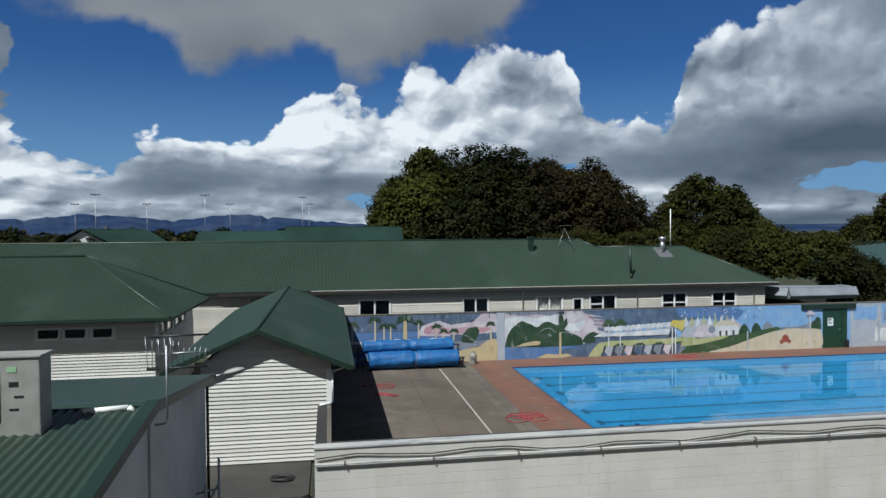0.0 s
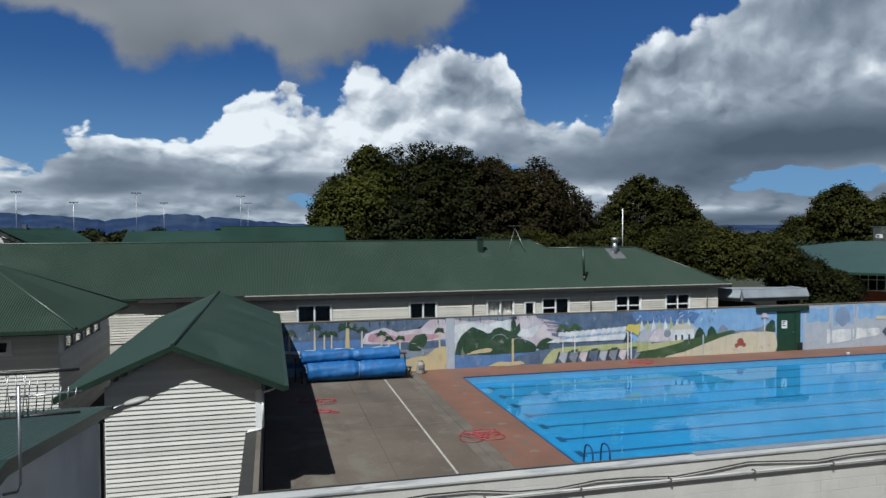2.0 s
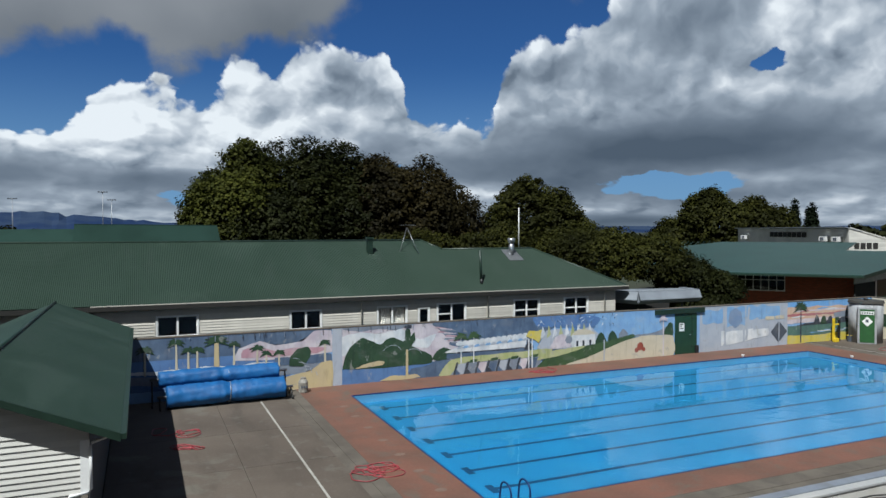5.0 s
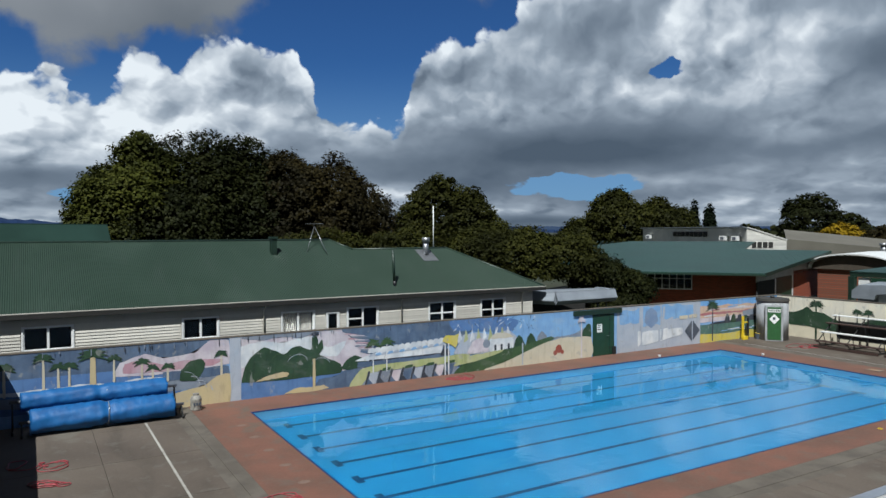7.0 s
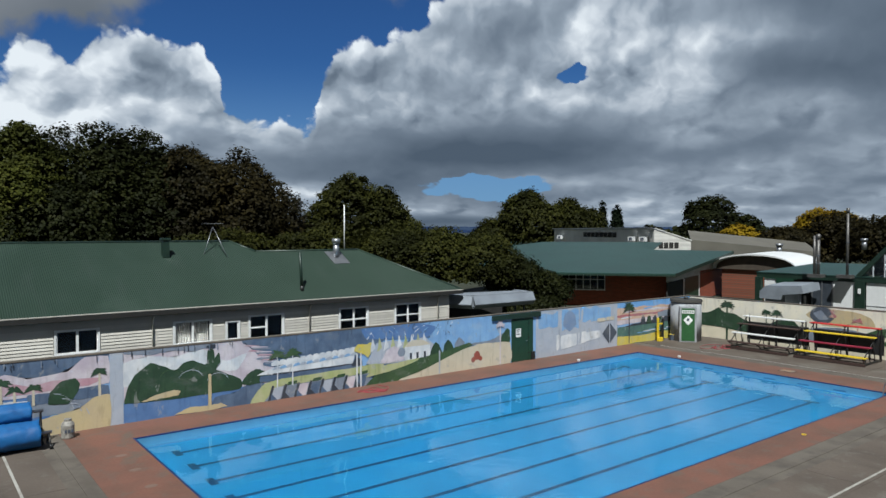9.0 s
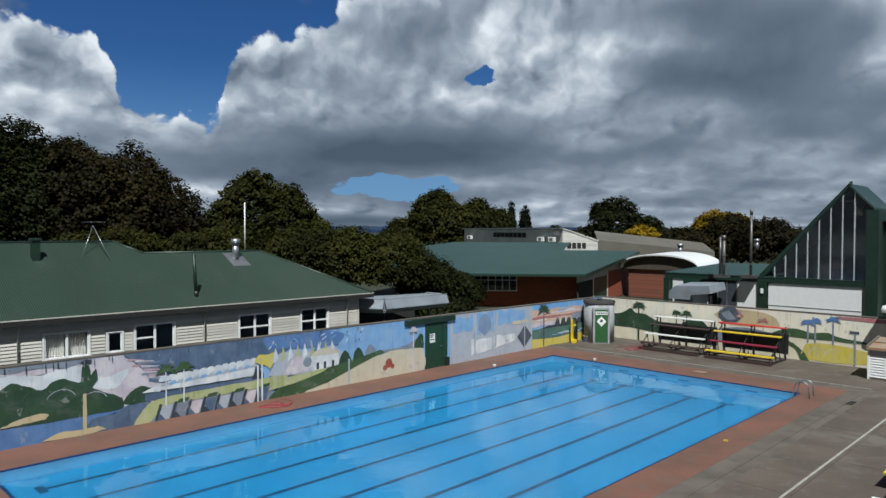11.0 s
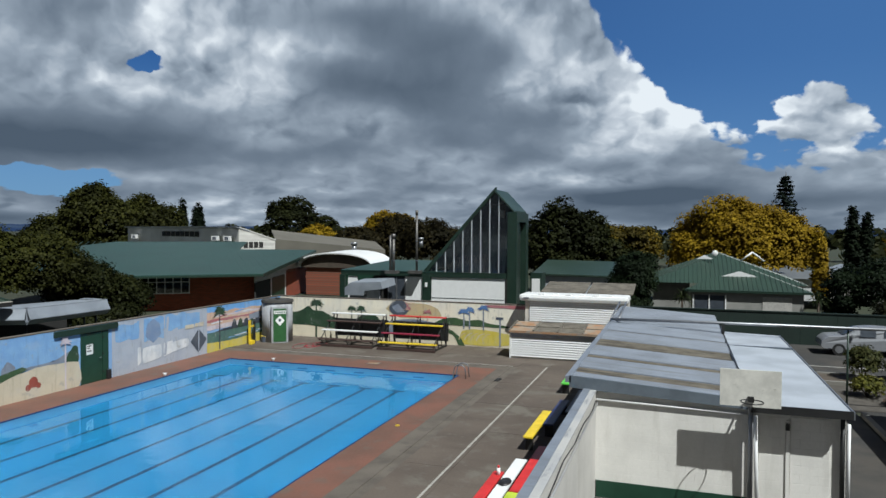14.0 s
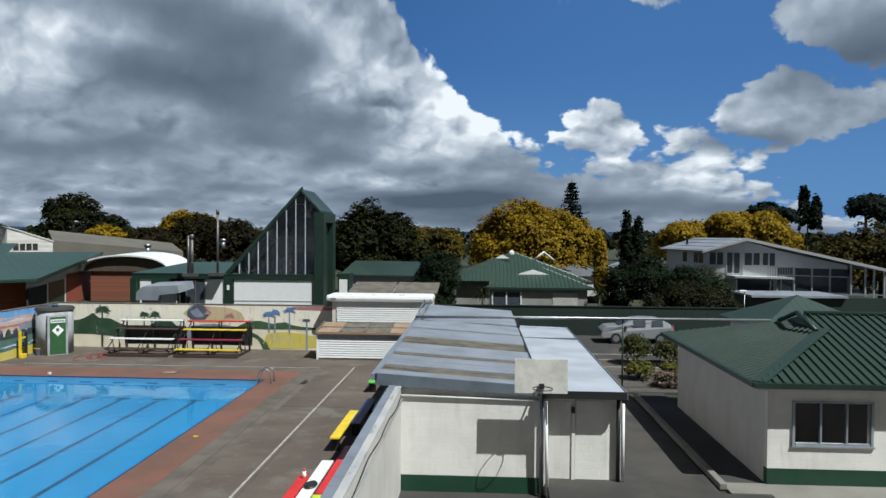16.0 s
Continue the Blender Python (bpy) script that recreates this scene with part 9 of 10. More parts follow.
def hatchback():
    """A silver hatchback parked along the fence, seen over the roofs."""
    c = thing("parked_car", (37.5, -30.5, 0), "silver-grey hatchback parked beside the fence", "car")
    x0, x1 = 36.7, 38.4
    side = [(-28.35, 0.35), (-28.25, 0.75), (-28.55, 0.98), (-29.3, 1.05), (-29.95, 1.42), (-30.7, 1.50), (-31.6, 1.46), (-32.2, 1.15), (-32.4, 0.85), (-32.4, 0.35)]
    pts = curved(side, 0.0, 1, 4)
    bm = bmesh.new()
    rows = []
    for x, inset in ((x0, 0.10), (x0 + 0.12, 0.0), (x1 - 0.12, 0.0), (x1, 0.10)):
        rows.append([bm.verts.new((x + (0.16 if z > 1.05 else 0.0) * (1 if x < 37.5 else -1), y, z - (inset * 0.4 if z > 0.6 else 0))) for y, z in pts])
    for a, b in zip(rows, rows[1:]):
        for k in range(len(pts)):
            j = (k + 1) % len(pts)
            bm.faces.new((a[k], a[j], b[j], b[k]))
    bm.faces.new(rows[0])
    bm.faces.new(rows[-1][::-1])
    bmesh.ops.recalc_face_normals(bm, faces=bm.faces)
    part("body", bm, CAR_SILVER, c)
    for a, b in ((-29.75, -30.75), (-30.85, -31.75)):
        part("side_window", prism(bmesh.new(), [(x0 + 0.02, a - 0.25, 1.02), (x0 + 0.02, b, 1.02), (x0 + 0.13, b, 1.38), (x0 + 0.13, a - 0.3, 1.36)], (0.01, 0, 0)), SMOKED, c)
    part("windscreen", prism(bmesh.new(), [(x0 + 0.2, -29.25, 1.07), (x1 - 0.2, -29.25, 1.07), (x1 - 0.25, -29.88, 1.41), (x0 + 0.25, -29.88, 1.41)], (0, 0.01, 0.012)), SMOKED, c)
    for y in (-29.05, -31.6):
        for x in (x0 - 0.02, x1 - 0.18):
            t = part("wheel", bar([(x, y, 0.31), (x + 0.20, y, 0.31)], 0.31, 20), BLACK, c, "black tyre")
            part("rim", bar([(x - 0.01, y, 0.31), (x + 0.02, y, 0.31)], 0.19, 14), STEEL, t)
    part("headlight", cube(x0 + 0.05, -28.36, 0.66, x0 + 0.4, -28.27, 0.78, bevel=0.02), GLASS, c)
    part("headlight", cube(x1 - 0.4, -28.36, 0.66, x1 - 0.05, -28.27, 0.78, bevel=0.02), GLASS, c)
    part("mirror", cube(x0 - 0.15, -29.75, 0.98, x0, -29.6, 1.12, bevel=0.02), CAR_SILVER, c)
    part("tail_light", cube(x0 + 0.02, -32.36, 0.85, x0 + 0.2, -32.28, 1.1), RED, c)


CAR_SILVER = surface("silver_car_paint", (0.30, 0.31, 0.33), 0.3, 0.3, vary=0.05)
hatchback()


def shrub(name, x, y, r, h, material, label, seed, count=1500, size=0.06, group="", base=0.0):
    rng = np.random.default_rng(seed)
    t = thing(name, (x, y, base), label, "shrub", group)
    bm = bmesh.new()
    for k in range(5):
        a = k * 1.3
        tube(bm, [(x, y, base), (x + 0.3 * r * math.cos(a), y + 0.3 * r * math.sin(a), base + h * 0.4), (x + 0.6 * r * math.cos(a), y + 0.6 * r * math.sin(a), base + h * 0.7)], 0.03, 5, 0.01)
    part("stem", bm, BARK, t)
    places, out = crown_points(rng, [(x, y, base + h * 0.52, r, r, h * 0.46)], count, r * 0.32, 30)
    leaf_mesh("foliage", rng, places, out, size, material, t)
    return t


LIME_LEAF = leafy("lime_shrub_leaves", [(0.055, 0.060, 0.012), (0.10, 0.10, 0.018), (0.15, 0.135, 0.03)])
STEM_LEAF = leafy("olive_shrub_leaves", [(0.03, 0.036, 0.012), (0.06, 0.064, 0.02), (0.10, 0.095, 0.035)])
ROSE_LEAF = leafy("flowering_shrub_leaves", [(0.05, 0.05, 0.03), (0.12, 0.10, 0.07), (0.35, 0.22, 0.18)])


def garden():
    bed = thing("garden_bed", (29, -28, 0), "dull gravel garden bed with low edging", "garden bed", kind="structure")
    part("gravel", cube(24.05, -31.5, -0.03, 28.5, -25.6, 0.02), GRAVEL, bed)
    part("edging", cube(28.5, -33, -0.03, 28.7, -24.5, 0.16), PATH_CONCRETE, bed)
    part("soil_bank", cube(28.7, -33, -0.03, 30.5, -24.5, 0.10), BARK, bed)
    part("edging", cube(30.5, -33, -0.03, 30.7, -24.5, 0.16), PATH_CONCRETE, bed)
    part("parking_line", cube(33.0, -24.0, -0.005, 33.12, -34, 0.004), LINE_WHITE, bed)
    shrub("low_shrub", 26.6, -28.1, 0.58, 0.78, LIME_LEAF, "round yellow-green clipped shrub", 101)
    shrub("low_shrub", 26.8, -29.7, 0.58, 0.72, LIME_LEAF, "round olive clipped shrub", 102)
    shrub("rose_shrub", 25.2, -29.0, 0.6, 0.62, ROSE_LEAF, "flowering shrub with reddish leaves", 103)
    shrub("standard_shrub", 29.6, -28.6, 0.6, 1.6, STEM_LEAF, "leafy multi-stemmed shrub on the bank", 104, 2600)
    shrub("standard_shrub", 29.6, -30.3, 0.75, 1.4, STEM_LEAF, "leafy spreading shrub on the bank", 105, 2600)
    shrub("low_shrub", 28.0, -26.0, 0.5, 0.8, SHRUB_DARK, "small dark shrub by the path", 106)
    g = "shrubs behind the fence"
    for k, (x, y, r, h, m) in enumerate(((58, -40.5, 2.0, 3.4, SHRUB), (50.5, -31.6, 0.9, 1.7, SHRUB_DARK))):
        shrub("garden_shrub", x, y, r, h, m, "overgrown dark shrub behind the fence", 120 + k, 9000, 0.065, g)


tree("garden_tree", (44, -35, 0), [(44.2, -33.4, 1.1, 1.2, 1.0, 1.2), (43.8, -34.8, 1.6, 1.3, 1.1, 1.5), (43.5, -36.4, 1.5, 1.4, 1.2, 1.3), (43.3, -37.6, 1.0, 1.1, 1.0, 1.1)], 12000, 0.10, BRONZE_SHRUB, "loose bronze-green shrubby tree behind the fence", 130, 0.10, 8, clump=0.5, per=45)
tree("garden_tree", (49, -34, 0), [(50.2, -31.9, 2.0, 1.5, 1.4, 1.9), (49.6, -33.9, 2.3, 1.6, 1.6, 2.1), (48.6, -36.2, 1.9, 1.6, 1.6, 1.9), (48.8, -38.2, 1.5, 1.4, 1.4, 1.5)], 15000, 0.11, SHRUB_DARK, "dark evergreen garden trees in front of the houses", 131, 0.14, 8, clump=0.55, per=45)
GRAVEL = surface("dull_gravel", (0.085, 0.074, 0.062), 0.9, second=(0.055, 0.047, 0.039), grain=(3, 8), fine=(40, 5), bump=0.4)
garden()


def cabbage_tree(x, y, h, label, seed):
    rng = random.Random(seed)
    t = thing("cabbage_tree", (x, y, 0), label, "tree", "cabbage trees")
    part("trunk", bar([(x, y, 0), (x, y, h)], 0.10, 8, 0.07), BARK, t)
    verts, faces = [], []
    for k in range(70):
        a, up = rng.uniform(0, 6.28), rng.uniform(-0.5, 1.2)
        L = rng.uniform(0.7, 1.0)
        d = Vector((math.cos(a) * math.cos(up), math.sin(a) * math.cos(up), math.sin(up)))
        s = Vector((-math.sin(a), math.cos(a), 0)) * 0.035
        o = Vector((x, y, h))
        m, e = o + d * L * 0.6 + Vector((0, 0, 0.05)), o + d * L - Vector((0, 0, 0.22))
        i = len(verts)
        verts += [tuple(o - s * 0.6), tuple(o + s * 0.6), tuple(m + s), tuple(m - s), tuple(e)]
        faces += [(i, i + 1, i + 2, i + 3), (i + 3, i + 2, i + 4)]
    from_arrays("leaf_head", verts, faces, SHRUB, t)


cabbage_tree(46.4, -21.3, 1.9, "small spiky cabbage tree before the house", 7)
cabbage_tree(45.9, -29.6, 2.1, "spiky cabbage tree at the house corner", 8)


def green_roof_house():
    h = thing("bungalow", (52, -24, 0), "low bungalow with a green ribbed hip roof and gablets", "house")
    x0, x1, y0, y1, ze = 46.6, 60.0, -29.4, -18.8, 2.45
    k = 3.4
    s = (3.75 - ze) / k
    L = k * math.sqrt(1 + s * s)
    roof_face("roof_west", (x0, y1 - 2.6, ze), (0, -1, 0), (1, 0, s), [(0, 0), (k, L), (y1 - 2.6 - y0 - k, L), (y1 - 2.6 - y0, 0)], h, ROOF_GREEN, pitch=0.3, depth=0.04, kind="tray")
    roof_face("roof_south", (x0, y0, ze), (1, 0, 0), (0, 1, s), [(0, 0), (k, L), (10, L)], h, ROOF_GREEN, pitch=0.3, depth=0.04, kind="tray")
    k2 = 5.3
    z2 = ze + 0.35
    s2 = (4.75 - z2) / k2
    L2 = k2 * math.sqrt(1 + s2 * s2)
    roof_face("roof_main", (x0 + 1.6, y1, z2), (0, -1, 0), (1, 0, s2), [(0, 0), (k2, L2), (y1 - y0 - k2, L2), (y1 - y0, 0)], h, ROOF_GREEN, pitch=0.3, depth=0.04, kind="tray")
    roof_face("roof_main_end", (x0 + 1.6, y0, z2), (1, 0, 0), (0, 1, s2), [(0, 0), (k2, L2), (12, L2)], h, ROOF_GREEN, pitch=0.3, depth=0.04, kind="tray")
    roof_face("roof_main_end", (x0 + 1.6, y1, z2), (1, 0, 0), (0, -1, s2), [(0, 0), (k2, L2), (12, L2)], h, ROOF_GREEN, pitch=0.3, depth=0.04, kind="tray")
    part("gablet", prism(bmesh.new(), [(x0 + 2.2, -23.9, 3.30), (x0 + 2.2, -26.3, 3.30), (x0 + 2.2, -25.1, 3.68)], (0.1, 0, 0)), WHITE_PAINT, h, "white gablet")
    part("gablet", prism(bmesh.new(), [(x0 + 5.4, -22.3, 4.40), (x0 + 5.4, -23.5, 4.40), (x0 + 5.4, -22.9, 4.70)], (0.1, 0, 0)), WHITE_PAINT, h, "white gablet")
    for q in ((-25.4, 4.3), (-27.0, 4.3)):
        part("gablet_barge", bar([(x0 + 5.4, q[0], q[1]), (x0 + 5.4, -26.2, 4.95)], 0.07, 6), WHITE_PAINT, h)
    part("gutter", cube(x0 - 0.1, y0, ze - 0.12, x0 + 0.03, y1 - 2.6, ze + 0.03), GREEN_TRIM, h)
    part("front_wall", cube(x0 + 0.2, y0 + 0.5, 0, x0 + 0.4, y1 - 3, ze), HOUSE_WALL, h)
    part("side_wall", cube(x0 + 2.2, y1 - 3, 0, x0 + 2.4, y1 - 0.5, z2), HOUSE_WALL, h)
    part("side_wall", cube(x0 + 0.8, y0 + 0.5, 0, x1, y0 + 0.7, ze), HOUSE_WALL, h)
    w = part("window", cube(x0 + 0.1, -24.1, 1.0, x0 + 0.2, -22.0, 1.06), WHITE_PAINT, h)
    part("pane", cube(x0 + 0.16, -24.0, 1.06, x0 + 0.18, -22.1, 2.1), SMOKED, w)
    for y in (-24.1, -23.05, -22.02):
        part("window_frame", cube(x0 + 0.1, y - 0.04, 1.06, x0 + 0.2, y + 0.04, 2.15), WHITE_PAINT, w)
    part("pane", cube(x0 + 0.16, -28.2, 1.0, x0 + 0.18, -26.4, 2.1), CURTAIN, w)
    d = thing("satellite_dish", (x0 + 5.2, -23.6, 4.5), "small white satellite dish on the bungalow roof", "satellite dish")
    bm = bmesh.new()
    bmesh.ops.create_uvsphere(bm, u_segments=14, v_segments=8, radius=0.22, matrix=Matrix.Translation((x0 + 5.0, -23.6, 4.85)) @ Matrix.Diagonal((0.35, 1, 1, 1)))
    part("dish", bm, WHITE_PAINT, d)
    part("arm", bar([(x0 + 5.1, -23.6, 4.5), (x0 + 5.0, -23.6, 4.95)], 0.03, 6), STEEL, d)


ROOF_GREEN = surface("sage_green_roofing", (0.026, 0.052, 0.037), 0.5, grain=(0.3, 5))
HOUSE_WALL = surface("grey_house_cladding", (0.27, 0.265, 0.245), 0.8, grain=(0.8, 5))
green_roof_house()


def white_house():
    """Two-storey house with a broad gable, glazed lower rooms and a long roof falling to a verandah."""
    h = thing("two_storey_house", (58, -44, -1.5), "white two-storey house with a broad low gable and balcony", "house")
    o = Vector((58.6, -41.0, 0))
    d = Vector((-0.40, -0.917, 0)).normalized()
    n = Vector((0.989, 0.148, 0)).normalized()

    def at(u, v, z):
        p = o + d * u + n * v
        return (p.x, p.y, z)

    def slab(name, u0, u1, v0, v1, z0, z1, m, parent=h, label=""):
        return part(name, prism(bmesh.new(), [at(u0, v0, z0), at(u1, v0, z0), at(u1, v1, z0), at(u0, v1, z0)], (0, 0, z1 - z0)), m, parent, label)
    part("gable_wall", prism(bmesh.new(), [at(0.1, 0, 2.9), at(5.6, 0, 2.9), at(5.6, 0, 5.2), at(3.06, 0, 5.95), at(0.1, 0, 4.98)], tuple(n * 0.2)), WHITE_HOUSE, h)
    part("gable_wall", prism(bmesh.new(), [at(5.6, 0.05, 3.68), at(10.9, 0.05, 3.68), at(10.9, 0.05, 4.0), at(5.6, 0.05, 5.15)], tuple(n * 0.2)), WHITE_HOUSE, h)
    slab("lower_wall", 0.1, 5.6, 0.0, 0.2, -1.5, 2.9, WHITE_HOUSE)
    slab("lower_wall", 5.6, 10.9, 0.06, 0.2, -1.5, 1.75, WHITE_HOUSE)
    slab("side_wall", 0.1, 0.3, 0.2, 8.6, -1.5, 4.95, WHITE_HOUSE)
    slab("room", 5.6, 10.9, 3.0, 3.1, -1.5, 4.0, DARK)
    part("roof", prism(bmesh.new(), [at(-0.5, -0.5, 4.93), at(3.06, -0.5, 6.05), at(3.06, 9.2, 6.05), at(-0.5, 9.2, 4.93)], (0, 0, 0.10)), HOUSE_ROOF, h)
    part("roof", prism(bmesh.new(), [at(3.06, -0.5, 6.05), at(13.6, -0.5, 3.62), at(13.6, 9.2, 3.62), at(3.06, 9.2, 6.05)], (0, 0, 0.10)), HOUSE_ROOF, h)
    for k in range(15):
        a = -0.3 + 0.92 * k
        lo, hi = (4.93, 6.05) if a < 3.06 else (6.05, 3.62)
        z = 4.93 + (a + 0.5) * 0.3146 if a < 3.06 else 6.05 - (a - 3.06) * 0.2306
        slab("roof_rib", a, a + 0.05, -0.5, 9.2, z + 0.09, z + 0.135, HOUSE_ROOF)
    part("barge", prism(bmesh.new(), [at(-0.5, -0.55, 4.83), at(3.06, -0.55, 5.93), at(3.06, -0.55, 6.17), at(-0.5, -0.55, 5.05)], tuple(n * 0.05)), WHITE_HOUSE, h)
    part("barge", prism(bmesh.new(), [at(3.06, -0.55, 5.93), at(13.6, -0.55, 3.50), at(13.6, -0.55, 3.74), at(3.06, -0.55, 6.17)], tuple(n * 0.05)), WHITE_HOUSE, h)
    for a, b, z0 in ((0.28, 0.85, 3.82), (0.9, 1.45, 3.82), (1.72, 2.2, 3.1), (2.28, 2.78, 3.1), (3.12, 3.75, 3.82), (3.82, 4.36, 3.86), (4.55, 5.02, 3.86), (5.08, 5.55, 3.82)):
        w = slab("window", a, b, -0.04, 0.0, z0 - 0.06, z0, WHITE_HOUSE)
        slab("pane", a + 0.03, b - 0.03, -0.03, -0.01, z0, 4.88, SMOKED, w)
        slab("window_frame", a - 0.04, a + 0.02, -0.05, 0.0, z0, 4.92, WHITE_HOUSE, w)
    slab("downpipe", 3.0, 3.06, -0.1, -0.03, 2.9, 5.7, WHITE_HOUSE)
    for k in range(4):
        a = 5.75 + 1.32 * k
        w = slab("window", a, a + 1.25, 0.05, 0.12, 3.0, 3.08, WHITE_HOUSE)
        slab("pane", a + 0.04, a + 1.21, 0.08, 0.10, 3.08, 3.66, SMOKED, w)
        slab("pane", a + 0.04, a + 1.21, 0.08, 0.10, 1.75, 3.0, SMOKED, w)
        slab("window_frame", a - 0.07, a + 0.02, 0.02, 0.14, 1.75, 3.68, WHITE_HOUSE, w)
    for u in (11.0, 12.0, 12.6, 13.3):
        slab("verandah_post", u, u + 0.1, -0.2, -0.1, -1.5, 4.2 - (u - 11.0) * 0.2306, WHITE_HOUSE)
    slab("verandah_back", 10.9, 13.4, 4.0, 4.1, -1.5, 3.5, DARK)
    slab("balcony_floor", 1.7, 6.2, -1.6, 0, 2.78, 2.93, WHITE_HOUSE)
    for k in range(12):
        slab("baluster", 4.2 + 0.18 * k, 4.23 + 0.18 * k, -1.6, -1.57, 2.93, 3.75, STEEL)
    slab("balcony_rail", 4.2, 6.2, -1.62, -1.54, 3.75, 3.80, STEEL)
    for u in (1.8, 4.4, 5.2, 6.1):
        slab("balcony_post", u, u + 0.08, -1.55, -1.47, -1.5, 2.78, STEEL)
    slab("undercroft", 2.6, 5.4, -0.04, -0.01, 1.2, 2.6, SMOKED)
    for v in (0.7, 1.7, 4.0):
        slab("side_window", 0.06, 0.10, v, v + 0.8, 3.9, 4.8, SMOKED)
    slab("flue", 0.9, 1.05, 6.0, 6.15, 5.2, 6.3, BLACK)
    l = thing("lean_to_sheds", (56, -48, -1), "dark low sheds with pale flat roofs below the white house", "shed")
    part("shed_wall", cube(47.5, -49.5, -2, 51.5, -41.0, 1.9), FENCE_GREEN, l)
    part("shed_roof", cube(47.2, -47.5, 1.9, 51.8, -40.7, 2.05), ALLOY_PALE, l)
    part("deck_wall", cube(50, -62, -2, 50.3, -48, 1.7), FENCE_GREEN, l)
    part("deck_rail", cube(50.0, -62, 1.9, 50.1, -48, 1.98), STEEL, l)
    p = thing("garden_lamp", (44.5, -38.9, 0), "white lamp on a thin post by the sheds", "lamp")
    part("post", bar([(44.5, -39.2, -1), (44.5, -39.2, 2.5)], 0.03, 6), STEEL, p)
    part("head", cube(44.3, -39.3, 2.5, 44.7, -38.8, 2.62, bevel=0.03), WHITE_PAINT, p)


WHITE_HOUSE = surface("white_house_paint", (0.60, 0.60, 0.60), 0.6, vary=0.08)
HOUSE_ROOF = surface("pale_grey_house_roof", (0.27, 0.29, 0.32), 0.5, grain=(0.3, 5))
white_house()


def far_houses():
    rows = [((86, -33.0, -1.5), 8, 10, 2.6, 1.6, "distant low house with a grey roof"), ((92, -41.5, -2), 9, 9, 2.6, 1.7, "distant grey-roofed house between the cypresses"),
            ((78, -29.8, -1), 3, 3, 3.1, 0.3, "distant white garage behind the bungalow")]
    for k, (p, w, d, hgt, rise, label) in enumerate(rows):
        h = thing("distant_house", p, label, "house", "distant houses")
        x, y, z = p
        part("wall", cube(x, y - d / 2, z, x + w, y + d / 2, z + hgt), WHITE_HOUSE if k != 1 else HOUSE_WALL, h)
        part("roof", prism(bmesh.new(), [(x - 0.5, y - d / 2 - 0.5, z + hgt), (x - 0.5, y + d / 2 + 0.5, z + hgt), (x - 0.5, y, z + hgt + rise)], (w + 1, 0, 0)), HOUSE_ROOF, h)
        for j in range(3):
            part("window", cube(x - 0.03, y - d / 2 + 0.8 + j * d / 3.2, z + 0.9, x, y - d / 2 + 0.8 + j * d / 3.2 + d * 0.16, z + 2.1), SMOKED, h)


far_houses()

# ------------------------------------------------------------ distance: roofs, masts, woods, hills


def far_roofs():
    r = thing("far_school_block", (-6, 56, 0), "distant school block with a flat-fronted teal roof", "building")
    part("roof", prism(bmesh.new(), [(-13.8, 51.9, 4.2), (0.6, 51.6, 4.2), (0.2, 53.4, 7.0), (-13.6, 53.6, 7.1)], (0, 0.3, 0)), FAR_TEAL, r)
    part("roof_back", prism(bmesh.new(), [(-13.6, 53.6, 7.1), (0.2, 53.4, 7.0), (0.2, 62, 5.0), (-13.6, 62, 5.0)], (0, 0, 0.1)), FAR_TEAL, r)
    part("wall", cube(-13.5, 52.5, 0, 0.3, 61.5, 4.3), HOUSE_WALL, r)
    part("lower_roof", prism(bmesh.new(), [(-24.5, 55, 5.0), (-13.8, 55, 5.0), (-13.8, 59, 6.6), (-24.5, 59, 6.55)], (0, 0.3, 0.1)), FAR_TEAL, r)
    part("lower_wall", cube(-24, 55.5, 0, -13.9, 62, 5.0), HOUSE_WALL, r)
    g = thing("far_gabled_house", (-39, 70, 0), "distant house with a white gable and green roof", "house")
    part("gable", prism(bmesh.new(), [(-44.2, 66.8, 4.6), (-37.2, 68.4, 4.6), (-40.8, 67.6, 6.9)], (0.1, 0.3, 0)), WHITE_PAINT, g)
    part("wall", prism(bmesh.new(), [(-44.2, 66.8, 0), (-37.2, 68.4, 0), (-37.2, 68.4, 4.6), (-44.2, 66.8, 4.6)], (0.3, 8, 0)), WHITE_PAINT, g)
    part("roof", prism(bmesh.new(), [(-36.6, 68.0, 4.7), (-40.8, 67.2, 7.05), (-34.8, 75.2, 7.05), (-31.0, 74.0, 4.9)], (0, 0, 0.1)), FAR_TEAL, g)
    part("roof", prism(bmesh.new(), [(-45.0, 66.2, 4.7), (-40.8, 67.2, 7.05), (-34.8, 75.2, 7.05), (-42.0, 76.0, 4.7)], (0, 0, 0.1)), FAR_TEAL, g)
    part("chimney", cube(-38.9, 70.0, 6.0, -38.4, 70.5, 7.6), P_DARK_GREY, g)
    w = thing("far_white_shed", (-52, 66, 0), "long distant white-walled shed", "shed")
    part("wall", cube(-66, 64, 0, -45.5, 64.3, 5.2), WHITE_PAINT, w)
    part("roof", cube(-66, 64.3, 4.9, -45.5, 72, 5.25), HOUSE_ROOF, w)


FAR_TEAL = surface("matt_teal_roofing", (0.020, 0.046, 0.038), 0.95, grain=(0.3, 5))
FAR_TEAL.node_tree.nodes["Principled BSDF"].inputs["Specular IOR Level"].default_value = 0.1


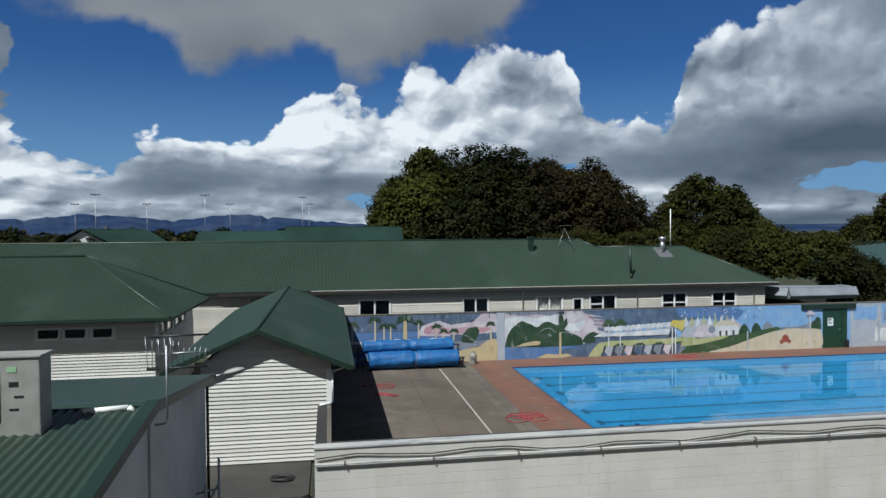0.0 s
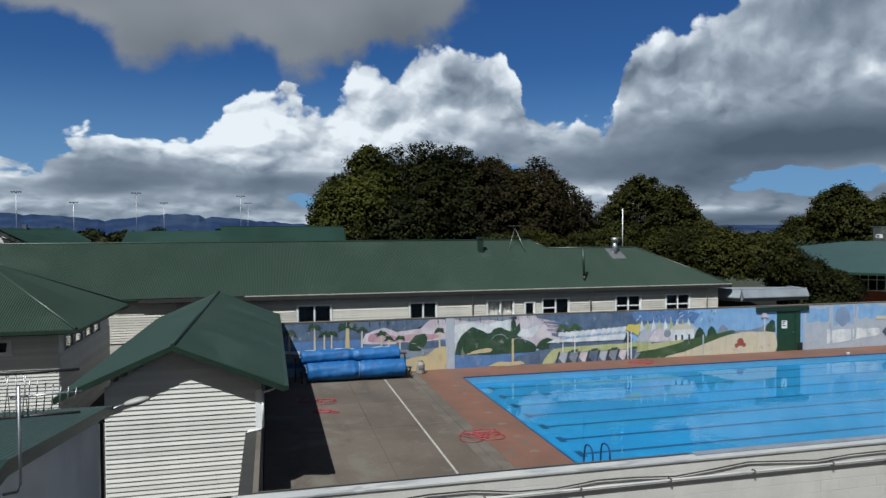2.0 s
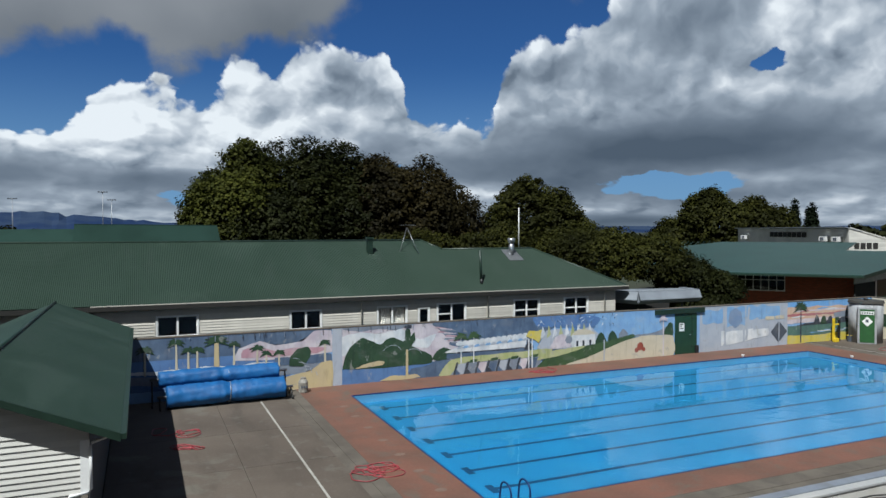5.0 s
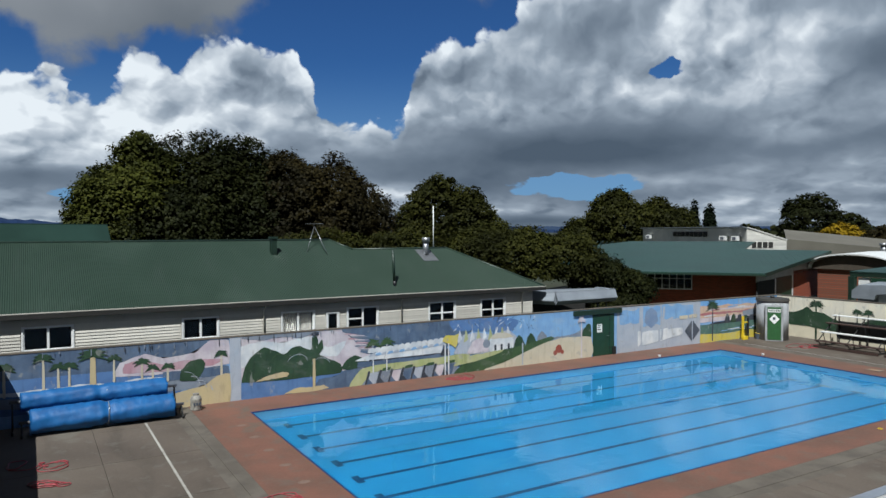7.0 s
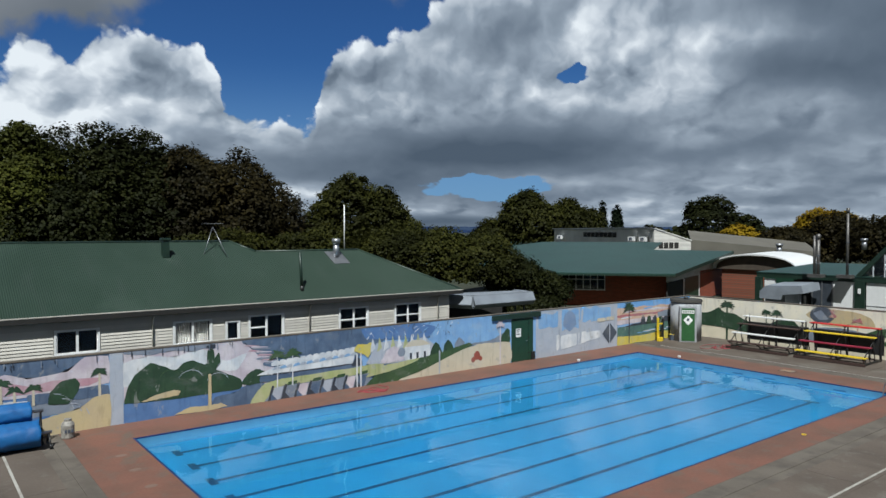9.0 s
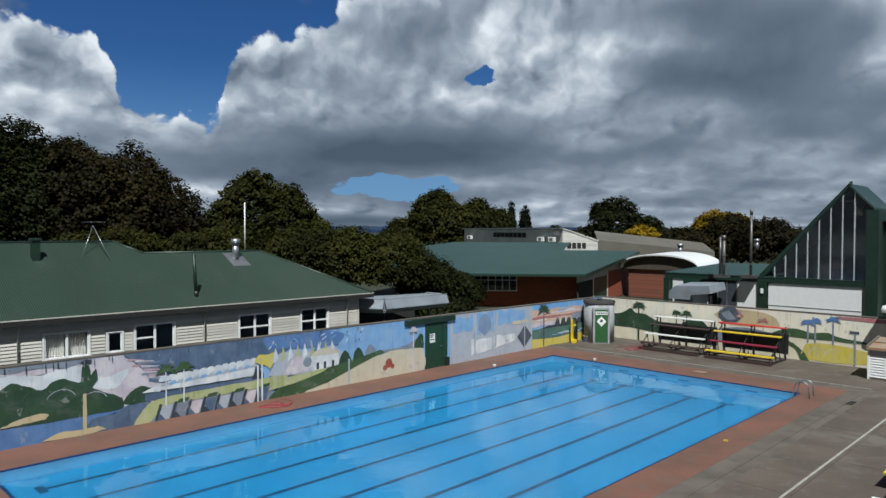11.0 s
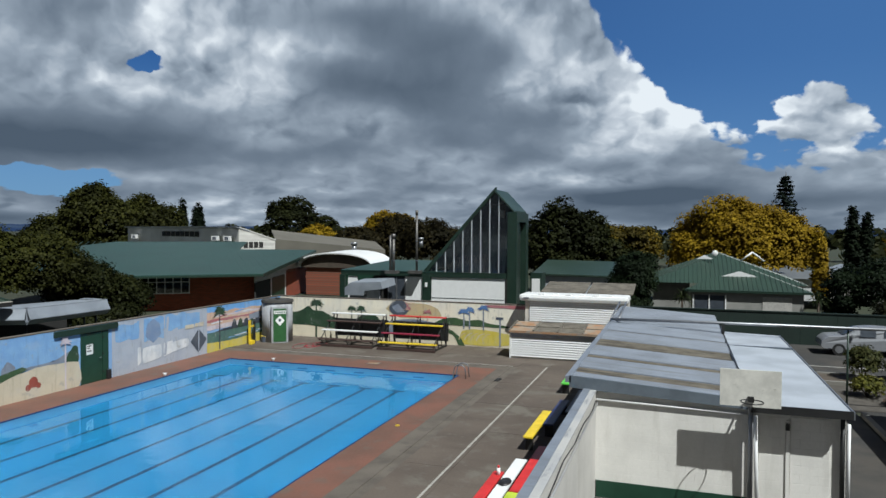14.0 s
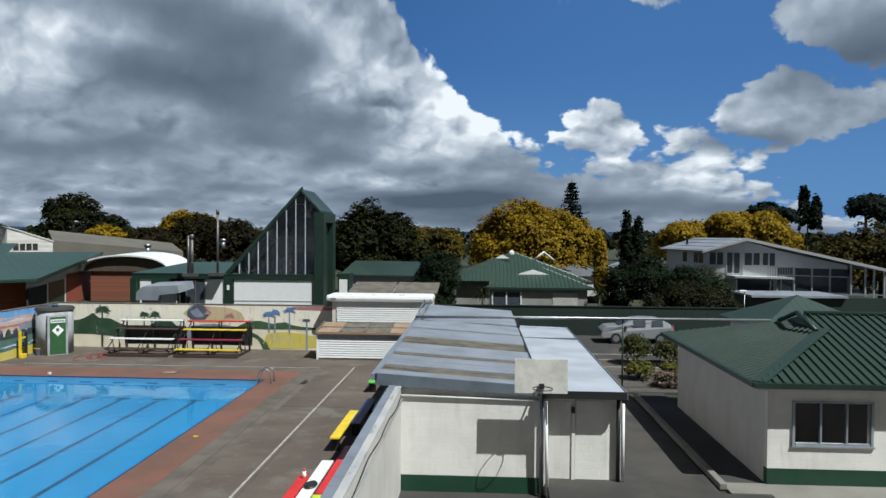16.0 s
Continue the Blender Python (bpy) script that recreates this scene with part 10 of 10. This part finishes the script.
def masts():
    for k, (x, y, h) in enumerate(((-58.6, 130.6, 15.0), (-71.9, 157.9, 14.0), (-53.4, 152.8, 13.8), (-36.6, 135.8, 15.2), (-35.2, 166.4, 14.3), (-15.1, 148.1, 15.3), (-14.0, 168.1, 14.4), (-86, 140, 15.0))):
        m = thing("floodlight_mast", (x, y, 0), "tall thin floodlight mast over the playing fields", "floodlight mast", "floodlight masts")
        part("pole", bar([(x, y, 0), (x, y, h)], 0.10, 6, 0.06), STEEL, m)
        part("crossbar", bar([(x - 0.9, y, h), (x + 0.9, y, h)], 0.07, 6), STEEL, m)
        for q in (-0.8, -0.25, 0.3, 0.85):
            part("lamp_head", cube(x + q - 0.16, y - 0.2, h - 0.15, x + q + 0.16, y + 0.1, h + 0.12), P_DARK_GREY, m)


def far_woods():
    rng = np.random.default_rng(77)
    pts, out = [], []
    for k in range(340):
        b = radians(rng.uniform(-32, 128))
        r = rng.uniform(150, 330)
        c = np.array([-6 + math.sin(b) * r, -24 + math.cos(b) * r, 0.0])
        h = rng.uniform(4.5, 8.0) * (0.72 + r / 700)
        if k % 4 == 0:
            b = radians(rng.uniform(-32, 8))
            r = rng.uniform(95, 150)
            c = np.array([-6 + math.sin(b) * r, -24 + math.cos(b) * r, 0.0])
            h = rng.uniform(4.2, 6.4)
        n = 110
        d = rng.normal(size=(n, 3))
        d /= np.linalg.norm(d, axis=1)[:, None]
        d[:, 2] = np.abs(d[:, 2])
        pts.append(c + d * np.array([5.5, 5.5, h * 0.6]) * rng.uniform(0.75, 1.05, (n, 1)) + np.array([0, 0, h * 0.4]))
        out.append(d)
    w = leaf_mesh("far_woods", rng, np.concatenate(pts), np.concatenate(out), 1.0, OAK, None)
    tagged(w, "far dark woods and hedges along the horizon", "woods", kind="stuff")


def hills():
    """A far range of bush-clad hills."""
    rng = random.Random(5)
    verts, faces = [], []
    n = 360
    for i in range(n + 1):
        b = -40 + 170 * i / n
        near = max(0.0, 1 - abs(b + 14) / 20)
        top = 20 + 62 * min(1.0, near * 2.2) if near > 0 else 22
        if 20 < b < 60:
            top = 30
        top *= 0.92 + 0.30 * noise.noise(Vector((b * 0.20, 3, 0))) + 0.20 * noise.noise(Vector((b * 0.55, 9, 0))) + 0.13 * noise.noise(Vector((b * 1.7, 5, 0)))
        for r, f in ((2600, 0.0), (2900, 0.55), (3150, 1.0), (3500, 0.0)):
            q = radians(b)
            wig = 60 * noise.noise(Vector((b * 0.5, r * 0.01, 4)))
            verts.append((math.sin(q) * (r + wig), math.cos(q) * (r + wig), -1 + top * f * (1 + 0.2 * noise.noise(Vector((b * 0.8, r * 0.003, 1))) * (f < 1))))
    for i in range(n):
        for j in range(3):
            a = i * 4 + j
            faces.append((a, a + 4, a + 5, a + 1))
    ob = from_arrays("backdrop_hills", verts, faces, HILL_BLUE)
    tagged(ob, "far blue hills on the horizon", "hills", kind="structure")


# the haze of distance is put into the hills' blue base colour
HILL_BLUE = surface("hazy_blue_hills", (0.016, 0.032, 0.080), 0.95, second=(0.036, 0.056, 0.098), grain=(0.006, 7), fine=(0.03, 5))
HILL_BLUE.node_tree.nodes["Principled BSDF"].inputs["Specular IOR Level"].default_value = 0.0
far_roofs()
masts()
far_woods()
hills()
